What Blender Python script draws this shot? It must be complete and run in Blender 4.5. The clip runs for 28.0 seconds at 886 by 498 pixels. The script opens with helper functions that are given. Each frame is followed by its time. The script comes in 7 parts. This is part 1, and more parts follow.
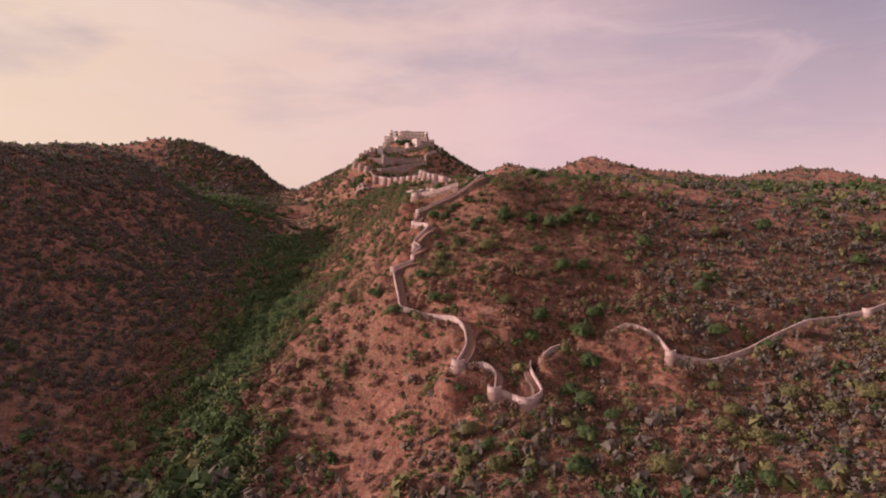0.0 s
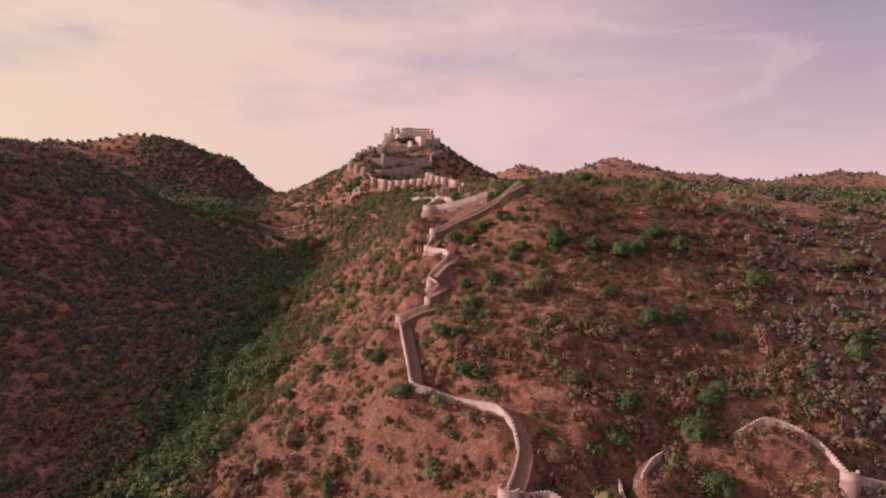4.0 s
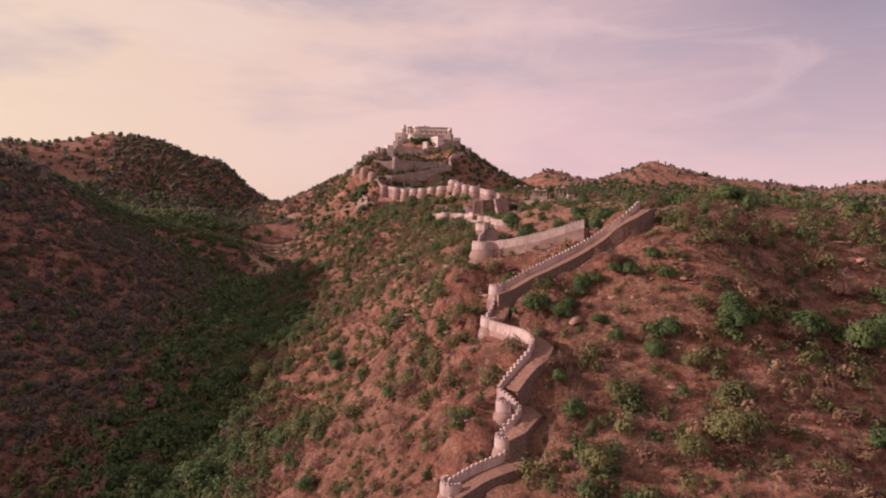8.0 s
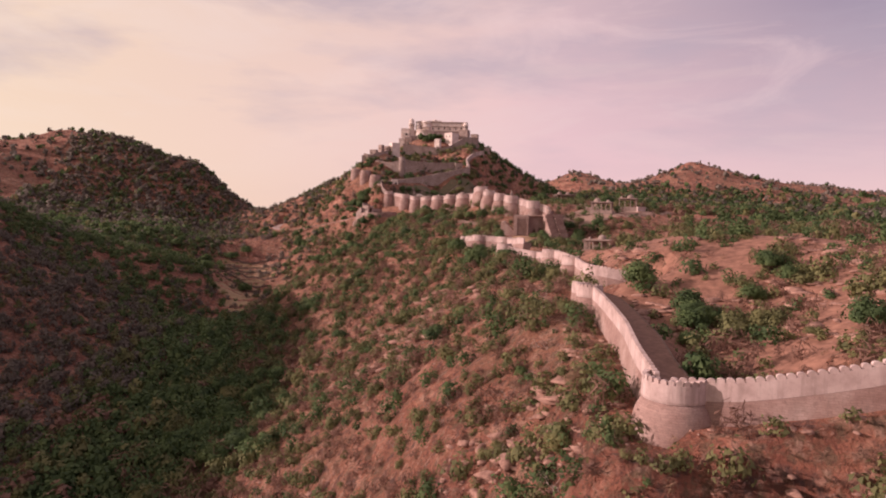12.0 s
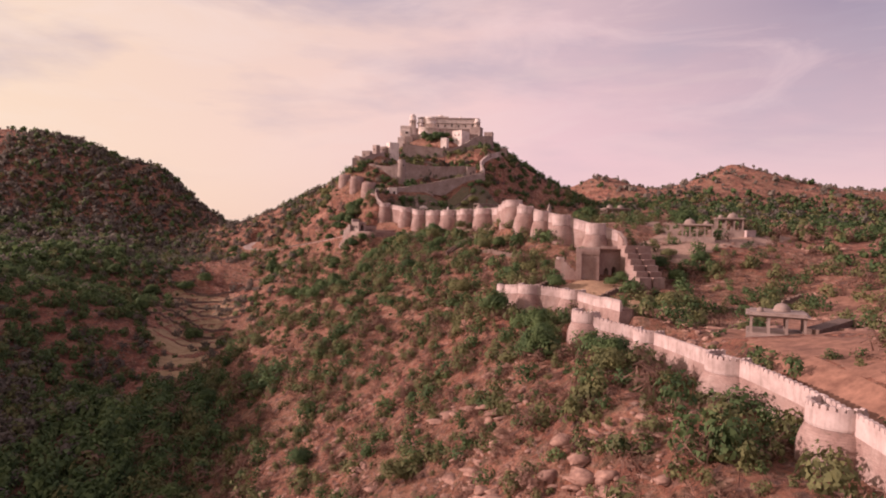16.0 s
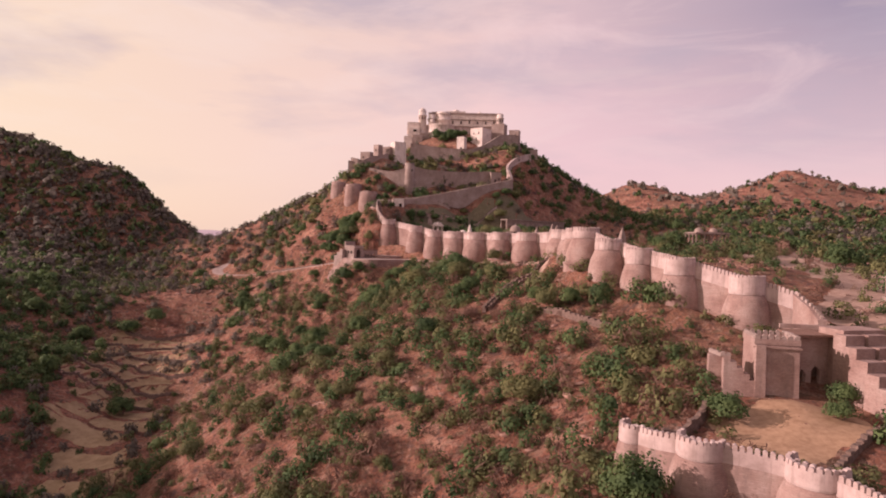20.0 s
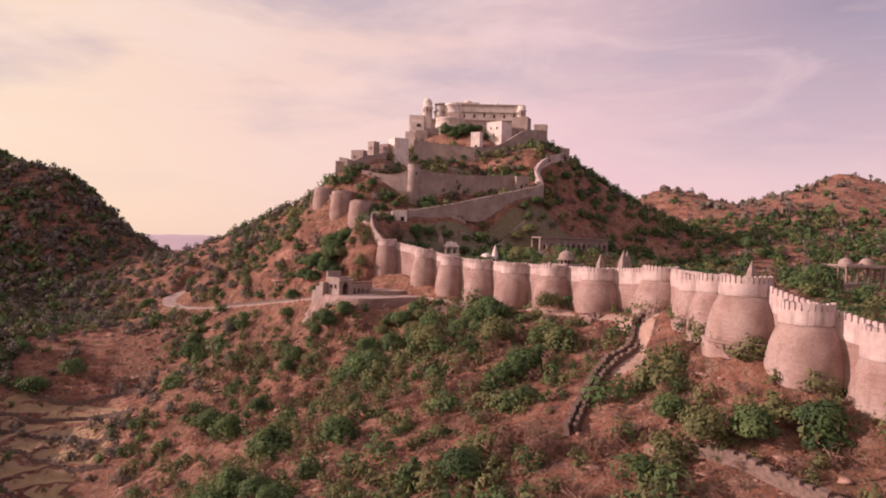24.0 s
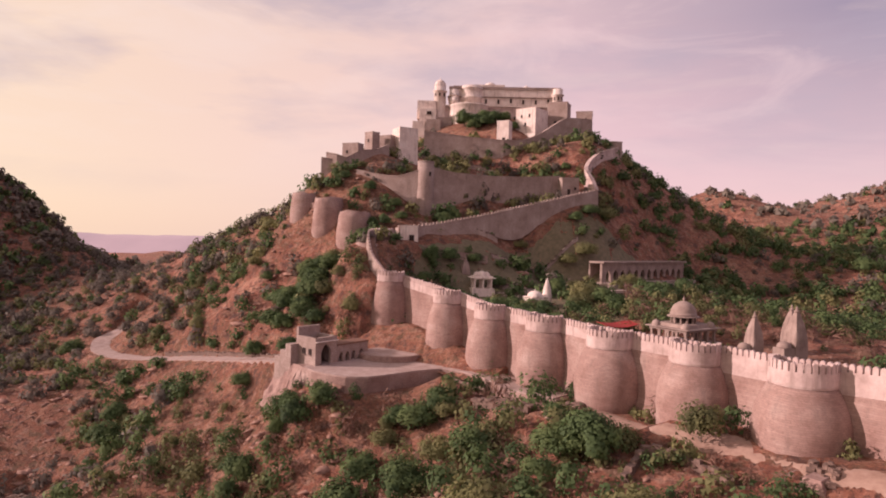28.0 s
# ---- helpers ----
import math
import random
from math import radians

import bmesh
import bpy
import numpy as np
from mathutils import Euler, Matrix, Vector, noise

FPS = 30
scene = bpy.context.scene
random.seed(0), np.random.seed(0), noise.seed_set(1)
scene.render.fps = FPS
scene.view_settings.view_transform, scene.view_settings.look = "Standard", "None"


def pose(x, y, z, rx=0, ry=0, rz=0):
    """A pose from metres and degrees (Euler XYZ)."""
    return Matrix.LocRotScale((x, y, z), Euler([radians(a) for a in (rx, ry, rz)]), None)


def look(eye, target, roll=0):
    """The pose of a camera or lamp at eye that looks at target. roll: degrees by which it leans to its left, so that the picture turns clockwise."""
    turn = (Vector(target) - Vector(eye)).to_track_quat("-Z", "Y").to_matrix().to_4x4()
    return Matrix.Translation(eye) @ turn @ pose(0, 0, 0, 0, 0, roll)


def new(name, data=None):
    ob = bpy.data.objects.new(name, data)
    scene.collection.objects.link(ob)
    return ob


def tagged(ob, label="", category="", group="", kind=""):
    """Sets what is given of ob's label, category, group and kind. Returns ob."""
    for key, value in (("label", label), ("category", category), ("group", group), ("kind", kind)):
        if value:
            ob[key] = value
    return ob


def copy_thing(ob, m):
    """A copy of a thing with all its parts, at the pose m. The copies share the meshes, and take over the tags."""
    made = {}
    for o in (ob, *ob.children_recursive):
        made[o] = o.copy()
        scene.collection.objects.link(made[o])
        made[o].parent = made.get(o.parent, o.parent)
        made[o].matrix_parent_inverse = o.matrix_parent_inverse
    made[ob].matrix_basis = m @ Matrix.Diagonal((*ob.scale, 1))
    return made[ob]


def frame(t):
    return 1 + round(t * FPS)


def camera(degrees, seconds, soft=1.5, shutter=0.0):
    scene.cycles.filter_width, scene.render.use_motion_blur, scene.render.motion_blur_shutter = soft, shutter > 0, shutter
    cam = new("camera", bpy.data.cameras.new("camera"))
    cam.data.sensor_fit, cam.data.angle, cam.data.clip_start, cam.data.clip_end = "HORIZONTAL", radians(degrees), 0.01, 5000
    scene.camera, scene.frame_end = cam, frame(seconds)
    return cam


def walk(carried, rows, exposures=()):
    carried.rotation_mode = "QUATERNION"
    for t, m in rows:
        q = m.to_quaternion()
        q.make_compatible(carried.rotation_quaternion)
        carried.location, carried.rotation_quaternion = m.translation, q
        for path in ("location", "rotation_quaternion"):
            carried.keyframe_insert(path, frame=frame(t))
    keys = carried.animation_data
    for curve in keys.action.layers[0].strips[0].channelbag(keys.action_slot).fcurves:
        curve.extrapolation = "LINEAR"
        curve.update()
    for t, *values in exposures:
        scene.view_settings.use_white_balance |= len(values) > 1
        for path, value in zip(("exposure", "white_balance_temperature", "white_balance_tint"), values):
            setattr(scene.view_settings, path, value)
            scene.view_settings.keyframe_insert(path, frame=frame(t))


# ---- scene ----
cam = camera(71.8, 28.0, 1.9)
METRES, EYE, TURN = 700.0, 120.0, 2.1
ROWS = [
    (0.0, 0.0, 0.0, 0.0, 0.03, -2.04, -0.88),
    (0.5, -0.0017, 0.0185, 0.0022, 0.1, -2.1, -0.97),
    (1.0, -0.0035, 0.0367, 0.0044, 0.14, -2.16, -0.98),
    (1.5, -0.0057, 0.0567, 0.0063, 0.13, -2.16, -1.02),
    (2.0, -0.0078, 0.0748, 0.0082, 0.12, -2.15, -1.05),
    (2.5, -0.0096, 0.0929, 0.0103, 0.1, -2.17, -1.04),
    (4.5, -0.021, 0.1765, 0.0196, -0.21, -1.94, -1.24),
    (5.0, -0.024, 0.1994, 0.0224, -0.21, -1.9, -1.25),
    (5.5, -0.0269, 0.2202, 0.0248, -0.23, -1.85, -1.3),
    (6.0, -0.0297, 0.2408, 0.0275, -0.19, -1.83, -1.33),
    (6.5, -0.0329, 0.2636, 0.0304, -0.14, -1.83, -1.41),
    (7.0, -0.0358, 0.2844, 0.0327, -0.08, -1.8, -1.44),
    (7.5, -0.0386, 0.3052, 0.0347, 0.05, -1.73, -1.42),
    (8.0, -0.0421, 0.3274, 0.0366, 0.41, -1.73, -1.42),
    (8.5, -0.0449, 0.3478, 0.0387, 0.54, -1.73, -1.41),
    (9.0, -0.0481, 0.368, 0.041, 0.61, -1.73, -1.45),
    (9.5, -0.0506, 0.3881, 0.0437, 0.67, -1.79, -1.44),
    (10.0, -0.0533, 0.41, 0.0463, 0.7, -1.85, -1.49),
    (10.5, -0.0557, 0.4297, 0.0487, 0.68, -1.83, -1.49),
    (11.0, -0.0582, 0.4497, 0.0509, 0.62, -1.8, -1.5),
    (11.5, -0.0612, 0.4706, 0.0533, 0.56, -1.74, -1.48),
    (12.0, -0.0641, 0.4899, 0.0552, 0.5, -1.71, -1.46),
    (12.5, -0.0663, 0.509, 0.0571, 0.42, -1.69, -1.44),
    (14.5, -0.0723, 0.5841, 0.0652, 0.31, -1.51, -1.16),
    (15.0, -0.074, 0.6043, 0.0677, 0.33, -1.49, -1.22),
    (15.5, -0.0756, 0.6224, 0.0702, 0.35, -1.44, -1.23),
    (16.0, -0.0772, 0.6402, 0.0723, 0.37, -1.41, -1.26),
    (16.5, -0.0789, 0.6596, 0.0746, 0.38, -1.35, -1.29),
    (17.0, -0.0806, 0.677, 0.0768, 0.4, -1.34, -1.3),
    (17.5, -0.0821, 0.6932, 0.0786, 0.43, -1.28, -1.38),
    (18.0, -0.0839, 0.7083, 0.0804, 0.46, -1.27, -1.41),
    (18.5, -0.0859, 0.7246, 0.0827, 0.48, -1.21, -1.46),
    (19.0, -0.0875, 0.7395, 0.0848, 0.5, -1.17, -1.52),
    (19.5, -0.0896, 0.7538, 0.087, 0.52, -1.2, -1.55),
    (20.0, -0.092, 0.7702, 0.0889, 0.55, -1.2, -1.6),
    (20.5, -0.0941, 0.7848, 0.0907, 0.57, -1.19, -1.63),
    (21.0, -0.0958, 0.7993, 0.0923, 0.6, -1.14, -1.67),
    (21.5, -0.0976, 0.815, 0.0942, 0.59, -1.14, -1.67),
    (23.5, -0.103, 0.8684, 0.0988, 0.29, -0.86, -1.64),
    (24.0, -0.104, 0.882, 0.1002, 0.28, -0.85, -1.61),
    (24.5, -0.1052, 0.8954, 0.1016, 0.28, -0.85, -1.59),
    (25.0, -0.1067, 0.9098, 0.1031, 0.28, -0.88, -1.56),
    (25.5, -0.1081, 0.9227, 0.1048, 0.28, -0.93, -1.54),
    (26.0, -0.1097, 0.9356, 0.1062, 0.3, -0.94, -1.53),
    (26.5, -0.1113, 0.9494, 0.1077, 0.33, -0.94, -1.57),
    (27.0, -0.1128, 0.962, 0.1089, 0.37, -0.92, -1.58),
    (27.5, -0.114, 0.9744, 0.1104, 0.4, -0.92, -1.6),
    (28.0, -0.1151, 0.9867, 0.112, 0.42, -0.95, -1.62),
]

EXPOSURES = [(0.0, 0.02), (10.0, 0.08), (20.0, 0.2), (28.0, 0.2)]
walk(cam, [(t, pose(0, 0, EYE, 0, 0, TURN) @ pose(METRES * x, METRES * y, METRES * z, 90 + pitch, roll, yaw)) for t, x, y, z, yaw, pitch, roll in ROWS], EXPOSURES)

# ---- world and sun ----
SUN_WAY = Vector((-0.92, -0.07, 0.315)).normalized()
sun = new("sun", bpy.data.lights.new("sun", "SUN"))
sun.data.energy, sun.data.angle, sun.data.color = 5.0, radians(1.0), (1.0, 0.735, 0.71)
sun.matrix_world = look(SUN_WAY * 500, (0, 0, 0))

world = bpy.data.worlds.new("evening_sky")
scene.world = world
world.use_nodes = True


def wire(tree, kind, ins=None, **props):
    """A node with its inputs set: values, or sockets to link from."""
    n = tree.nodes.new(kind)
    for k, v in props.items():
        if k == "operation":
            n.operation = v
        elif k == "blend_type":
            n.blend_type = v
        elif k == "data_type":
            n.data_type = v
        elif k == "noise_dimensions":
            n.noise_dimensions = v
        elif k == "feature":
            n.feature = v
        elif k == "normalize":
            n.normalize = v
    for k, v in (ins or {}).items():
        sock = n.inputs[k]
        if isinstance(v, bpy.types.NodeSocket):
            tree.links.new(v, sock)
        else:
            sock.default_value = v
    return n


def ramp(tree, fac, stops):
    n = tree.nodes.new("ShaderNodeValToRGB")
    tree.links.new(fac, n.inputs[0])
    el = n.color_ramp.elements
    while len(el) < len(stops):
        el.new(0.5)
    for e, (at, c) in zip(el, stops):
        e.position, e.color = at, (*c, 1) if len(c) == 3 else c
    return n.outputs[0]


def grey(v):
    return (v, v, v)


def mix(tree, fac, a, b, blend="MIX"):
    n = wire(tree, "ShaderNodeMix", data_type="RGBA", blend_type=blend)
    for sock, v in ((n.inputs[0], fac), (n.inputs[6], a), (n.inputs[7], b)):
        if isinstance(v, bpy.types.NodeSocket):
            tree.links.new(v, sock)
        elif isinstance(v, tuple):
            sock.default_value = (*v, 1) if len(v) == 3 else v
        else:
            sock.default_value = v
    return n.outputs[2]


def num(tree, op, a, b=0.0):
    n = wire(tree, "ShaderNodeMath", operation=op)
    for sock, v in ((n.inputs[0], a), (n.inputs[1], b)):
        if isinstance(v, bpy.types.NodeSocket):
            tree.links.new(v, sock)
        else:
            sock.default_value = v
    return n.outputs[0]


def make_sky():
    t = world.node_tree
    t.nodes.clear()
    way = wire(t, "ShaderNodeTexCoord").outputs["Generated"]
    xyz = wire(t, "ShaderNodeSeparateXYZ", {0: way})
    x, y, z = xyz.outputs
    high = num(t, "MULTIPLY_ADD", z, 0.8)
    high.node.inputs[2].default_value = 0.2
    base = ramp(t, high, [(0.0, (0.10, 0.06, 0.055)), (0.14, (0.20, 0.13, 0.12)), (0.16, (0.80, 0.51, 0.56)), (0.21, (0.86, 0.54, 0.575)), (0.30, (0.92, 0.585, 0.62)), (0.39, (0.90, 0.585, 0.605)), (0.48, (0.82, 0.56, 0.575)), (0.575, (0.64, 0.48, 0.51)), (0.72, (0.52, 0.44, 0.55)), (1.0, (0.44, 0.40, 0.55))])
    # the warm side, towards the low sun
    west = num(t, "MULTIPLY_ADD", x, -0.9)
    west.node.inputs[2].default_value = 0.28
    warm = ramp(t, west, [(0.15, grey(0.0)), (0.85, grey(1.0))])
    col = mix(t, warm, base, mix(t, 0.85, base, (1.0, 0.735, 0.52)))
    # mauve towards the east, higher up
    east = num(t, "MULTIPLY", ramp(t, x, [(0.04, grey(0.0)), (0.52, grey(1.0))]), ramp(t, z, [(0.06, grey(0.0)), (0.32, grey(1.0))]))
    col = mix(t, num(t, "MULTIPLY", east, 0.92), col, (0.31, 0.25, 0.36))
    # thin streaky clouds, lit pink and cream, and mauve patches between them
    flat = wire(t, "ShaderNodeMapping", {"Vector": way, "Scale": (1.6, 1.6, 6.0), "Rotation": (0.0, -0.35, 0.3)})
    n1 = wire(t, "ShaderNodeTexNoise", {"Vector": flat.outputs[0], "Scale": 2.1, "Detail": 9.0, "Roughness": 0.6, "Distortion": 0.9})
    c1 = ramp(t, n1.outputs["Fac"], [(0.47, grey(0.0)), (0.66, grey(1.0))])
    upper = ramp(t, z, [(0.04, grey(0.0)), (0.18, grey(0.7)), (0.36, grey(1.0))])
    n2 = wire(t, "ShaderNodeTexNoise", {"Vector": flat.outputs[0], "Scale": 1.5, "Detail": 6.0, "Roughness": 0.55})
    c2 = ramp(t, n2.outputs["Fac"], [(0.48, grey(0.0)), (0.66, grey(1.0))])
    col = mix(t, num(t, "MULTIPLY", num(t, "MULTIPLY", c2, upper), 0.75), col, (0.52, 0.41, 0.49))
    col = mix(t, num(t, "MULTIPLY", num(t, "MULTIPLY", c1, upper), 0.62), col, mix(t, warm, (0.90, 0.63, 0.64), (1.0, 0.77, 0.65)))
    streak = wire(t, "ShaderNodeMapping", {"Vector": way, "Scale": (2.0, 2.0, 14.0), "Rotation": (0.0, -0.7, 0.2)})
    n3 = wire(t, "ShaderNodeTexNoise", {"Vector": streak.outputs[0], "Scale": 1.8, "Detail": 8.0, "Roughness": 0.6, "Distortion": 0.4})
    c3 = ramp(t, n3.outputs["Fac"], [(0.55, grey(0.0)), (0.72, grey(1.0))])
    col = mix(t, num(t, "MULTIPLY", num(t, "MULTIPLY", c3, upper), 0.28), col, (0.92, 0.67, 0.62))
    sky = t.nodes.new("ShaderNodeTexSky")
    sky.sky_type, sky.sun_disc = "NISHITA", False
    sky.sun_elevation, sky.sun_rotation = math.asin(SUN_WAY.z), math.atan2(SUN_WAY.x, SUN_WAY.y)
    clear = wire(t, "ShaderNodeBackground", {"Color": sky.outputs[0], "Strength": 0.012})
    haze = wire(t, "ShaderNodeBackground", {"Color": col, "Strength": 0.83})
    both = wire(t, "ShaderNodeAddShader", {0: clear.outputs[0], 1: haze.outputs[0]})
    wire(t, "ShaderNodeOutputWorld", {"Surface": both.outputs[0]})


make_sky()


# ---- materials ----
def material(name, build):
    m = bpy.data.materials.new(name)
    m.use_nodes = True
    t = m.node_tree
    t.nodes.clear()
    s = wire(t, "ShaderNodeBsdfPrincipled")
    wire(t, "ShaderNodeOutputMaterial", {"Surface": s.outputs[0]})
    spot = wire(t, "ShaderNodeNewGeometry").outputs["Position"]
    build(t, s, spot)
    return m


def fractal(t, spot, scale, detail=5.0, rough=0.6, stretch=None):
    if stretch:
        spot = wire(t, "ShaderNodeMapping", {"Vector": spot, "Scale": stretch}).outputs[0]
    return wire(t, "ShaderNodeTexNoise", {"Vector": spot, "Scale": scale, "Detail": detail, "Roughness": rough}).outputs["Fac"]


def bump(t, s, height, strength, distance):
    n = wire(t, "ShaderNodeBump", {"Height": height, "Strength": strength, "Distance": distance})
    t.links.new(n.outputs[0], s.inputs["Normal"])


def put(t, s, color, rough=0.9):
    if isinstance(color, bpy.types.NodeSocket):
        t.links.new(color, s.inputs["Base Color"])
    else:
        s.inputs["Base Color"].default_value = (*color, 1)
    if isinstance(rough, bpy.types.NodeSocket):
        t.links.new(rough, s.inputs["Roughness"])
    else:
        s.inputs["Roughness"].default_value = rough
    s.inputs["Specular IOR Level"].default_value = 0.25


def soil_nodes(t, s, spot):
    broad = fractal(t, spot, 0.021, 6.0, 0.6)
    mid = fractal(t, spot, 0.13, 7.0, 0.70)
    small = fractal(t, spot, 0.55, 6.0, 0.72)
    other = fractal(t, wire(t, "ShaderNodeMapping", {"Vector": spot, "Location": (31.0, 17.0, 5.0)}).outputs[0], 0.33, 7.0, 0.72)
    fine = fractal(t, spot, 1.9, 6.0, 0.75)
    col = ramp(t, mid, [(0.34, (0.165, 0.066, 0.047)), (0.44, (0.315, 0.118, 0.079)), (0.53, (0.470, 0.188, 0.124)), (0.64, (0.64, 0.335, 0.235))])
    # dry grass in broad patches
    grass = ramp(t, broad, [(0.42, grey(0.0)), (0.60, grey(1.0))])
    col = mix(t, num(t, "MULTIPLY", grass, 0.55), col, ramp(t, fine, [(0.3, (0.19, 0.092, 0.056)), (0.7, (0.46, 0.245, 0.150))]))
    # grey-olive weeds and litter in smaller patches
    weeds = ramp(t, other, [(0.50, grey(0.0)), (0.60, grey(1.0))])
    col = mix(t, num(t, "MULTIPLY", weeds, 0.72), col, ramp(t, fine, [(0.3, (0.10, 0.078, 0.052)), (0.7, (0.25, 0.18, 0.115))]))
    # pale weathered stone breaking through
    stones = ramp(t, small, [(0.52, grey(0.0)), (0.61, grey(1.0))])
    col = mix(t, num(t, "MULTIPLY", stones, 0.62), col, ramp(t, fine, [(0.3, (0.36, 0.20, 0.145)), (0.7, (0.62, 0.40, 0.305))]))
    # mauve-brown litter of twigs
    dark = ramp(t, other, [(0.37, grey(1.0)), (0.49, grey(0.0))])
    col = mix(t, num(t, "MULTIPLY", dark, 0.8), col, (0.105, 0.070, 0.064))
    specks = ramp(t, fine, [(0.36, grey(1.0)), (0.47, grey(0.0))])
    col = mix(t, num(t, "MULTIPLY", specks, 0.55), col, (0.075, 0.053, 0.047))
    put(t, s, col, 0.95)
    h = num(t, "ADD", num(t, "ADD", num(t, "MULTIPLY", mid, 2.5), num(t, "MULTIPLY", small, 1.6)), fine)
    bump(t, s, h, 1.0, 1.1)


def stone_nodes(light):
    def build(t, s, spot):
        # rubble courses about 0.3 m high, in world space
        xyz = wire(t, "ShaderNodeSeparateXYZ", {0: spot})
        along = num(t, "ADD", num(t, "MULTIPLY", xyz.outputs[0], 1.0), num(t, "MULTIPLY", xyz.outputs[1], 0.8))
        sway = fractal(t, spot, 0.8, 3.0, 0.6)
        level = num(t, "ADD", xyz.outputs[2], num(t, "MULTIPLY", sway, 0.55))
        flat = wire(t, "ShaderNodeCombineXYZ", {0: num(t, "ADD", along, num(t, "MULTIPLY", sway, 0.9)), 1: level}).outputs[0]
        br = wire(t, "ShaderNodeTexBrick", {"Vector": flat, "Color1": (0.78, 0.77, 0.76, 1), "Color2": (1, 1, 1, 1), "Mortar": (0.66, 0.64, 0.62, 1), "Scale": 1.0, "Mortar Size": 0.025, "Brick Width": 0.62, "Row Height": 0.27, "Bias": 0.1})
        broad = fractal(t, spot, 0.22, 5.0, 0.6)
        fine = fractal(t, spot, 2.4, 6.0, 0.7)
        streak = fractal(t, spot, 0.9, 4.0, 0.6, (1.0, 1.0, 0.12))
        a, b, c = light
        col = ramp(t, broad, [(0.3, a), (0.52, b), (0.72, c)])
        col = mix(t, 0.65, col, br.outputs[0], "MULTIPLY")
        col = mix(t, num(t, "MULTIPLY", ramp(t, fine, [(0.35, grey(1.0)), (0.5, grey(0.0))]), 0.4), col, (0.19, 0.125, 0.105))
        col = mix(t, num(t, "MULTIPLY", ramp(t, streak, [(0.54, grey(0.0)), (0.72, grey(1.0))]), 0.45), col, (0.20, 0.145, 0.125))
        put(t, s, col, 0.93)
        bump(t, s, num(t, "ADD", br.outputs[1], num(t, "MULTIPLY", fine, -1.2)), 0.55, -0.08)
    return build


def plaster_nodes(a, b, c):
    def build(t, s, spot):
        broad = fractal(t, spot, 0.35, 5.0, 0.65)
        fine = fractal(t, spot, 3.0, 6.0, 0.7)
        streak = fractal(t, spot, 1.4, 4.0, 0.6, (1.0, 1.0, 0.10))
        col = ramp(t, broad, [(0.3, a), (0.5, b), (0.7, c)])
        col = mix(t, num(t, "MULTIPLY", ramp(t, streak, [(0.52, grey(0.0)), (0.70, grey(1.0))]), 0.5), col, (0.22, 0.16, 0.14))
        col = mix(t, num(t, "MULTIPLY", ramp(t, fine, [(0.3, grey(1.0)), (0.45, grey(0.0))]), 0.35), col, (0.25, 0.18, 0.15))
        put(t, s, col, 0.9)
        bump(t, s, fine, 0.35, 0.05)
    return build


def leaf_nodes(stops):
    def build(t, s, spot):
        shade = wire(t, "ShaderNodeNewGeometry").outputs["Random Per Island"]
        each = wire(t, "ShaderNodeObjectInfo").outputs["Random"]
        patch = fractal(t, spot, 0.24, 3.0, 0.6)
        v = num(t, "ADD", num(t, "MULTIPLY", shade, 0.10), num(t, "ADD", num(t, "MULTIPLY", patch, 1.2), num(t, "MULTIPLY", each, 0.20)))
        col = ramp(t, num(t, "SUBTRACT", v, 0.2), stops)
        put(t, s, col, 0.75)
        thin = wire(t, "ShaderNodeBsdfTranslucent", {"Color": col})
        both = wire(t, "ShaderNodeMixShader", {0: 0.35, 1: s.outputs[0], 2: thin.outputs[0]})
        t.links.new(both.outputs[0], t.nodes["Material Output"].inputs[0])
    return build


def bark_nodes(a, b):
    def build(t, s, spot):
        put(t, s, ramp(t, fractal(t, spot, 5.0, 4.0, 0.6, (1, 1, 0.2)), [(0.3, a), (0.7, b)]), 0.95)
    return build


def plain_nodes(a, b, scale, rough=0.9):
    def build(t, s, spot):
        fine = fractal(t, spot, scale, 6.0, 0.65)
        put(t, s, ramp(t, fine, [(0.3, a), (0.7, b)]), rough)
        bump(t, s, fine, 0.4, 0.06)
    return build


def haze_nodes(t, s, spot):
    """Far hills; the haze before them is put into base colour and a glow."""
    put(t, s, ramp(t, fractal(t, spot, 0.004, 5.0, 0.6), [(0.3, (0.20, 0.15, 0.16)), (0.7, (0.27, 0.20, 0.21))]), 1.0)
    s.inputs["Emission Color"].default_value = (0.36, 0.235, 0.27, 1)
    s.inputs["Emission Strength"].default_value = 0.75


SOIL = material("red_soil", soil_nodes)
STONE = material("rubble_masonry", stone_nodes(((0.275, 0.165, 0.14), (0.385, 0.258, 0.224), (0.47, 0.348, 0.308))))
STONE_FORT = material("fort_masonry", stone_nodes(((0.31, 0.225, 0.196), (0.41, 0.310, 0.275), (0.50, 0.395, 0.355))))
PLASTER = material("limewashed_parapet", plaster_nodes((0.36, 0.262, 0.235), (0.50, 0.375, 0.345), (0.60, 0.475, 0.44)))
WHITE = material("white_plaster", plaster_nodes((0.58, 0.46, 0.41), (0.72, 0.60, 0.54), (0.80, 0.70, 0.64)))
PAVING = material("worn_paving", plain_nodes((0.15, 0.082, 0.060), (0.27, 0.152, 0.114), 1.2))
ROAD = material("dusty_road", plain_nodes((0.32, 0.225, 0.195), (0.46, 0.35, 0.315), 0.6))
# near black: the shade inside openings, painted on solid panels
DARK = material("painted_shade", plain_nodes((0.03, 0.02, 0.018), (0.05, 0.035, 0.03), 3.0))
ROCK = material("weathered_rock", plain_nodes((0.16, 0.085, 0.066), (0.44, 0.265, 0.205), 0.9))
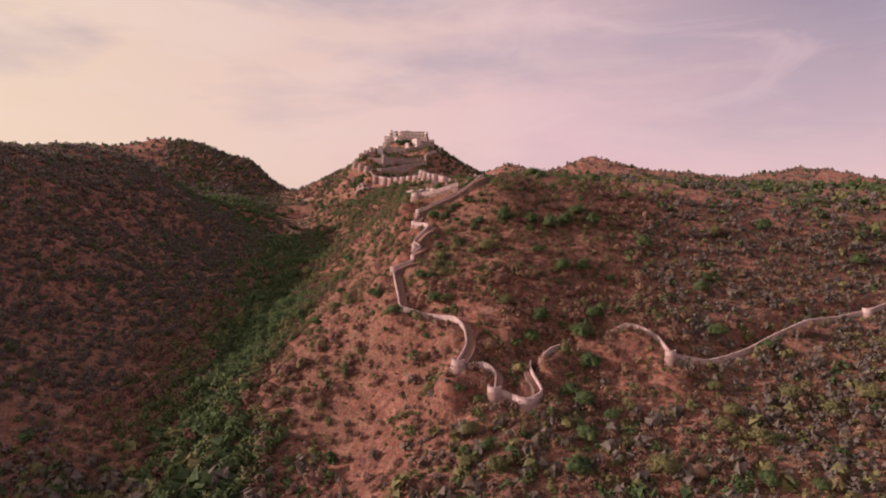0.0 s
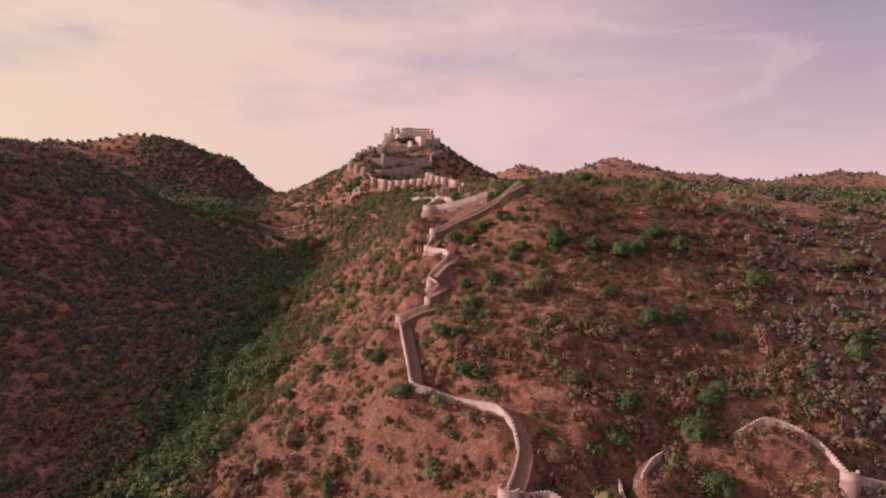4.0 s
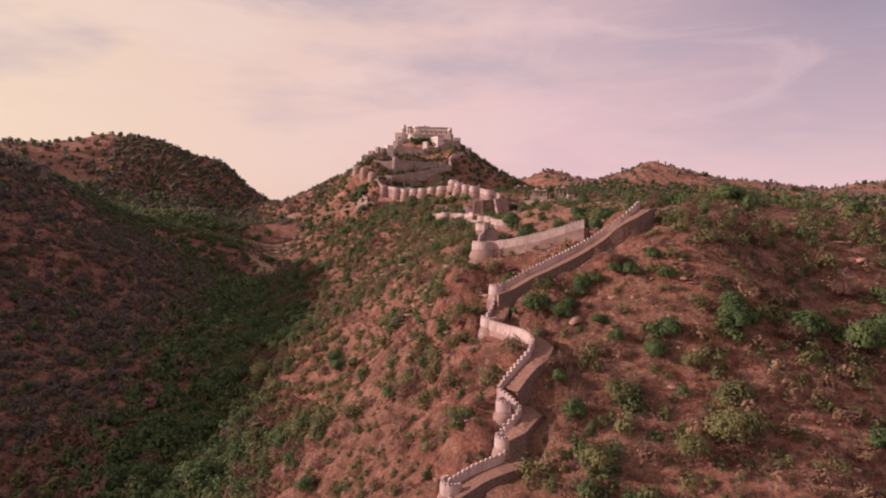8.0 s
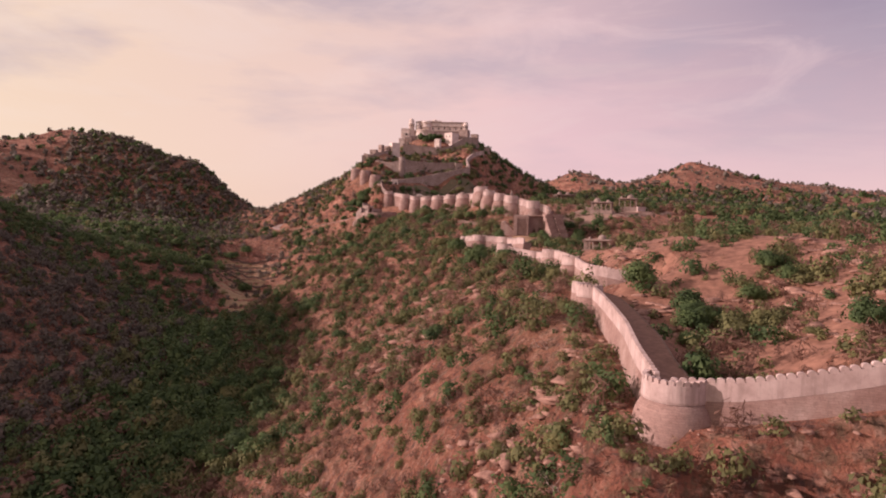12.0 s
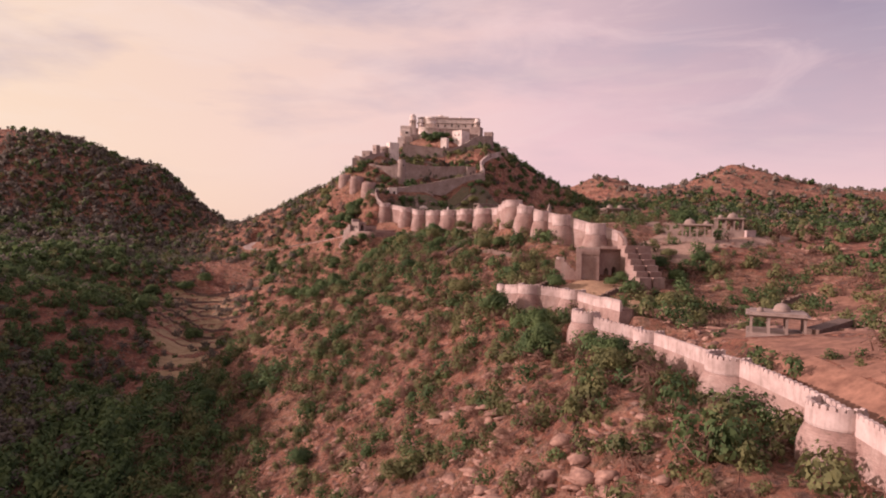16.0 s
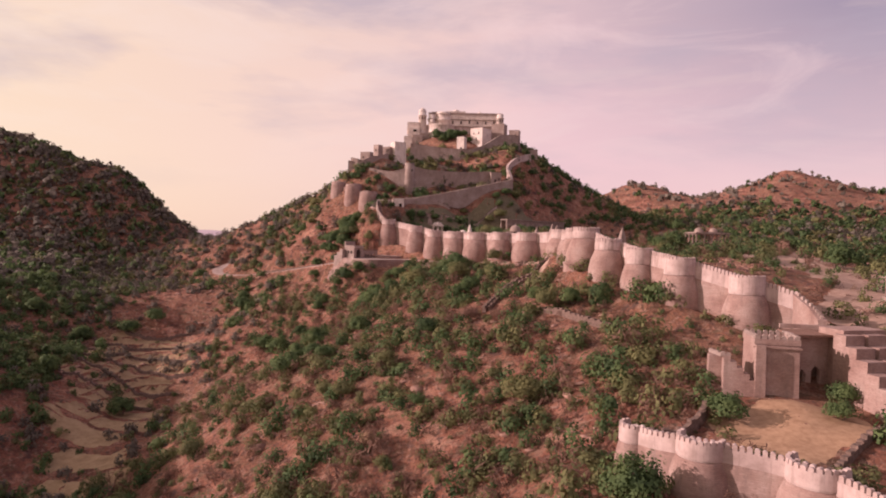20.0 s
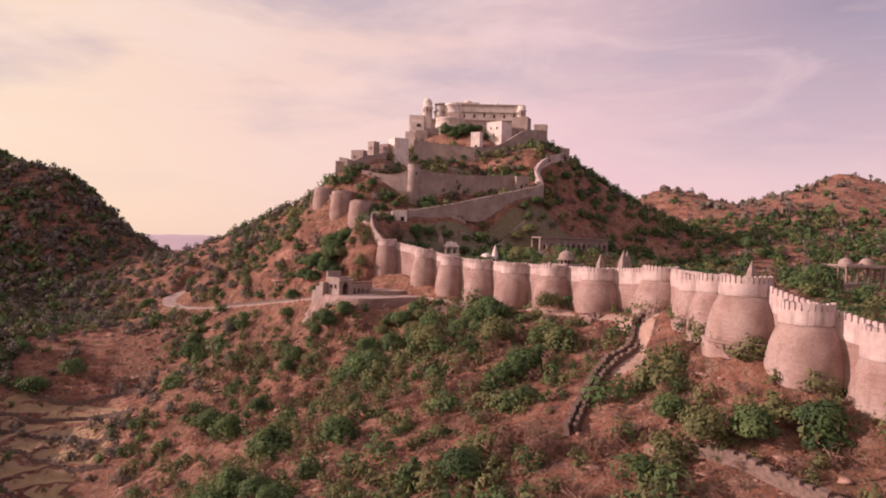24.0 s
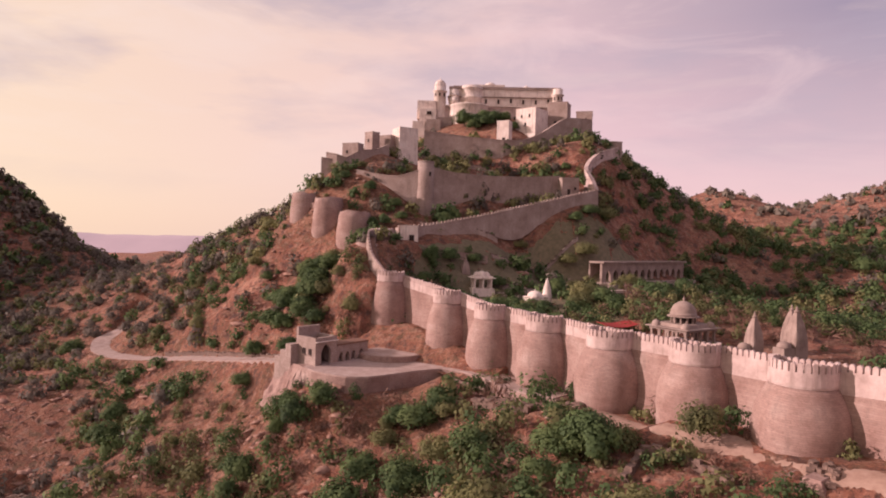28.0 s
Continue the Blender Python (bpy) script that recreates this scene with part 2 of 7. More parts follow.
DRYSTONE = material("dry_stone", plain_nodes((0.09, 0.06, 0.05), (0.24, 0.16, 0.13), 1.8))
TEMPLE = material("carved_sandstone", plaster_nodes((0.20, 0.142, 0.122), (0.30, 0.22, 0.19), (0.38, 0.29, 0.255)))
LEAF_DARK = material("dark_green_leaves", leaf_nodes([(0.25, (0.046, 0.076, 0.034)), (0.5, (0.088, 0.134, 0.052)), (0.8, (0.160, 0.208, 0.080))]))
LEAF_OLIVE = material("olive_leaves", leaf_nodes([(0.25, (0.100, 0.104, 0.048)), (0.5, (0.172, 0.172, 0.074)), (0.8, (0.265, 0.245, 0.108))]))
LEAF_DRY = material("dry_brown_leaves", leaf_nodes([(0.25, (0.125, 0.068, 0.052)), (0.5, (0.215, 0.120, 0.090)), (0.8, (0.32, 0.195, 0.145))]))
BARK = material("grey_bark", bark_nodes((0.10, 0.075, 0.06), (0.22, 0.17, 0.14)))
TWIG = material("bleached_twigs", bark_nodes((0.24, 0.17, 0.14), (0.42, 0.33, 0.28)))
DRY_GRASS = material("dry_grass", plain_nodes((0.28, 0.165, 0.100), (0.45, 0.285, 0.180), 0.9))
STUBBLE = material("field_stubble", plain_nodes((0.24, 0.152, 0.086), (0.40, 0.275, 0.165), 0.3))
# leafless wood of the farther slopes; haze is put into its paled colours
LEAF_WOOD = material("dark_leafless_wood", leaf_nodes([(0.25, (0.112, 0.096, 0.080)), (0.5, (0.178, 0.150, 0.122)), (0.8, (0.26, 0.215, 0.172))]))
LEAF_STRAW = material("straw_grass", leaf_nodes([(0.25, (0.17, 0.105, 0.072)), (0.5, (0.29, 0.185, 0.118)), (0.8, (0.42, 0.28, 0.18))]))
GARDEN = material("grey_green_turf", plain_nodes((0.105, 0.092, 0.056), (0.205, 0.160, 0.105), 0.8))
HAZE = material("painted_haze_hills", haze_nodes)
CLOTH = material("red_cloth", plain_nodes((0.26, 0.030, 0.028), (0.38, 0.055, 0.048), 2.0))
DUST = material("trodden_dust", plain_nodes((0.27, 0.165, 0.125), (0.42, 0.285, 0.225), 0.7))
SAND = material("sandy_earth", plain_nodes((0.15, 0.072, 0.050), (0.36, 0.185, 0.128), 0.5))


# ---- building blocks ----
class Shape:
    """Gathers corners and faces, in world metres, for one mesh."""

    def __init__(self):
        self.v, self.f = [], []

    def add(self, verts, faces):
        k = len(self.v)
        self.v += [tuple(p) for p in verts]
        self.f += [tuple(k + i for i in face) for face in faces]

    def box(self, x, y, z, sx, sy, sz, turn=0.0, taper=0.0):
        """A block on its base at z, centred at x, y; taper: how much each side draws in at the top."""
        c, s = math.cos(radians(turn)), math.sin(radians(turn))
        out = []
        for dz, k in ((0, 0.0), (sz, taper)):
            for a, b in ((-1, -1), (1, -1), (1, 1), (-1, 1)):
                u, w = a * (sx / 2 - k), b * (sy / 2 - k)
                out.append((x + u * c - w * s, y + u * s + w * c, z + dz))
        self.add(out, [(3, 2, 1, 0), (4, 5, 6, 7), (0, 1, 5, 4), (1, 2, 6, 5), (2, 3, 7, 6), (3, 0, 4, 7)])
        return self

    def lathe(self, x, y, profile, n=24, a0=0.0, a1=360.0, caps=True):
        """A turned form; profile: rows of radius and height. Part turns give open sectors."""
        full = a1 - a0 >= 359.9
        m = n if full else n + 1
        ring = [(math.cos(radians(a0 + (a1 - a0) * i / n)), math.sin(radians(a0 + (a1 - a0) * i / n))) for i in range(m)]
        verts = [(x + r * c, y + r * s, z) for r, z in profile for c, s in ring]
        faces = []
        for j in range(len(profile) - 1):
            for i in range(n):
                a, b = j * m + i, j * m + (i + 1) % m
                faces.append((a, b, b + m, a + m))
        if caps and full:
            faces += [tuple(range(m - 1, -1, -1)), tuple(range((len(profile) - 1) * m, len(profile) * m))]
        self.add(verts, faces)
        return self

    def loft(self, rings, closed_ring=True, caps=True):
        """Skins a row of equal rings of corners."""
        m = len(rings[0])
        verts = [p for r in rings for p in r]
        faces = []
        for j in range(len(rings) - 1):
            for i in range(m if closed_ring else m - 1):
                a, b = j * m + i, j * m + (i + 1) % m
                faces.append((a, a + m, b + m, b))
        if caps and closed_ring:
            faces += [tuple(range(m)), tuple(range(len(rings) * m - 1, (len(rings) - 1) * m - 1, -1))]
        self.add(verts, faces)
        return self

    def prism(self, outline, z0, z1):
        n = len(outline)
        self.add([(x, y, z0) for x, y in outline] + [(x, y, z1) for x, y in outline],
                 [tuple(range(n - 1, -1, -1)), tuple(range(n, 2 * n))] + [(i, (i + 1) % n, n + (i + 1) % n, n + i) for i in range(n)])
        return self

    def mesh(self, name, mat, smooth=False):
        me = bpy.data.meshes.new(name)
        me.from_pydata(self.v, [], self.f)
        me.materials.append(mat)
        if smooth:
            me.polygons.foreach_set("use_smooth", [True] * len(me.polygons))
        me.update()
        return me


def array_mesh(name, verts, faces, mats, which=None, smooth=False, normals=None):
    """A mesh out of number arrays: many faces, quickly."""
    me = bpy.data.meshes.new(name)
    k = faces.shape[1]
    me.vertices.add(len(verts))
    me.vertices.foreach_set("co", np.ascontiguousarray(verts, np.float32).ravel())
    me.loops.add(faces.size)
    me.loops.foreach_set("vertex_index", np.ascontiguousarray(faces, np.int32).ravel())
    me.polygons.add(len(faces))
    me.polygons.foreach_set("loop_start", np.arange(0, faces.size, k, dtype=np.int32))
    me.polygons.foreach_set("loop_total", np.full(len(faces), k, np.int32))
    for m in mats:
        me.materials.append(m)
    if which is not None:
        me.polygons.foreach_set("material_index", np.asarray(which, np.int32))
    if smooth:
        me.polygons.foreach_set("use_smooth", np.ones(len(faces), bool))
    me.update(calc_edges=True)
    if normals is not None:
        me.attributes.new("custom_normal", "FLOAT_VECTOR", "POINT").data.foreach_set("vector", np.ascontiguousarray(normals, np.float32).ravel())
    return me


def thing(name, at, label, category, group="", kind=""):
    ob = new(name)
    ob.location = at
    ob.empty_display_size = 0.5
    return tagged(ob, label, category, group, kind)


def part(name, shape, mat, parent, label="", smooth=False):
    """One mesh, built in world metres, under a thing or a part."""
    me = shape if isinstance(shape, bpy.types.Mesh) else shape.mesh(name, mat, smooth)
    ob = new(name, me)
    ob.parent = parent
    base = parent
    away = Vector((0, 0, 0))
    while base is not None:
        away += Vector(base.location) if base.type == "EMPTY" else Vector((0, 0, 0))
        base = base.parent
    if parent.type == "EMPTY":
        ob.matrix_parent_inverse = Matrix.Translation(-away)
    return tagged(ob, label) if label else ob


def piece(name, me, at, turn, parent, size=(1, 1, 1)):
    """One of many alike pieces: an object of its own on a shared mesh."""
    ob = new(name, me)
    ob.parent = parent
    if parent.type == "EMPTY":
        ob.matrix_parent_inverse = Matrix.Translation(-Vector(parent.location))
    ob.location, ob.rotation_euler, ob.scale = at, (0, 0, turn), size
    return ob


# ---- the lines of the walls: x, y and the height of the battlements' tops; the outer side lies to the left of the way ----
def rounded(points, step=2.0):
    """A smooth line through the points, cut into short steps."""
    p = [np.array(q, float) for q in points]
    p = [2 * p[0] - p[1]] + p + [2 * p[-1] - p[-2]]
    out = []
    for i in range(1, len(p) - 2):
        n = max(1, int(np.linalg.norm(p[i + 1] - p[i]) / step))
        for k in range(n):
            t = k / n
            # centripetal-like: tangents held short, so that corners stay tight
            m0, m1 = (p[i + 1] - p[i - 1]) * 0.36, (p[i + 2] - p[i]) * 0.36
            cap = np.linalg.norm(p[i + 1] - p[i])
            m0, m1 = m0 * min(1, cap / (np.linalg.norm(m0) + 1e-6)), m1 * min(1, cap / (np.linalg.norm(m1) + 1e-6))
            out.append((2 * t ** 3 - 3 * t * t + 1) * p[i] + (t ** 3 - 2 * t * t + t) * m0 + (3 * t * t - 2 * t ** 3) * p[i + 1] + (t ** 3 - t * t) * m1)
    return np.array(out + [p[-2]])


# name: points, visible height outside, width over all, drop on the inner side
LINES = {
    "east": ([(222, 329, 84), (207, 322, 81), (190, 317, 78), (172, 312, 76.5), (150, 302, 70), (133, 293, 64.5), (113, 285, 61), (95, 284, 64)], 3.0, 2.6, 1.2),
    "saddle": ([(95, 284, 64.5), (92, 293, 70), (86, 298, 73.5), (79, 300, 74.8), (69, 298, 70)], 2.6, 2.4, 1.0),
    "ravine": ([(47, 296, 64.5), (42, 291, 64), (37, 284, 62)], 2.6, 2.4, 1.0),
    "loop": ([(32, 290, 58), (31, 280, 57), (31.5, 271, 56), (34.5, 264, 51), (31, 260.5, 49), (26, 259.5, 48), (20.5, 262.5, 49), (13.5, 264.5, 51.2)], 5.0, 3.0, 1.6),
    "knee": ([(13.5, 265, 52), (14.2, 270, 55.5), (12.5, 273.5, 58), (9, 275.5, 59.6), (4, 275, 59), (-3.5, 273, 60.4)], 3.4, 3.2, 1.4),
    "climb": ([(-3, 275, 61), (-0.5, 282, 63.5), (1, 288, 67.5), (-0.5, 293, 73.5), (-5, 299, 76.6), (-12, 303.5, 76.4), (-20, 307, 76.8), (-27, 310, 78.4), (-33, 312, 80), (-35.5, 322, 85), (-38.5, 334, 91), (-41, 345, 96.5)], 3.0, 4.4, 1.6),
    "zigzag": ([(-41, 346, 97.3), (-36, 348.5, 99.5), (-30, 350.5, 101.6), (-29, 352.5, 103.2), (-31, 354, 104.6), (-28, 354.5, 107.6), (-26.6, 356, 109.4), (-28.4, 358.5, 110.8), (-31, 361, 112), (-28, 363.6, 115.6), (-24, 366.5, 119.6), (-22.8, 369.5, 121.5), (-24.5, 374, 122.6), (-28.5, 379, 122.9), (-33, 385, 123.2)], 4.0, 4.6, 1.6),
    "stair": ([(-33.2, 386.5, 124.2), (-31.6, 389, 127), (-31, 392, 131.2)], 5.5, 4.4, 2.0),
    "ramp": ([(-31, 393, 131.3), (-27, 394, 132.8), (-22, 395.3, 135.8), (-18, 396.5, 137.7), (-13, 398.3, 140.2), (-8, 400.3, 142.7), (-4, 401.5, 145.0)], 3.0, 4.4, 1.8),
    "crown": ([(-4, 401.5, 145.0), (0, 402.4, 147.5), (4, 402.3, 150.6), (6.5, 402.4, 152.8), (9, 404.2, 155.0), (10.6, 408, 155.5), (10.8, 411, 155.6)], 3.0, 4.4, 4.2),
    "shelf": ([(-5.6, 402.6, 150), (-10, 403.6, 148.5), (-16, 405, 146.4), (-22, 406.6, 144.8), (-28, 408.6, 143.4), (-34.5, 411.5, 142.6)], 5.2, 3.0, 0.8),
    "flank": ([(-35.5, 413, 142.8), (-35, 424, 144.4), (-33.6, 436, 145.8), (-33, 452, 147.4), (-33, 463, 148.4), (-34.2, 470, 148.6), (-34.8, 477, 148.4)], 6.2, 5.0, 0.9),
    "shoulder": ([(-19.5, 489.4, 150.0), (-24, 491, 150.9), (-28.2, 494.6, 151.4), (-29, 502, 152), (-28, 514, 152.2), (-28.8, 525, 152.9), (-30.8, 535, 153.5), (-31, 547, 152.6), (-31, 560, 151.9), (-33.2, 572, 151.8), (-42.5, 580.3, 153.3), (-46, 583, 153.9)], 6.4, 4.2, 0.9),
    "hook": ([(-36.5, 583.5, 156.7), (-38, 588, 156.9), (-39.2, 594, 156.5), (-40, 600, 156.4), (-41, 606, 156.4), (-44, 611.4, 156.6), (-49, 614, 157), (-54.5, 616.5, 157.2), (-59, 621, 156.6), (-60.5, 625, 156.2)], 7.2, 3.2, 1.0),
    "great": ([(-18, 664, 172.8), (-25, 670, 175.2), (-36, 681, 178.8), (-42, 692, 180.6), (-47.5, 702, 182.8), (-52, 711, 185.2), (-53, 730, 185.4), (-53.5, 751, 185.4), (-64, 766, 184.4), (-73, 778, 184.3)], 10.6, 4.0, 3.0),
    "court_wall": ([(-73, 778.2, 184.3), (-82.5, 790, 184.2), (-91.5, 805, 184.3), (-101.5, 817, 184.8), (-111, 827, 186.8), (-126, 841, 189.6)], 12.9, 4.0, 3.0),
    "upper_stair": ([(-127.5, 843, 190), (-132, 850, 194), (-134.5, 857, 200), (-133.5, 864, 201), (-128, 868, 201.2)], 4.0, 1.9, 1.0),
}
for key in ("great", "court_wall"):  # the curtain stands behind the bellies of its bastions
    LINES[key] = ([(x + 1.5, y + 1.4, z) for x, y, z in LINES[key][0]], *LINES[key][1:])
CUT = {k: rounded(v[0]) for k, v in LINES.items()}


# ---- the ground ----
def lattice(ix, iy, seed):
    h = (ix * 374761393 + iy * 668265263 + seed * 974634777) & 0x7FFFFFFF
    h = ((h ^ (h >> 13)) * 1274126177) & 0x7FFFFFFF
    return (h ^ (h >> 16)) % 65536 / 32768.0 - 1.0


def waves(xy, size, seed):
    """Smooth random relief of that wavelength, between -1 and 1."""
    p = xy / size
    i = np.floor(p).astype(np.int64)
    f = p - i
    f = f * f * f * (f * (f * 6 - 15) + 10)
    a, b = lattice(i[:, 0], i[:, 1], seed), lattice(i[:, 0] + 1, i[:, 1], seed)
    c, d = lattice(i[:, 0], i[:, 1] + 1, seed), lattice(i[:, 0] + 1, i[:, 1] + 1, seed)
    return (a * (1 - f[:, 0]) + b * f[:, 0]) * (1 - f[:, 1]) + (c * (1 - f[:, 0]) + d * f[:, 0]) * f[:, 1]


# ---- relief: crests, spurs, shoulders and valley floors as lines of x, y, z
VALLEY = [(-40, -300, -60), (-80, 60, -30), (-108, 200, 0), (-128, 300, 24), (-146, 400, 49), (-163, 480, 67), (-181, 550, 83),
          (-191, 609, 94), (-207, 690, 102), (-216, 768, 113), (-230, 811, 126), (-257, 903, 150), (-283, 1000, 172)]
WEST_FOOT = [(-190, 60, 0), (-215, 250, 24), (-226, 405, 65), (-232, 534, 97), (-255, 553, 106), (-246, 641, 121), (-244, 717, 126), (-228, 768, 121), (-268, 814, 131), (-250, 848, 145)]
WEST_RIDGE = [(-440, 100, 92), (-428, 250, 118), (-408, 380, 144), (-385, 470, 166), (-370, 530, 178), (-385, 600, 188), (-408, 670, 190), (-375, 677, 185), (-329, 645, 170), (-311, 611, 156), (-273, 577, 127)]
WEST_GULLY = [(-303, 655, 148), (-279, 706, 134), (-340, 735, 150), (-410, 760, 164), (-308, 838, 148)]
WEST_BEHIND = [(-600, 300, 150), (-620, 600, 182), (-520, 800, 176), (-430, 860, 164), (-345, 900, 159)]
WEST_HILL = [(-900, 1050, 218), (-720, 1005, 234), (-585, 1000, 246), (-510, 1015, 258), (-462, 1000, 254), (-420, 1000, 240), (-363, 1012, 224), (-337, 1000, 203), (-305, 1000, 184)]
WEST_BACK = [(-372, 1040, 204), (-340, 1060, 177), (-310, 1045, 167), (-400, 1085, 200), (-480, 1130, 212), (-600, 1150, 212), (-360, 1135, 172), (-740, 1160, 200)]
WEST_SHOULDER = [(-500, 930, 205), (-420, 935, 185), (-350, 940, 166), (-310, 935, 156)]
SPUR_FOOT = [(-10, 60, -25), (-30, 180, 0), (-46, 281, 27), (14, 252, 39), (62, 280, 52), (128, 273, 53), (200, 280, 62), (60, 150, 5), (180, 120, 10)]
SPUR_WEST = [(-120, 333, 37), (-119, 363, 45), (-83, 350, 67), (-76, 367, 74), (-48, 305, 55), (-53, 383, 100), (-93, 449, 82), (-142, 484, 72)]
SPUR_NOSE = [(-3, 284, 57), (10, 277, 50), (28, 276, 53), (-20, 310, 78), (-38, 342, 92), (-31, 355, 101), (-28, 368, 112), (-31, 387, 122), (-31, 410, 134)]
SPUR_EAST = [(24, 330, 100), (34, 346, 109), (16, 360, 116), (71, 352, 107), (77, 324, 81), (79, 299, 72), (94, 284, 60), (150, 330, 85), (230, 360, 95)]
BROW = [(-2, 348, 107), (-16, 387, 127), (3, 389, 141), (20, 390, 147), (59, 372, 122), (64, 400, 143), (52, 394, 137), (81, 407, 144), (89, 392, 133), (150, 395, 126), (165, 440, 146), (230, 420, 128), (360, 430, 120)]
CREST = [(-8, 402, 143), (-34, 411, 133), (8, 407, 150), (-12, 442, 143), (8, 454, 152), (60, 440, 156), (35, 586, 157), (-7, 575, 153), (5, 631, 158), (25, 649, 165), (12, 672, 171), (30, 687, 172)]
PLATEAU = [(120, 520, 160), (240, 560, 158), (400, 560, 155), (110, 640, 166), (250, 700, 172), (420, 740, 175), (9, 781, 180), (100, 760, 176), (60, 860, 176)]
FLANK = [(-44, 423, 131), (-50, 463, 134), (-65, 468, 124), (-101, 564, 108), (-147, 633, 104), (-89, 604, 127), (-85, 639, 137), (-107, 664, 137), (-130, 651, 120),
         (-70, 659, 151), (-129, 671, 127), (-132, 711, 142), (-91, 724, 160), (-74, 714, 166)]
WALL_FOOT = [(-40, 500, 146), (-45, 545, 147), (-50, 585, 148), (-62, 623, 149), (-46, 612, 150), (-30, 637, 158), (-25, 642, 157.6), (-27, 634, 157), (-40, 664, 163), (-46, 690, 168), (-56, 706, 170), (-58, 752, 173), (-78, 777, 173), (-100, 800, 172), (-126, 832, 172)]
WALL_INNER = [(-30, 700, 174), (-30, 760, 178), (-55, 800, 179), (-90, 830, 180), (-115, 850, 181), (-70, 860, 184), (-30, 840, 180)]
FORT_FRONT = [(-157, 838, 160), (-135, 786, 149), (-108, 765, 162), (-160, 809, 145), (-195, 808, 132), (-205, 838, 137), (-182, 820, 143), (-165, 655, 105), (-209, 790, 120)]
FORT_HILL = [(-192, 900, 177), (-159, 880, 185), (-146, 868, 190), (-127, 872, 197), (-118, 896, 207), (-157, 912, 222), (-170, 915, 208), (-205, 930, 192), (-240, 950, 184), (-262, 980, 178)]
FORT_TOP = [(-122, 960, 243), (-120, 990, 255), (-93, 1000, 258), (-62, 992, 254), (-75, 955, 240), (-40, 985, 243), (-15, 1000, 228), (10, 1010, 215), (-90, 915, 215), (-60, 918, 208), (-85, 890, 192), (-30, 930, 198), (0, 900, 178), (76, 974, 199), (50, 1020, 190), (-109, 935, 229), (-74, 915, 214)]
FORT_WARD = [(-121, 893, 204), (-89, 958, 246), (-131, 925, 228), (-102, 884, 199), (-80, 895, 204), (-100, 893, 204), (-100, 904, 213), (-82, 910, 214), (-61, 914, 217), (-62, 920, 223), (-59, 927, 227), (-50, 937, 233), (-44, 955, 236), (-100, 925, 223), (-150, 912, 224)]
FORT_TIERS = [(-141, 917, 231.5), (-134, 914, 225.5), (-146, 908, 225.3), (-153, 904, 222.5), (-133, 894.5, 214), (-141.5, 897, 217), (-150, 899, 217.5), (-161.5, 907, 219), (-102.7, 925, 227), (-80, 930, 228.6), (-143, 876, 192), (-154, 882, 197), (-164, 890, 199), (-166, 882, 188), (-64, 876, 184), (-50, 888, 184.2), (-36, 902, 184.4), (-46, 898, 185.5), (-28, 914, 184.6), (-56, 870, 185), (-137, 804, 162.4), (-124, 799, 162.8)]
FORT_GARDEN = [(-119, 864.5, 190), (-111, 866, 189), (-104, 868, 188), (-96, 870, 187.4), (-88, 867, 186), (-118, 873, 197), (-108, 876, 196), (-98, 880, 196)]
FORT_BACK = [(-93, 1060, 235), (-150, 1050, 205), (-220, 1060, 170), (0, 1080, 195), (-90, 1160, 170)]
FAR = [(84, 1157, 243), (40, 1150, 226), (140, 1160, 222), (180, 1165, 236), (235, 1176, 262), (300, 1180, 240), (430, 1200, 237), (520, 1210, 224), (640, 1220, 238), (800, 1250, 220),
       (60, 1000, 188), (250, 1000, 190), (450, 1000, 190), (700, 1000, 190)]
SKIRT = [(-283, 1150, 150), (-300, 1400, 110), (0, 1400, 150), (400, 1500, 170), (-900, 1500, 150), (900, 600, 150), (900, 1600, 170), (700, 200, 90), (400, 0, 20), (-900, 300, 170), (-800, -300, 60), (300, -400, -40),
         (-657, 1900, 128), (-590, 1900, 132), (-760, 1900, 118), (-420, 1750, 120), (-200, 1800, 150), (-1500, 2600, 110), (0, 2600, 120), (1500, 2600, 130), (3200, 3800, 120), (-3200, 3800, 110), (3200, 800, 130), (-3200, 800, 150), (3200, -700, 60), (-3200, -700, 60), (0, 3800, 110), (0, -700, -40)]
SPINES = [VALLEY, WEST_FOOT, WEST_RIDGE, WEST_GULLY, WEST_BEHIND, WEST_HILL, WEST_BACK, WEST_SHOULDER, SPUR_FOOT, SPUR_WEST, SPUR_NOSE, SPUR_EAST, BROW, CREST, PLATEAU, FLANK, WALL_FOOT, WALL_INNER, FORT_FRONT, FORT_HILL, FORT_TOP, FORT_WARD, FORT_TIERS, FORT_GARDEN, FORT_BACK, FAR, SKIRT]
NODES = np.array([p for s in SPINES for p in s], float)


def kernel(a, b):
    r = np.sqrt(((a[:, None, :] - b[None, :, :]) ** 2).sum(-1) + 14.0 ** 2)
    return r


def relief_weights():
    n = len(NODES)
    big = np.zeros((n + 3, n + 3))
    big[:n, :n] = kernel(NODES[:, :2], NODES[:, :2]) - 0.35 * np.eye(n)
    big[:n, n:] = np.c_[np.ones(n), NODES[:, :2] / 1000]
    big[n:, :n] = big[:n, n:].T
    return np.linalg.solve(big, np.r_[NODES[:, 2], 0, 0, 0])


WEIGHTS = relief_weights()


def relief(xy):
    out = np.empty(len(xy))
    for i in range(0, len(xy), 20000):
        q = xy[i:i + 20000]
        out[i:i + 20000] = kernel(q, NODES[:, :2]) @ WEIGHTS[:-3] + np.c_[np.ones(len(q)), q / 1000] @ WEIGHTS[-3:]
    return out


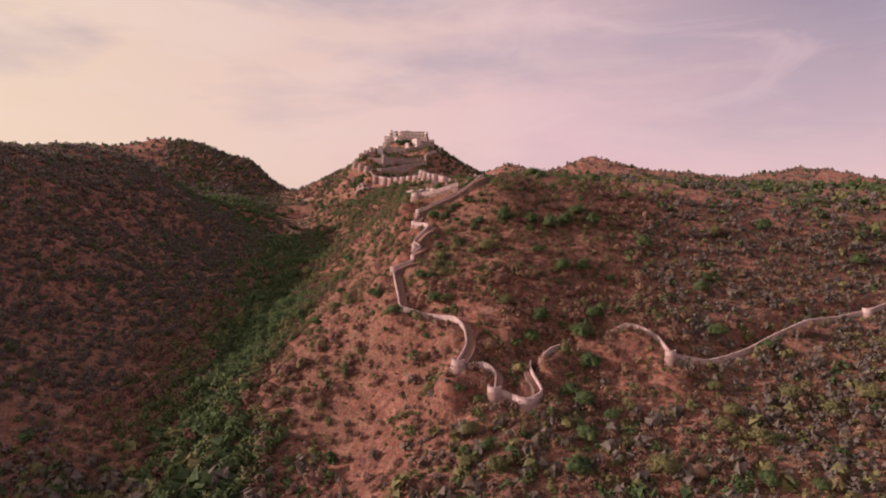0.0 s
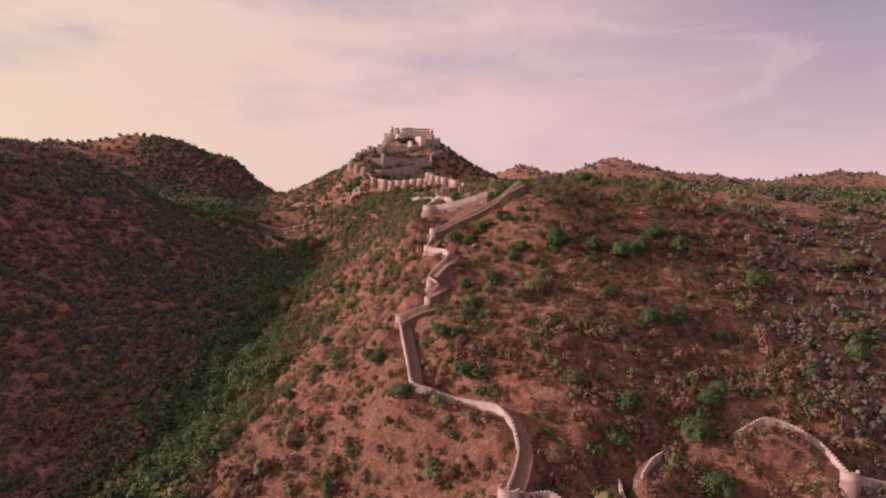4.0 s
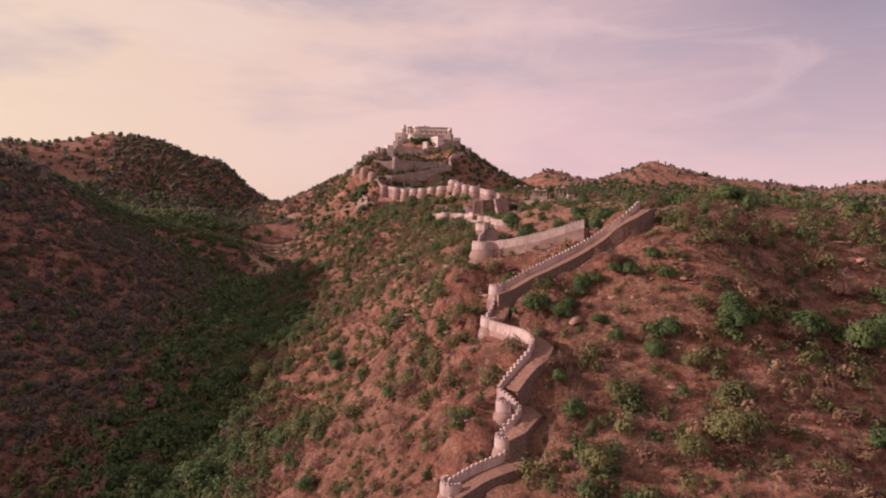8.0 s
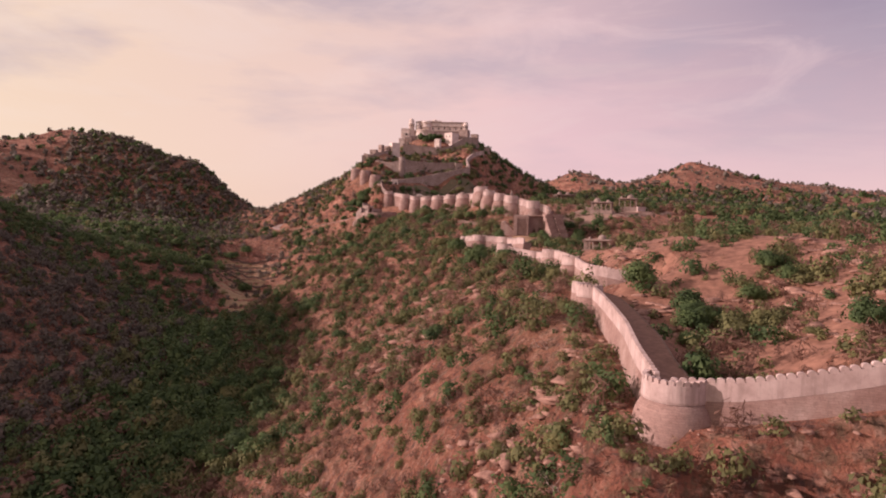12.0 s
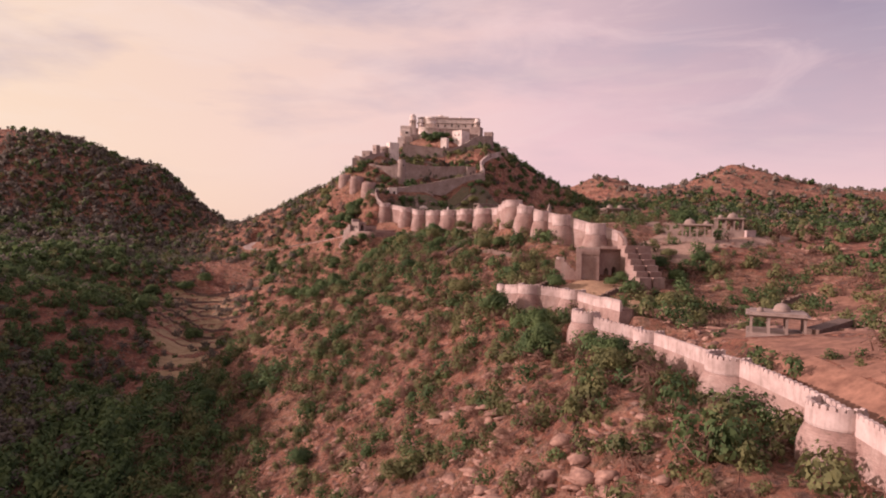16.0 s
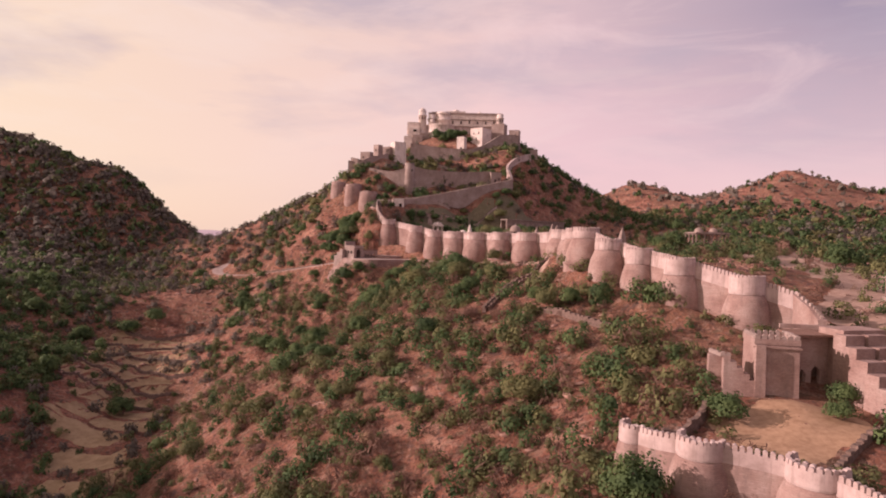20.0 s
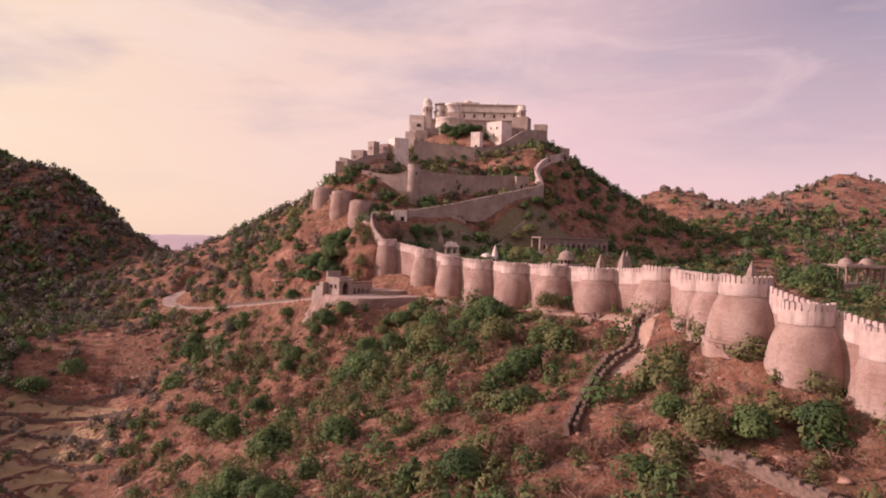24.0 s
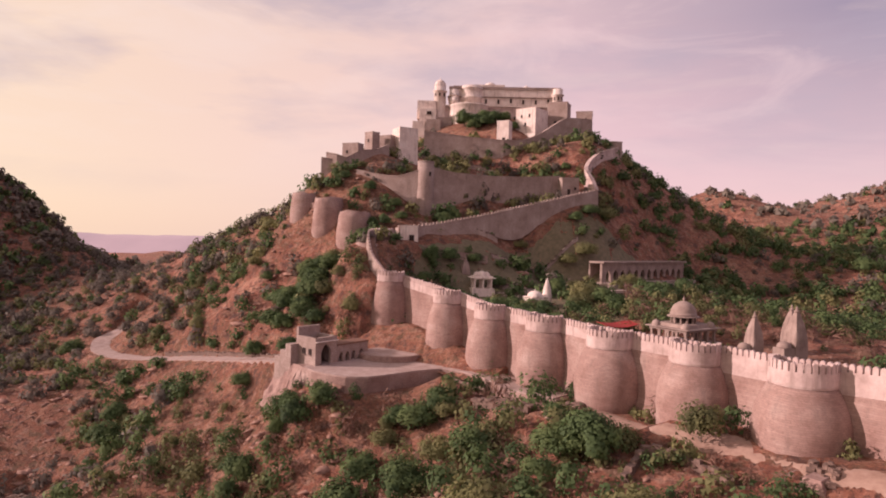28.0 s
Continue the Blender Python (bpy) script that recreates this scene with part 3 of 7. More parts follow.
# small bastions along the walls
LOWER_BASTIONS = [(95, 283, 65.5, 8.0, 2.3, 260), (207, 321, 82, 6.5, 2.4, 255), (13.6, 264.6, 51.6, 7.0, 3.0, 250), (27, 262, 48.2, 6.6, 4.4, 265), (-2.4, 274.4, 60.8, 6.5, 3.0, 240), (-40, 345.6, 97.4, 5.4, 2.3, 215), (-29.6, 353, 104.2, 5.2, 2.0, 200), (-29.4, 358.0, 110.2, 5.0, 1.9, 195), (-32, 386.5, 123.8, 7.4, 2.4, 215), (-30.2, 392.4, 131.5, 7.6, 2.1, 205)]  # x, y, top, height, radius, facing
UPPER_BASTIONS = [(-33.4, 412.4, 142.8, 7.6, 3.6, 225), (-32.6, 466, 148.8, 7.4, 3.0, 195), (-28.0, 517, 152.6, 7.6, 3.2, 190), (-30.6, 539.5, 153.6, 7.8, 3.6, 190), (-32.6, 574, 152.0, 7.8, 3.2, 210), (-43.6, 584, 154.4, 8.0, 3.4, 205), (-42.0, 611, 156.8, 8.2, 3.4, 215), (-53.4, 617.4, 157.3, 8.2, 3.0, 225), (-60, 625, 156.4, 8.0, 2.0, 200)]
SMALL = LOWER_BASTIONS + UPPER_BASTIONS

# samples along the walls: place, outward way, heights that the ground keeps to on either side
WALL_ROWS = []
for key, (pts, tall, wide, drop) in LINES.items():
    c = CUT[key]
    d = np.gradient(c[:, :2], axis=0)
    d /= np.linalg.norm(d, axis=1)[:, None] + 1e-9
    for q, (dx, dy) in zip(c, d):
        WALL_ROWS.append((q[0], q[1], -dy, dx, q[2] - tall, q[2] - 2.5 - drop, wide))
for x, y, top_z, tall, r, facing in SMALL:  # their feet stand free
    c, s = math.cos(radians(facing)), math.sin(radians(facing))
    for k in (0.7, 1.3, 1.9):
        WALL_ROWS.append((x + c * r * k, y + s * r * k, c, s, top_z - tall + 0.3, top_z - tall + 0.3, 2.0))
WALL_ROWS = np.array(WALL_ROWS)

# the road to the gate, and the paved court in front of the great wall
ROAD_LINE = rounded([(-136, 826, 170.5), (-150, 836, 167.5), (-170, 853, 163.5), (-188, 868, 160), (-205, 878, 157.5), (-221, 886, 156), (-234, 896, 156), (-240, 908, 158), (-236, 922, 161)], 3.0)
COURT = (-118.0, 820.0, 171.0)


COURT_EDGE = [tuple(v[:2]) for v in rounded([(-139.5, 812.0, 0), (-137.0, 809.0, 0), (-133.1, 806.6, 0), (-129.3, 805.0, 0), (-125.0, 805.6, 0), (-120.0, 809.4, 0), (-115.8, 813.0, 0), (-111.0, 815.6, 0), (-106.5, 813.6, 0), (-102.5, 809.0, 0), (-98.5, 801.5, 0), (-94.0, 796.6, 0), (-90.0, 794.4, 0)], 1.6)] + [(-87.0, 797.5), (-93, 806), (-102, 818), (-111, 828), (-121, 837.5), (-128, 838), (-133, 829), (-142, 824)]


def away_from(xy, outline):
    """Metres outside an outline; below nought inside it."""
    d = np.full(len(xy), 1e9)
    inside = np.zeros(len(xy), bool)
    for (x0, y0), (x1, y1) in zip(outline, outline[1:] + outline[:1]):
        vx, vy = x1 - x0, y1 - y0
        t = np.clip(((xy[:, 0] - x0) * vx + (xy[:, 1] - y0) * vy) / (vx * vx + vy * vy), 0, 1)
        d = np.minimum(d, np.hypot(xy[:, 0] - x0 - t * vx, xy[:, 1] - y0 - t * vy))
        inside ^= ((y0 > xy[:, 1]) != (y1 > xy[:, 1])) & (xy[:, 0] < vx * (xy[:, 1] - y0) / (vy + 1e-12) + x0)
    return np.where(inside, -d, d)


def smooth01(t):
    t = np.clip(t, 0, 1)
    return t * t * (3 - 2 * t)


def soften(d, r):
    return np.exp(-(d / r) ** 2)


def ground_height(xy):
    z = relief(xy)
    near = np.clip(1.0 - np.hypot(xy[:, 0] + 60, xy[:, 1] - 560) / 900, 0.0, 1.0)
    far = np.clip((np.hypot(xy[:, 0] + 60, xy[:, 1] - 560) - 380) / 500, 0.0, 1.0)
    crag = 1 - np.abs(waves(xy, 13.0, 5))
    z = z + waves(xy, 46.0, 1) * 1.7 + waves(xy, 19.0, 2) * 0.9 + waves(xy, 8.0, 3) * 0.45 + (crag ** 3) * waves(xy, 5.0, 6) * 0.8
    z = z + far * (waves(xy, 150.0, 7) * 9 + waves(xy, 60.0, 8) * 5 + waves(xy, 26.0, 9) * 4.2 + waves(xy, 13.0, 10) * 1.8)
    # ribs and gullies down the western ridge, crags on the flank of the spur
    m = smooth01((-212 - xy[:, 0]) / 50) * smooth01((xy[:, 1] - 240) / 80) * (1 - smooth01((xy[:, 1] - 760) / 60))
    z = z + m * ((0.5 - np.abs(waves(xy * np.array([0.45, 1.0]), 33.0, 12))) * 6.0 + waves(xy * np.array([0.6, 1.0]), 75.0, 13) * 4.0)
    m = smooth01((-38 - xy[:, 0]) / 14) * smooth01((xy[:, 0] + 150) / 30) * smooth01((xy[:, 1] - 330) / 40) * (1 - smooth01((xy[:, 1] - 640) / 50))
    z = z + m * (crag ** 3) * waves(xy, 7.0, 14) * 1.5
    # field terraces on the valley floor
    m = soften(np.maximum(np.abs(xy[:, 0] + 236) - 28, 0), 12) * soften(np.maximum(np.abs(xy[:, 1] - 800) - 40, 0), 14)
    lift = z + waves(xy, 30.0, 11) * 0.8
    step = 2.6
    k = np.floor(lift / step)
    fr = lift / step - k
    z = z + m * ((k + np.clip((fr - 0.78) / 0.22, 0, 1)) * step - lift)
    # road and court
    d = np.full(len(xy), 1e9)
    rz = np.zeros(len(xy))
    for x, y, h in ROAD_LINE:
        e = np.hypot(xy[:, 0] - x, xy[:, 1] - y)
        rz = np.where(e < d, h, rz)
        d = np.minimum(d, e)
    w = np.clip((8.0 - d) / 4.5, 0, 1)
    z = z * (1 - w) + rz * w
    e = away_from(xy, COURT_EDGE)
    w = smooth01((7.0 - e) / 6.0)
    z = z * (1 - w) + np.where(e < -2.6, 170.2, 168.2) * w
    # the foot of every wall
    best = np.full(len(xy), 1e9)
    tz = z.copy()
    for x, y, nx, ny, out_z, in_z, wide in WALL_ROWS:
        near_by = np.nonzero((np.abs(xy[:, 0] - x) < 13) & (np.abs(xy[:, 1] - y) < 13))[0]
        if not len(near_by):
            continue
        dx, dy = xy[near_by, 0] - x, xy[near_by, 1] - y
        gap = np.hypot(dx, dy)
        closer = gap < best[near_by]
        side = dx * nx + dy * ny
        t = np.where(side > -0.6 * wide, out_z, in_z)
        ix = near_by[closer]
        best[ix] = gap[closer]
        tz[ix] = t[closer]
    w = np.clip((12.0 - best) / 8.0, 0, 1)
    w = w * w * (3 - 2 * w)
    z = z * (1 - w) + tz * w
    z = z + 2.9 * np.exp(-((xy[:, 0] + 57.5) ** 2 + (xy[:, 1] - 735.5) ** 2) / 6.5 ** 2)  # mound under the postern
    return np.where(e < 1.8, np.minimum(z, np.where(e < -2.6, 170.4, 167.8)), z)


def spaced(lo, hi, fine, far_lo, far_hi, grow):
    mid = list(np.arange(lo, hi + 0.01, fine))
    left, right, s = [lo], [hi], fine
    while left[-1] > far_lo:
        s *= grow
        left.append(left[-1] - s)
    s = fine
    while right[-1] < far_hi:
        s *= grow
        right.append(right[-1] + s)
    return np.array(left[:0:-1] + mid + right[1:])


gx = spaced(-300, 190, 2.1, -3200, 3200, 1.05)
gy = spaced(235, 1000, 2.1, -700, 3800, 1.05)
GX, GY = np.meshgrid(gx, gy)
flat = np.c_[GX.ravel(), GY.ravel()]
GZ = ground_height(flat)
nx_, ny_ = len(gx), len(gy)
quad = np.arange(nx_ * ny_).reshape(ny_, nx_)
faces = np.stack([quad[:-1, :-1], quad[:-1, 1:], quad[1:, 1:], quad[1:, :-1]], -1).reshape(-1, 4)
ground = new("ground", array_mesh("ground", np.c_[flat, GZ], faces, [SOIL], smooth=True))
tagged(ground, "red earth hillsides with dry grass, stones and field terraces", "ground", kind="structure")
GRID = GZ.reshape(ny_, nx_)
# the last hills on the horizon, their haze painted in as tint and glow
ridge_x = np.arange(-3150.0, 3151.0, 45.0)
ridge_z = 172 + 16 * waves(np.c_[ridge_x, ridge_x * 0], 700.0, 81) + 8 * waves(np.c_[ridge_x, ridge_x * 0], 190.0, 82) + 3 * waves(np.c_[ridge_x, ridge_x * 0], 70.0, 83)
rows = [np.c_[ridge_x, np.full(len(ridge_x), y), np.where(k, ridge_z * k, 60.0)] for y, k in ((3050, 0.0), (3180, 0.62), (3300, 0.9), (3400, 1.0), (3600, 0.7))]
quad = np.arange(len(ridge_x) * 5).reshape(5, -1)
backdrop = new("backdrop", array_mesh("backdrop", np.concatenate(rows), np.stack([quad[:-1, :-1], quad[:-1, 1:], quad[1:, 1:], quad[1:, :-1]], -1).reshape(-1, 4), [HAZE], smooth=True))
tagged(backdrop, "faint mauve hills with evening haze put into their colour", "hills", kind="structure")


def ground_at(x, y):
    """The height of the ground sheet."""
    x, y = np.atleast_1d(np.asarray(x, float)), np.atleast_1d(np.asarray(y, float))
    i = np.clip(np.searchsorted(gx, x) - 1, 0, nx_ - 2)
    j = np.clip(np.searchsorted(gy, y) - 1, 0, ny_ - 2)
    u, w = (x - gx[i]) / (gx[i + 1] - gx[i]), (y - gy[j]) / (gy[j + 1] - gy[j])
    return (GRID[j, i] * (1 - u) + GRID[j, i + 1] * u) * (1 - w) + (GRID[j + 1, i] * (1 - u) + GRID[j + 1, i + 1] * u) * w


def gz(x, y):
    return float(ground_at(x, y)[0])


def drape(name, outline, mat, label, category, lift=0.07, step=1.2):
    """A thin sheet laid over the ground inside an outline, with an uneven edge."""
    xs, ys = [p[0] for p in outline], [p[1] for p in outline]
    ax, ay = np.arange(min(xs), max(xs) + step, step), np.arange(min(ys), max(ys) + step, step)
    X, Y = np.meshgrid(ax, ay)
    xy = np.c_[X.ravel(), Y.ravel()]
    e = away_from(xy, outline) + 1.6 * waves(xy, 4.0, 51)
    z = ground_at(xy[:, 0], xy[:, 1]) + np.clip(-e * 0.2, -0.5, lift) + 0.03 * waves(xy, 1.9, 52)
    g = np.arange(len(xy)).reshape(len(ay), len(ax))
    f = np.stack([g[:-1, :-1], g[:-1, 1:], g[1:, 1:], g[1:, :-1]], -1).reshape(-1, 4)
    f = f[(e[f] < 1.2).all(1)]
    used_v, back = np.unique(f, return_inverse=True)
    ob = new(name, array_mesh(name, np.c_[xy, z][used_v], back.reshape(-1, 4), [mat], smooth=True))
    return tagged(ob, label, category, kind="structure")


# ---- walls and bastions ----
def merlon_mesh(name, wide, tall, deep, mat):
    """A battlement with a rounded head, standing on the origin."""
    s = Shape()
    r = wide / 2
    out = [(-r, 0.0), (r, 0.0)] + [(r * math.cos(radians(a)), tall - r * 0.8 + r * 0.8 * math.sin(radians(a))) for a in (0, 36, 72, 108, 144, 180)]
    n = len(out)
    s.add([(x, -deep / 2, z) for x, z in out] + [(x, deep / 2, z) for x, z in out], [tuple(range(n)), tuple(range(2 * n - 1, n - 1, -1))] + [(i, n + i, n + (i + 1) % n, (i + 1) % n) for i in range(n)])
    return s.mesh(name, mat)


MERLON = merlon_mesh("merlon", 0.86, 0.85, 0.55, PLASTER)
MERLON_SMALL = merlon_mesh("merlon", 0.62, 0.85, 0.5, PLASTER)
STEP = Shape().box(0, 0, 0, 1, 1, 1).mesh("step", PAVING)


def frames_along(c):
    d = np.gradient(c[:, :2], axis=0)
    d /= np.linalg.norm(d, axis=1)[:, None] + 1e-9
    return d, np.c_[-d[:, 1], d[:, 0]]


def wall_run(key, label, merlon=MERLON, pitch=0.97, band=2.6, stone=STONE, plaster=PLASTER, stepped=False, head=0.55):
    """A stretch of fortress wall: battered masonry, a limewashed parapet with battlements, and the walk behind it."""
    pts, tall, wide, drop = LINES[key]
    c = CUT[key]
    d, n = frames_along(c)
    top = thing("fort_wall", (c[0, 0], c[0, 1], c[0, 2] - tall), label, "wall", "stretches of the fortress wall")
    cap = 0.62

    def ring(i, offs):
        return [(c[i, 0] + n[i, 0] * o, c[i, 1] + n[i, 1] * o, z) for o, z in offs]

    body, par, deck = [], [], []
    for i in range(len(c)):
        z = c[i, 2]
        low = min(z - tall - 2.0, gz(c[i, 0] + n[i, 0] * 2.5, c[i, 1] + n[i, 1] * 2.5) - 1.5)
        walk_z = z - 2.1
        inner = min(walk_z - drop - 2.0, low + 1.0)
        body.append(ring(i, [(0.11 * tall, low), (0.02, z - band), (0.0, walk_z - 0.05), (-wide, walk_z - 0.05), (-wide - 0.25, inner)]))
        par.append(ring(i, [(0.045, z - band), (0.03, z - head), (-cap, z - head), (-cap, walk_z - 0.3), (-cap + 0.1, z - band)]))
        deck.append(ring(i, [(-cap + 0.02, walk_z), (-wide - 0.12, walk_z), (-wide - 0.12, walk_z - 0.22), (-cap + 0.02, walk_z - 0.22)]))
    part("masonry", Shape().loft(body), stone, top)
    parapet = part("parapet", Shape().loft(par), plaster, top, "limewashed parapet band")
    part("wall_walk", Shape().loft(deck), PAVING, top, "worn paved wall walk")
    # dark slab: shade on the unlit inner side is put into its colour
    facing = []
    for i in range(len(c)):
        walk_z = c[i, 2] - 2.1
        facing.append(ring(i, [(-wide - 0.12, walk_z + 0.03), (-wide - 0.34, walk_z + 0.03), (-wide - 0.62, walk_z - drop - 3.5), (-wide - 0.12, walk_z - drop - 3.5)]))
    part("inner_facing", Shape().loft(facing), DRYSTONE, top, "dark facing, shade of the inner side put into its colour")
    run = np.r_[0, np.cumsum(np.linalg.norm(np.diff(c[:, :2], axis=0), axis=1))]
    for s in np.arange(pitch * 0.6, run[-1] - pitch * 0.3, pitch):
        x, y, z = (np.interp(s, run, c[:, k]) for k in range(3))
        dx, dy, ox, oy = np.interp(s, run, d[:, 0]), np.interp(s, run, d[:, 1]), np.interp(s, run, n[:, 0]), np.interp(s, run, n[:, 1])
        piece("merlon", merlon, (x - ox * 0.29, y - oy * 0.29, z - head - 0.04), math.atan2(dy, dx) + random.uniform(-0.03, 0.03), parapet, (random.uniform(0.92, 1.06), 1, random.uniform(0.9, 1.05) * head / 0.85))
    if stepped:
        rise = 0.0
        for s in np.arange(0.3, run[-1], 0.55):
            x, y, z = (np.interp(s, run, c[:, k]) for k in range(3))
            dx, dy = np.interp(s, run, d[:, 0]), np.interp(s, run, d[:, 1])
            ox, oy = -dy, dx
            mid = (wide + cap) / 2
            piece("step", STEP, (x - ox * mid, y - oy * mid, z - 2.1 - 0.25), math.atan2(dy, dx), top, (0.5, wide - cap - 0.1, 0.42))
    return top


def bastion(x, y, top_z, tall, r, label, facing=215.0, arc=230.0, bulge=1.32, band=2.9, stone=STONE, merlon=MERLON_SMALL, ledge=False, n=30, head=0.8):
    """A round bastion with a swelling foot, a limewashed drum and a ring of battlements."""
    b = thing("bastion", (x, y, top_z - tall), label, "bastion", "bastions of the fortress wall")
    z0 = top_z - tall
    neck = top_z - band
    rows = [(r * bulge * 0.96, z0 - 2.5), (r * bulge * 0.97, z0), (r * bulge, z0 + 0.14 * tall)]
    for k in range(1, 11):
        u = k / 10
        rows.append((r * (bulge + (0.98 - bulge) * (0.25 * u + 0.75 * max(0.0, (u - 0.2) / 0.8) ** 2)), z0 + tall * 0.14 + (neck - z0 - tall * 0.14) * u))
    part("masonry_drum", Shape().lathe(x, y, rows, n), stone, b, smooth=True)
    if ledge:
        part("foot_ledge", Shape().lathe(x, y, [(r * bulge * 1.10, z0 - 2.5), (r * bulge * 1.06, z0 + tall * 0.17), (r * bulge * 1.10, z0 + tall * 0.18), (r * bulge * 1.10, z0 + tall * 0.205), (r * bulge * 1.05, z0 + tall * 0.215), (r * bulge * 0.9, z0 + tall * 0.22)], n), stone, b, "projecting masonry foot")
    rim = [(r + 0.03, neck - 0.05), (r + 0.1, neck + 0.25), (r + 0.06, top_z - head), (r - 0.55, top_z - head), (r - 0.55, top_z - 2.2)]
    a0 = facing - arc / 2
    band_shape = Shape().lathe(x, y, rim, n, a0, a0 + arc, caps=False)
    # close the ends of the open drum
    parapet = part("parapet", band_shape, PLASTER, b, "limewashed parapet drum")
    part("deck", Shape().lathe(x, y, [(r - 0.02, top_z - 2.4), (r - 0.02, top_z - 2.1)], n), PAVING, b, "paved platform")
    k = max(4, int(radians(arc) * r / 0.82))
    for i in range(k):
        a = radians(a0 + arc * (i + 0.5) / k)
        piece("merlon", merlon, (x + (r - 0.26) * math.cos(a), y + (r - 0.26) * math.sin(a), top_z - head - 0.03), a + math.pi / 2, parapet, (random.uniform(0.92, 1.05), 1, random.uniform(0.9, 1.05) * head / 0.85))
    return b


wall_run("east", "low rubble fortress wall crossing a scrubby red hillside")
wall_run("saddle", "curved limewashed fortress wall over a low saddle")
wall_run("ravine", "short curved wall beside a wooded ravine")
wall_run("loop", "looping fortress wall with a limewashed parapet")
wall_run("knee", "bent stretch of fortress wall between two bastions")
wall_run("climb", "winding fortress wall climbing a dry spur")
wall_run("zigzag", "zigzag fortress wall climbing a steep spur")
wall_run("stair", "steep stepped fortress wall between two turrets", stepped=True)
wall_run("ramp", "straight fortress wall rising steeply to a crest")
wall_run("crown", "fortress wall curling round the top of a crest")
wall_run("shelf", "battlemented wall running along a slope to a bastion", pitch=0.97)
wall_run("flank", "tall wall with a broad paved walk above the slope", pitch=0.97)
wall_run("shoulder", "long undulating fortress wall on a stony shoulder", pitch=0.97)
wall_run("hook", "pale fortress wall curving out to a turret", pitch=0.85, merlon=MERLON_SMALL, head=0.8)
wall_run("great", "massive rubble wall with limewashed battlements", pitch=0.82, merlon=MERLON_SMALL, band=3.9, head=1.1)
wall_run("court_wall", "massive rubble wall rising above a paved court", pitch=0.82, merlon=MERLON_SMALL, band=3.0, head=1.3)
wall_run("upper_stair", "stepped wall climbing from the last bastion", pitch=1.0, merlon=MERLON_SMALL, band=1.2, plaster=STONE_FORT, stone=STONE_FORT)

for x, y, top_z, tall, r, facing in SMALL:
    bastion(x, y, top_z, tall, r, "round limewashed bastion with a swelling rubble foot", facing, 220, band=2.7, head=0.6)
GREAT = [  # the great bastions, from the outer gate to the corner tower
    (-24.5, 671, 175.8, 11.0, 3.7), (-35.2, 682, 179, 12.4, 3.6), (-41.4, 694, 180.8, 12.6, 3.5), (-47.2, 703, 183, 12.6, 3.5), (-51.4, 713, 186, 12.8, 3.8), (-53.2, 720.5, 185.8, 11.6, 2.9), (-53.2, 728.5, 185.4, 10.4, 2.9),
    (-52.4, 752.5, 185.8, 11.8, 3.9), (-63.2, 766.5, 184.6, 11.2, 3.9), (-72.4, 778.4, 184.6, 11.0, 3.5), (-82, 790.6, 184.4, 11.8, 3.8), (-91, 805.6, 184.6, 12.6, 3.6),
    (-101, 818, 185, 13.2, 3.4), (-110.5, 828, 187, 14.4, 3.3)]
for i, (x, y, top_z, tall, r) in enumerate(GREAT):
    if i < 3:  # those beside the gate have a high limewashed drum
        bastion(x, y, top_z, tall + 1.6, r * 0.95, "round bastion with a high limewashed drum and a brick-red belly", 225, 230, 1.42, 4.2, head=0.6)
    else:
        bastion(x, y, top_z, tall, r, "massive pot-bellied bastion of rubble with a limewashed top", 225, 230, 1.5, 3.2, ledge=i == 4, head=1.25)
bastion(-125.5, 841.5, 190, 17.0, 3.4, "tall round corner bastion above the paved court", 220, 300, 1.55, 2.6, head=1.1)


def ruined_drum(x, y, top_z, tall, r, seed):
    """A weathered round bastion without its battlements, its rim broken, with a short curtain on either side."""
    rng = random.Random(seed)
    b = thing("ruined_bastion", (x, y, top_z - tall), "weathered round bastion with a broken rim, sunk in the hillside", "bastion", "bastions of the old outer ward")
    n, rings = 26, []
    for k in range(8):
        u = k / 7
        rad = r * (1.22 - 0.26 * u ** 1.4)
        rings.append([(x + rad * rng.uniform(0.97, 1.03) * math.cos(6.2832 * i / n), y + rad * rng.uniform(0.97, 1.03) * math.sin(6.2832 * i / n), top_z - tall * (1 - u) - (3.0 if k == 0 else 0) + (rng.uniform(-0.7, 0.3) if k == 7 else 0)) for i in range(n)])
    part("masonry_drum", Shape().loft(rings), STONE, b, smooth=True)
    return b


for i, (x, y, top_z, tall, r) in enumerate(((-142.8, 882, 206.4, 16.5, 5.2), (-153.0, 889, 211.0, 14, 4.6), (-163.5, 897.5, 213.0, 13, 4.2), (-134.6, 859, 196.6, 13, 3.5))):
    ruined_drum(x, y, top_z, tall, r, 70 + i)


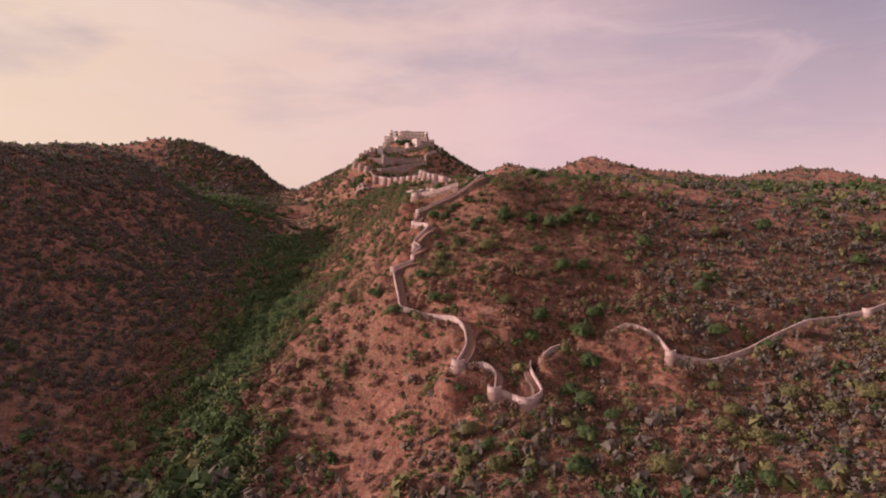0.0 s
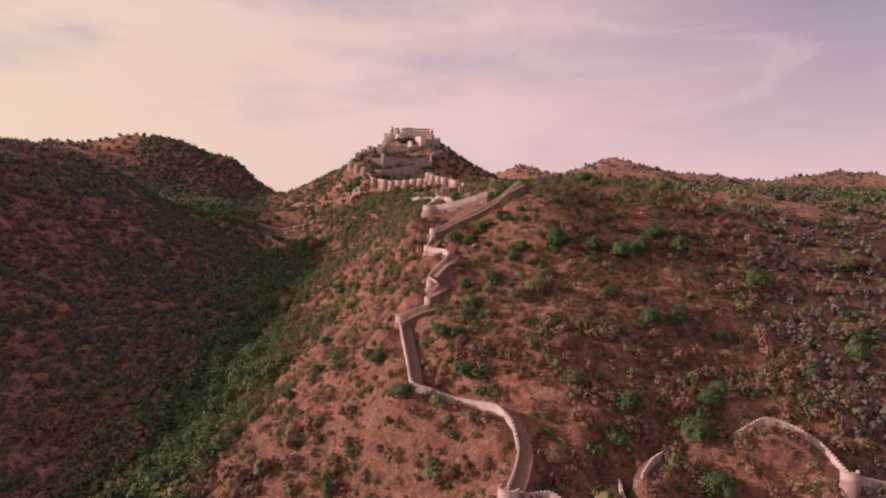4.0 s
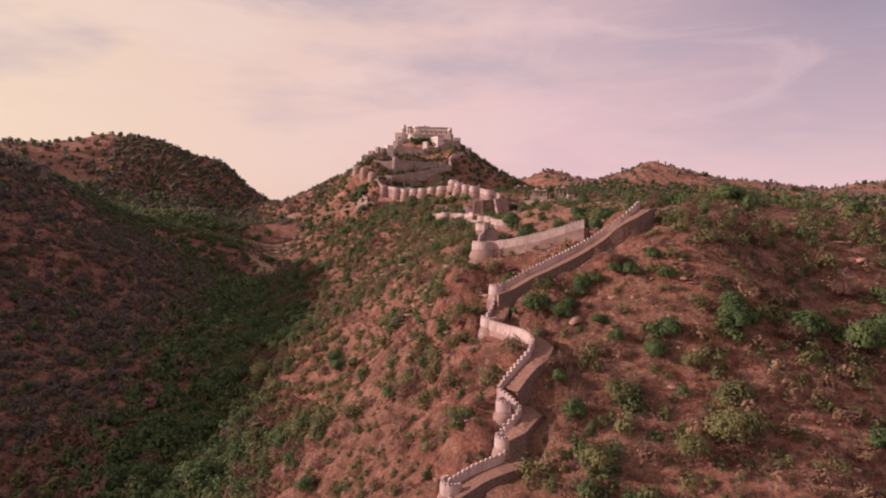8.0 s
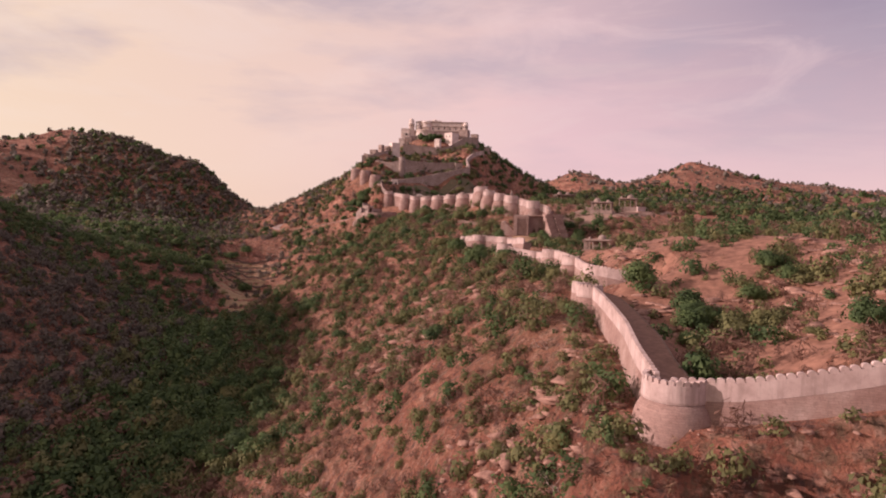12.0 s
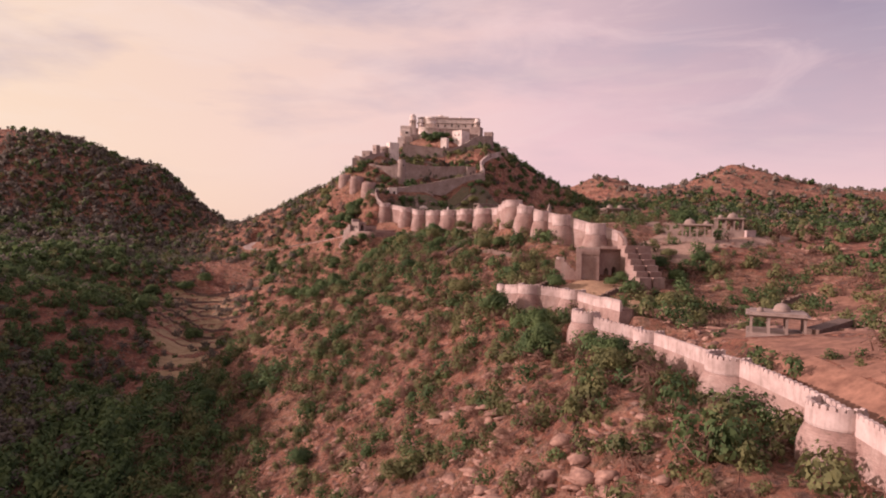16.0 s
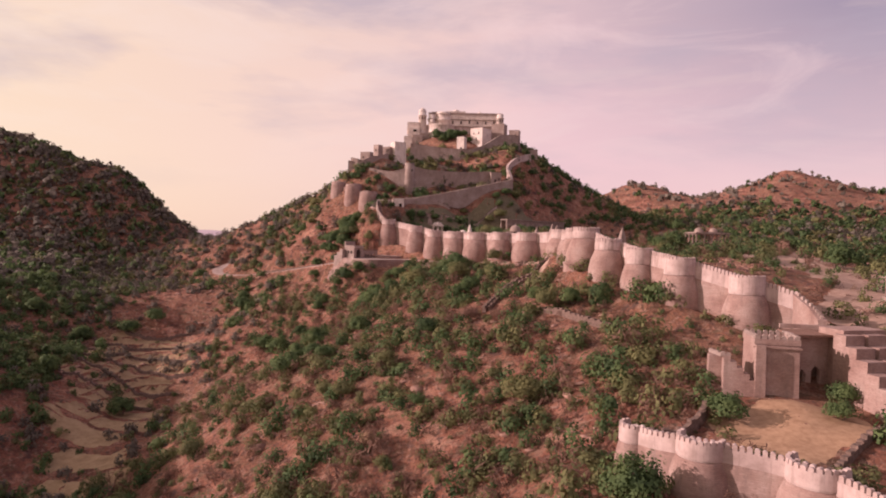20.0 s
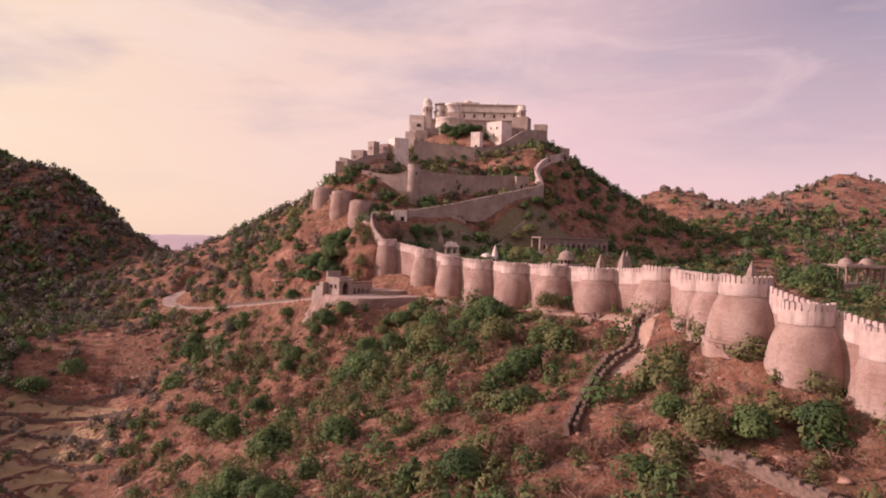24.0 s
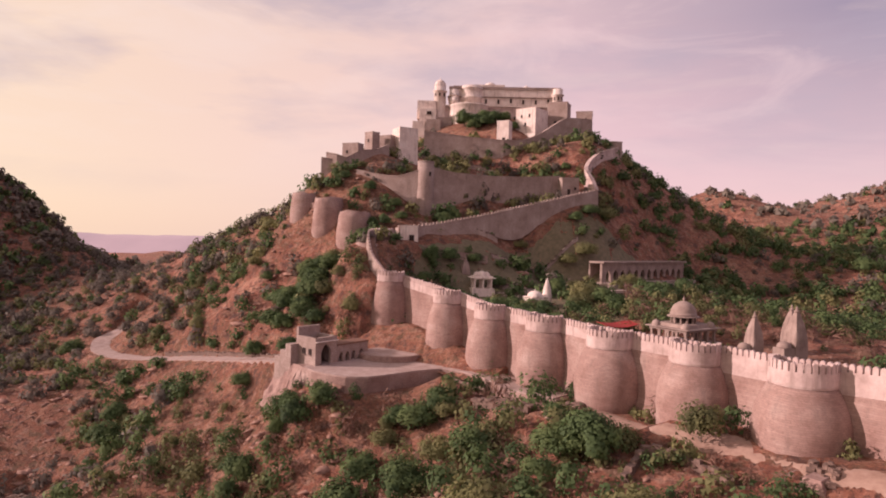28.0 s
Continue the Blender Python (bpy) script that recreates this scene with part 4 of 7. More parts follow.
# ---- gatehouses, temples and the hilltop fort ----
def arch_panel(s, p0, p1, z0, z1, thick, arches=()):
    """A wall from p0 to p1 with pointed arched openings: rows of the middle along the wall, width and height."""
    (x0, y0), (x1, y1) = p0, p1
    length = math.hypot(x1 - x0, y1 - y0)
    ux, uy = (x1 - x0) / length, (y1 - y0) / length
    cuts = [(0.0, z0), (length, z0)]
    for mid, w, h in arches:
        spring = h - w * 0.55
        cuts += [(mid - w / 2 - 0.001, z0), (mid + w / 2 + 0.001, z0)]
        for k in range(9):
            u = -1 + 2 * k / 8
            cuts.append((mid + u * w / 2, z0 + spring + w * 0.55 * (1 - abs(u) ** 1.7)))
    cuts.sort(key=lambda c: c[0])
    corners, faces = {}, []

    def at(d, z, off):
        key = (round(d, 4), round(z, 4), off)
        return corners.setdefault(key, len(corners))
    for (a, za), (b, zb) in zip(cuts, cuts[1:]):
        if b - a < 0.0005:
            continue
        p, q = [at(a, za, 0), at(b, zb, 0), at(b, z1, 0), at(a, z1, 0)], [at(a, za, 1), at(b, zb, 1), at(b, z1, 1), at(a, z1, 1)]
        faces += [tuple(p), tuple(q[::-1]), (p[0], q[0], q[1], p[1]), (p[3], p[2], q[2], q[3])]
        if a == cuts[0][0]:
            faces.append((p[0], p[3], q[3], q[0]))
        if b == cuts[-1][0]:
            faces.append((p[1], q[1], q[2], p[2]))
    s.add([(x0 + ux * d - uy * off * thick, y0 + uy * d + ux * off * thick, z) for d, z, off in corners], faces)
    return s


def crenels(parent, p0, p1, z, mesh=MERLON_SMALL, pitch=1.0, inset=0.3):
    (x0, y0), (x1, y1) = p0, p1
    length = math.hypot(x1 - x0, y1 - y0)
    n = max(1, int(length / pitch))
    ux, uy = (x1 - x0) / length, (y1 - y0) / length
    for i in range(n):
        d = length * (i + 0.5) / n
        piece("merlon", mesh, (x0 + ux * d - uy * inset, y0 + uy * d + ux * inset, z - 0.03), math.atan2(uy, ux), parent, (1, 1, random.uniform(0.85, 1.05)))


def dome_rows(r, z, squash=0.85, neck=0.25):
    rows = [(r * 1.04, z), (r * 1.04, z + neck), (r, z + neck)]
    for a in range(10, 90, 10):
        rows.append((r * math.cos(radians(a)), z + neck + r * squash * 1.06 * math.sin(radians(a))))
    return rows + [(0.05 * r, z + neck + r * squash * 1.08), (0.09 * r, z + neck + r * squash * 1.18), (0.015, z + neck + r * squash * 1.5)]


MERLON_STONE = merlon_mesh("merlon", 0.7, 0.75, 0.45, STONE_FORT)
PILLAR = Shape().box(0, 0, 0, 1.25, 1.25, 0.12).box(0, 0, 0.12, 1.0, 1.0, 0.70).box(0, 0, 0.82, 1.2, 1.2, 0.08).box(0, 0, 0.90, 1.5, 1.5, 0.10).mesh("pillar", TEMPLE)
PILLAR_WHITE = PILLAR.copy()
PILLAR_WHITE.materials[0] = WHITE
BASE_WINDOW = Shape().box(0, 0.1, 0, 1.0, 0.2, 1.0).mesh("window", DARK)
BASE_SILL = Shape().box(0, 0, 0, 1.0, 1.0, 1.0).mesh("sill", TEMPLE)


def window(parent, x, y, z, turn, w, h):
    """A window as a solid panel painted with dark shade, with a sill under it, on a face that looks along turn - 90
    degrees.
    """
    a = radians(turn)
    ob = piece("window", BASE_WINDOW, (x + math.sin(a) * 0.03, y - math.cos(a) * 0.03, z), a, parent, (w, 1, h))
    sill = piece("sill", BASE_SILL, (x, y, z - 0.18), a, ob, (w * 1.3, 0.35, 0.16))
    sill.matrix_parent_inverse = ob.matrix_basis.inverted()
    return ob


def block(name, x, y, z, sx, sy, sz, turn, mat, label, category="building", windows=(), rim=0.5, group="", crenel=False):
    """A plain masonry house: battered body, coping, flat roof and small windows on its front and its west side."""
    low = min(gz(x, y), gz(x - sx / 2, y - sy / 2), gz(x + sx / 2, y - sy / 2), z) - 0.6
    b = thing(name, (x, y, low), label, category, group)
    part("body", Shape().box(x, y, low, sx + 0.3, sy + 0.3, z + sz - low, turn, 0.15), mat, b)
    c, s = math.cos(radians(turn)), math.sin(radians(turn))

    def spot(u, w):
        return x + u * c - w * s, y + u * s + w * c
    rim_shape = Shape()
    for u, w, lx, ly in ((0, -sy / 2 + 0.2, sx + 0.3, 0.4), (0, sy / 2 - 0.2, sx + 0.3, 0.4), (-sx / 2 + 0.2, 0, 0.4, sy - 0.5), (sx / 2 - 0.2, 0, 0.4, sy - 0.5)):
        px, py = spot(u, w)
        rim_shape.box(px, py, z + sz + 0.003, lx, ly, rim, turn)
    part("coping", rim_shape, mat, b)
    for face, u, up, w, h in windows:
        if face == "front":
            px, py = spot(u * sx, -sy / 2 - 0.1)
            window(b, px, py, z + up * sz, turn, w, h)
        else:
            px, py = spot(-sx / 2 - 0.1, u * sy)
            window(b, px, py, z + up * sz, turn - 90, w, h)
    if crenel:
        p = [spot(-sx / 2, -sy / 2), spot(sx / 2, -sy / 2), spot(-sx / 2, sy / 2)]
        crenels(b, p[0], p[1], z + sz + rim, MERLON_STONE)
        crenels(b, p[2], p[0], z + sz + rim, MERLON_STONE)
    return b


def rampart(points, tall, label, wide=1.6, stone=STONE_FORT, teeth=False, name="rampart", step=3.0, mat_top=None):
    """A plain thick wall with a coping, its foot sunk into the ground."""
    c = rounded(points, step)
    d, n = frames_along(c)
    b = thing(name, (c[0, 0], c[0, 1], c[0, 2] - tall), label, "wall", "inner ramparts")
    body, cope = [], []
    for i in range(len(c)):
        x, y, z = c[i]
        low = max(min(z - tall, gz(x + n[i, 0], y + n[i, 1])) - 1.0, z - tall - 12.0)
        body.append([(x + n[i, 0] * o, y + n[i, 1] * o, h) for o, h in ((0.06 * tall + wide / 2, low), (wide / 2, z - 0.4), (-wide / 2, z - 0.4), (-wide / 2 - 0.1, low))])
        cope.append([(x + n[i, 0] * o, y + n[i, 1] * o, h) for o, h in ((wide / 2 + 0.1, z - 0.42), (wide / 2 + 0.1, z), (-wide / 2 - 0.1, z), (-wide / 2 - 0.1, z - 0.42))])
    part("masonry", Shape().loft(body), stone, b)
    part("coping", Shape().loft(cope), mat_top or stone, b, "worn stone coping")
    if teeth:
        for (x0, y0, z0), (x1, y1, z1) in zip(c, c[1:]):
            ang = math.atan2(y1 - y0, x1 - x0)
            m = max(1, int(math.hypot(x1 - x0, y1 - y0) / 1.1))
            for k in range(m):
                t = (k + 0.5) / m
                piece("merlon", MERLON_STONE, (x0 + (x1 - x0) * t, y0 + (y1 - y0) * t, z0 + (z1 - z0) * t - 0.05), ang, b, (1, 0.9, random.uniform(0.8, 1.0)))
    return b


STONE_BLOCK = []
for k in range(5):
    rng = random.Random(40 + k)
    s = Shape()
    s.box(0, 0, 0, 1.0, 1.0, 1.0, taper=0.06)
    s.v = [(x + rng.uniform(-0.1, 0.1), y + rng.uniform(-0.1, 0.1), z + rng.uniform(-0.08, 0.08)) for x, y, z in s.v]
    STONE_BLOCK.append(s.mesh("stone", DRYSTONE))


def dry_wall(points, tall, label, thick=0.9, mat=DRYSTONE):
    """A low dry-stone wall that follows the ground, with loose capping stones."""
    c = rounded([(x, y, 0) for x, y in points], 1.6)
    d, n = frames_along(c)
    z = ground_at(c[:, 0], c[:, 1])
    b = thing("dry_stone_wall", (c[0, 0], c[0, 1], z[0]), label, "wall", "dry-stone walls")
    rings = [[(x + nx * o, y + ny * o, h) for o, h in ((thick * 0.62, g - 0.8), (thick * 0.45, g + tall), (-thick * 0.45, g + tall), (-thick * 0.62, g - 0.8))]
             for (x, y, _), (nx, ny), g in zip(c, n, z)]
    part("core", Shape().loft(rings), mat, b)
    for i in range(len(c)):
        piece("stone", STONE_BLOCK[i % 5], (c[i, 0], c[i, 1], z[i] + tall - 0.12), math.atan2(d[i, 1], d[i, 0]), b, (random.uniform(0.9, 1.5), thick * random.uniform(0.8, 1.1), random.uniform(0.35, 0.6)))
    return b


def pavilion(x, y, z, turn, w, d, h, nx, ny, domes, label, name="pavilion", plinth=0.8, group="pillared pavilions", mat=None):
    """An open pillared hall: plinth, pillars, beam, eaves, roof slab and domes."""
    z = min(z, gz(x, y) + 0.5)
    mat, pillar = mat or TEMPLE, PILLAR_WHITE if mat else PILLAR
    b = thing(name, (x, y, z), label, "pavilion", group)
    c, s = math.cos(radians(turn)), math.sin(radians(turn))

    def spot(u, v):
        return x + u * c - v * s, y + u * s + v * c
    part("plinth", Shape().box(x, y, z - 2.0, w + 1.2, d + 1.2, plinth + 2.0, turn, 0.1), mat, b, "stone plinth")
    zp = z + plinth
    tall = h - plinth - 0.9
    for i in range(nx):
        for j in range(ny):
            if 0 < i < nx - 1 and 0 < j < ny - 1 and (nx > 4 or ny > 4):
                continue
            px, py = spot((i / (nx - 1) - 0.5) * (w - 0.6), (j / (ny - 1) - 0.5) * (d - 0.6))
            piece("pillar", pillar, (px, py, zp), radians(turn), b, (0.42, 0.42, tall))
    part("beam", Shape().box(x, y, zp + tall, w, d, 0.4, turn), mat, b)
    part("eaves", Shape().box(x, y, zp + tall + 0.4, w + 1.4, d + 1.4, 0.14, turn, 0.1), mat, b, "projecting stone eaves")
    part("roof", Shape().box(x, y, zp + tall + 0.54, w, d, 0.36, turn), mat, b)
    for u, v, r in domes:
        px, py = spot(u, v)
        part("dome", Shape().lathe(px, py, dome_rows(r, zp + tall + 0.9), 20), mat, b, "weathered stone dome", True)
    return b


def spire_temple(x, y, z, r, h, label, porch=True, turn=20.0):
    """A small temple with a curved, ribbed spire."""
    b = thing("temple", (x, y, z), label, "temple", "spired temples")
    part("plinth", Shape().box(x, y, z - 2.0, r * 2.5, r * 2.5, 2.6, turn), TEMPLE, b, "stone plinth")
    part("shrine", Shape().box(x, y, z + 0.6, r * 2.0, r * 2.0, h * 0.28, turn), TEMPLE, b)
    tower = Shape()
    z0 = z + 0.6 + h * 0.28
    rows = []
    for k in range(13):
        u = k / 12
        rad = r * (1.0 - 0.78 * u ** 1.9)
        ring = []
        for q in range(24):
            a = radians(turn + q * 15)
            sq = 1.0 / max(abs(math.cos(q * math.pi / 12)), abs(math.sin(q * math.pi / 12)))
            notch = 1.0 + 0.07 * (1 if q % 3 == 0 else -0.4) + 0.02 * (k % 2)
            ring.append((x + rad * notch * min(sq, 1.28) * math.cos(a), y + rad * notch * min(sq, 1.28) * math.sin(a), z0 + h * 0.62 * u))
        rows.append(ring)
    part("spire", tower.loft(rows), TEMPLE, b, "curved ribbed stone spire")
    for q in range(4):
        a = radians(turn + 45 + 90 * q)
        part("corner_spire", Shape().lathe(x + r * 0.95 * math.cos(a), y + r * 0.95 * math.sin(a), [(r * 0.40, z0 - 0.3), (r * 0.38, z0 + h * 0.10), (r * 0.27, z0 + h * 0.22), (r * 0.12, z0 + h * 0.30), (r * 0.16, z0 + h * 0.315), (0.02, z0 + h * 0.36)], 10), TEMPLE, b)
    zt = z0 + h * 0.62
    part("cap_stone", Shape().lathe(x, y, [(r * 0.2, zt - 0.1), (r * 0.34, zt + 0.12), (r * 0.34, zt + 0.3), (r * 0.15, zt + 0.42), (r * 0.12, zt + 0.7), (0.02, zt + 1.1)], 16), TEMPLE, b)
    if porch:
        a = radians(turn)
        px, py = x - math.cos(a) * r * 1.9, y - math.sin(a) * r * 1.9
        part("porch", Shape().box(px, py, z - 1.5, r * 1.8, r * 1.8, 1.5 + h * 0.3, turn), TEMPLE, b)
        part("porch_roof", Shape().lathe(px, py, dome_rows(r * 0.85, z + h * 0.3, 0.7), 16), TEMPLE, b, smooth=True)
    return b


# the lower gatehouse beside the hooked wall
def lower_gate():
    b = thing("gatehouse", (-30, 642, 157), "square rubble gatehouse with a shaded porch and a great stepped buttress", "gatehouse")
    # the tower: its front looks over the yard
    c, a = (-29.6, 639.0), (-36.6, 640.1)
    turn = math.degrees(math.atan2(c[1] - a[1], c[0] - a[0]))
    ux, uy = math.cos(radians(turn)), math.sin(radians(turn))

    def spot(u, v):
        return a[0] + ux * u - uy * v, a[1] + uy * u + ux * v
    wide, deep = math.hypot(c[0] - a[0], c[1] - a[1]), 7.0
    mx, my = spot(wide / 2, deep / 2)
    part("tower", Shape().box(mx, my, 154.5, wide, deep, 11.3, turn, 0.12), STONE, b)
    rim = Shape()
    for u, v, lx, ly in ((wide / 2, 0.25, wide, 0.5), (wide / 2, deep - 0.25, wide, 0.5), (0.25, deep / 2, 0.5, deep - 1.0), (wide - 0.25, deep / 2, 0.5, deep - 1.0)):
        px, py = spot(u, v)
        rim.box(px, py, 165.803, lx, ly, 0.9, turn)
    part("parapet", rim, STONE, b)
    part("roof", Shape().box(mx, my, 165.806, wide - 1.1, deep - 1.1, 0.12, turn), PAVING, b, "reddish earth roof")
    px, py = spot(wide / 2, -0.12)
    part("string_course", Shape().box(px, py, 165.2, wide + 0.3, 0.26, 0.3, turn), STONE, b)
    p = [spot(0, 0), spot(wide, 0), spot(wide, deep), spot(0, deep)]
    for q0, q1 in ((p[0], p[1]), (p[1], p[2]), (p[2], p[3]), (p[3], p[0])):
        crenels(b, q0, q1, 166.7, MERLON_STONE, 0.9)
    px, py = spot(0.8, -0.55)
    part("pilaster", Shape().box(px, py, 155.5, 1.7, 1.1, 10.2, turn, 0.1), STONE, b, "projecting wall end")
    # the porch between the tower and the buttress, roofed at the back
    part("porch_wall", arch_panel(Shape(), spot(wide, 5.6), (-20.2, 646.0), 157.0, 166.6, 0.8, [(2.6, 1.5, 3.8), (5.2, 1.7, 4.4)]), STONE, b, "back wall with two pointed doorways")
    part("porch_roof", Shape().prism([spot(wide, 4.4), (-19.6, 645.0), (-18.0, 652.5), spot(wide, 12.0)], 166.6, 167.0), PAVING, b, "flat earthen roof")
    part("inner_wall", arch_panel(Shape(), spot(wide, 8.4), (-19.4, 649.0), 157.0, 166.5, 0.6), STONE, b)
    part("roof_rim", Shape().box(-22.0, 652.0, 167.003, 9.0, 0.5, 0.8, -8), STONE, b)
    # the stepped buttress, coming down towards the yard; each step is two blocks with a slot between them
    ex, ey = 0.96, 0.28
    for k in range(6):
        fx, fy = -19.9 - 0.30 * k, 628.7 + 2.42 * k
        top = 158.9 + 1.72 * k
        for off in (0.0, 4.65):
            w = 3.9
            cx, cy = fx + ex * (off + w / 2) - ey * 1.3, fy + ey * (off + w / 2) + ex * 1.3
            part("buttress_step", Shape().box(cx, cy, 153.5, w, 2.5, top - 153.5, math.degrees(math.atan2(ey, ex)), 0.03), STONE, b)
        cx, cy = fx + ex * 4.27 - ey * 1.75, fy + ey * 4.27 + ex * 1.75
        part("slot_filling", Shape().box(cx, cy, 153.5, 0.7, 1.6, top - 154.3, math.degrees(math.atan2(ey, ex))), STONE, b)
    part("buttress_back", Shape().box(-17.0, 646.6, 153.5, 9.0, 5.2, 14.6, 16, 0.05), STONE, b)
    # stair turret on the west side, stepping down to the tower
    cu, su = math.cos(radians(-14)), math.sin(radians(-14))
    side = [(0.0, 156.0), (5.0, 156.0), (5.0, 159.6)]
    for k in range(4, -1, -1):
        side += [(k + 1.0, 163.6 - k * 0.95), (float(k), 163.6 - k * 0.95)]
    row = [[(-41.4 + u * cu - v * su, 640.3 + u * su + v * cu, z) for u, z in side] for v in (0.0, 2.6)]
    part("stair_wall", Shape().loft(row), STONE, b, "stair wall stepping down to the tower")
    part("turret", Shape().box(-40.9, 643.6, 156.0, 3.6, 2.4, 7.2, -14, 0.1), STONE, b)
    crenels(b, (-41.9, 640.4), (-40.3, 640.0), 163.55, MERLON_STONE, 0.8)
    crenels(b, (-42.3, 644.8), (-41.9, 640.6), 163.4, MERLON_STONE, 0.8)
    return b


lower_gate()
rampart([(-17.4, 664.4, 172.4), (-17.0, 659.0, 170.2), (-18.4, 653.2, 168.6)], 4.0, "crenellated link wall stepping down to the gatehouse", wide=1.4, stone=STONE, teeth=True)


# the gate at the head of the road, and its court
def road_gate():
    b = thing("road_gate", (-136, 818, 171), "stone gatehouse with a dark arch and a low arcaded wing", "gatehouse")
    k, w = (-137.4, 813.6), (-142.6, 817.6)
    e = (0.6, 0.8)

    def spot(base, d):
        return base[0] + e[0] * d, base[1] + e[1] * d
    a, d = spot(k, 5.8), spot(w, 5.8)
    part("arched_front", arch_panel(Shape(), k, a, 170.6, 176.8, 0.8, [(2.9, 2.7, 4.7)]), STONE_FORT, b, "shaded front with a dark pointed arch")
    part("west_wall", arch_panel(Shape(), w, k, 168.5, 176.8, 0.7), STONE_FORT, b, "sunlit plastered side")
    part("north_wall", arch_panel(Shape(), a, d, 170.0, 176.8, 0.7), STONE_FORT, b)
    part("rear_wall", arch_panel(Shape(), d, w, 169.0, 178.6, 0.7), STONE_FORT, b, "taller rear parapet")
    part("roof", Shape().prism([(k[0] + 0.1, k[1] + 0.3), (a[0] - 0.2, a[1] - 0.1), d, (w[0] + 0.3, w[1] + 0.1)], 175.7, 176.0), PAVING, b)
    part("eave_slab", Shape().box(k[0] + e[0] * 2.9 + 0.24, k[1] + e[1] * 2.9 - 0.18, 175.9, 5.9, 0.5, 0.14, math.degrees(math.atan2(e[1], e[0]))), WHITE, b, "thin projecting eaves")
    window(b, w[0] + 2.2 - 0.1, w[1] - 1.7 - 0.14, 173.2, -37.6, 0.8, 1.2)
    window(b, w[0] + 3.8 - 0.1, w[1] - 2.92 - 0.14, 173.2, -37.6, 0.8, 1.2)
    # low wing with small arches, along the back of the court
    f = spot(k, 15.0)
    part("wing_front", arch_panel(Shape(), a, f, 170.6, 174.6, 0.6, [(1.3, 1.1, 2.5), (3.1, 1.1, 2.5), (4.9, 1.1, 2.5), (7.2, 1.3, 2.6)]), STONE_FORT, b, "low wing with small arched doors")
    back = (-0.8 * 3.6, 0.6 * 3.6)
    part("wing_back", arch_panel(Shape(), (a[0] + back[0], a[1] + back[1]), (f[0] + back[0], f[1] + back[1]), 170.2, 174.5, 0.5), STONE_FORT, b)
    part("wing_roof", Shape().prism([(a[0] + 0.2, a[1]), (f[0] + 0.2, f[1]), (f[0] + back[0], f[1] + back[1]), (a[0] + back[0], a[1] + back[1])], 174.6, 174.95), PAVING, b)
    # stepped side wing and the rubble slope under it
    for i in range(3):
        x, y = w[0] - 0.4 - i * 1.5, w[1] - 0.2 + i * 1.1
        part("side_block", Shape().box(x, y, 164.0, 2.1, 3.4, 11.0 - i * 1.5, -37, 0.15), STONE_FORT, b)
    # the rubble slope under it, uneven
    rng = random.Random(9)
    top = [(-146.6, 820.6, 170.9), (-143.4, 816.6, 171.0), (-141.0, 813.8, 171.1), (-139.4, 811.8, 171.1), (-137.4, 810.6, 170.9)]
    foot = [(-151.2, 819.8, 161.0), (-148.4, 815.4, 160.6), (-145.6, 811.2, 160.4), (-142.4, 808.4, 161.0), (-138.6, 807.6, 162.0)]
    rows = []
    for j in range(9):
        u = j / 8
        row = []
        for i in range(25):
            s = i / 6
            n = min(int(s), 3)
            f = s - n
            m = [top[n][q] * (1 - f) + top[n + 1][q] * f for q in range(3)]
            o = [foot[n][q] * (1 - f) + foot[n + 1][q] * f for q in range(3)]
            row.append(tuple(m[q] * (1 - u) + o[q] * u + (rng.uniform(-0.28, 0.28) if j else 0) for q in range(3)))
        rows.append([(-139.0, 817.0, 171.0 - u * 12)] + row)
    part("rubble_slope", Shape().loft(rows), STONE, b, "pale battered revetment of rubble")
    return b


road_gate()
court_edge = COURT_EDGE
court = thing("court_terrace", (-118, 820, 168), "pale paved court held by a curved retaining wall", "terrace", kind="structure")
part("retaining_wall", Shape().prism(court_edge, 158.0, 170.8), STONE, court, "curved rubble retaining wall")
part("paving", Shape().prism([(-118 + (x + 118) * 0.985, 820 + (y - 820) * 0.985) for x, y in court_edge], 170.8, 171.06), ROAD, court, "pale dusty paving")
oval = [(-123.0 + 7.2 * math.cos(radians(a)), 825.6 + 6.0 * math.sin(radians(a))) for a in range(0, 360, 12)]
platform = thing("court_platform", (-123, 825.6, 171), "low oval stone platform on the paved court", "platform")
part("kerb", Shape().prism(oval, 170.9, 172.3), STONE, platform, "rubble kerb")
part("top", Shape().prism([(-123 + (x + 123) * 0.93, 825.6 + (y - 825.6) * 0.93) for x, y in oval], 172.3, 172.4), ROAD, platform)

# the road itself, a hand's width above the earth
c = ROAD_LINE
d, n = frames_along(c)
road_z = ground_at(c[:, 0], c[:, 1])
road = new("road", Shape().loft([[(x + nx * o, y + ny * o, max(g, gz(x + nx * o, y + ny * o)) + h) for o, h in ((3.1, 0.14), (-3.1, 0.14), (-3.1, -0.8), (3.1, -0.8))] for (x, y, _), (nx, ny), g in zip(c, n, road_z)]).mesh("road", ROAD))
tagged(road, "pale dusty road cut into the hillside", "road", kind="structure")
dry_wall([(-150, 839), (-168, 856), (-186, 871), (-203, 881)], 0.7, "low kerb wall along the upper edge of the road")

rampart([(-142.4, 857.0, 179.5), (-138.3, 851.0, 177.5), (-132.8, 842.0, 174.9)], 2.4, "short sloping wing wall above the road gate", wide=0.9, stone=STONE)
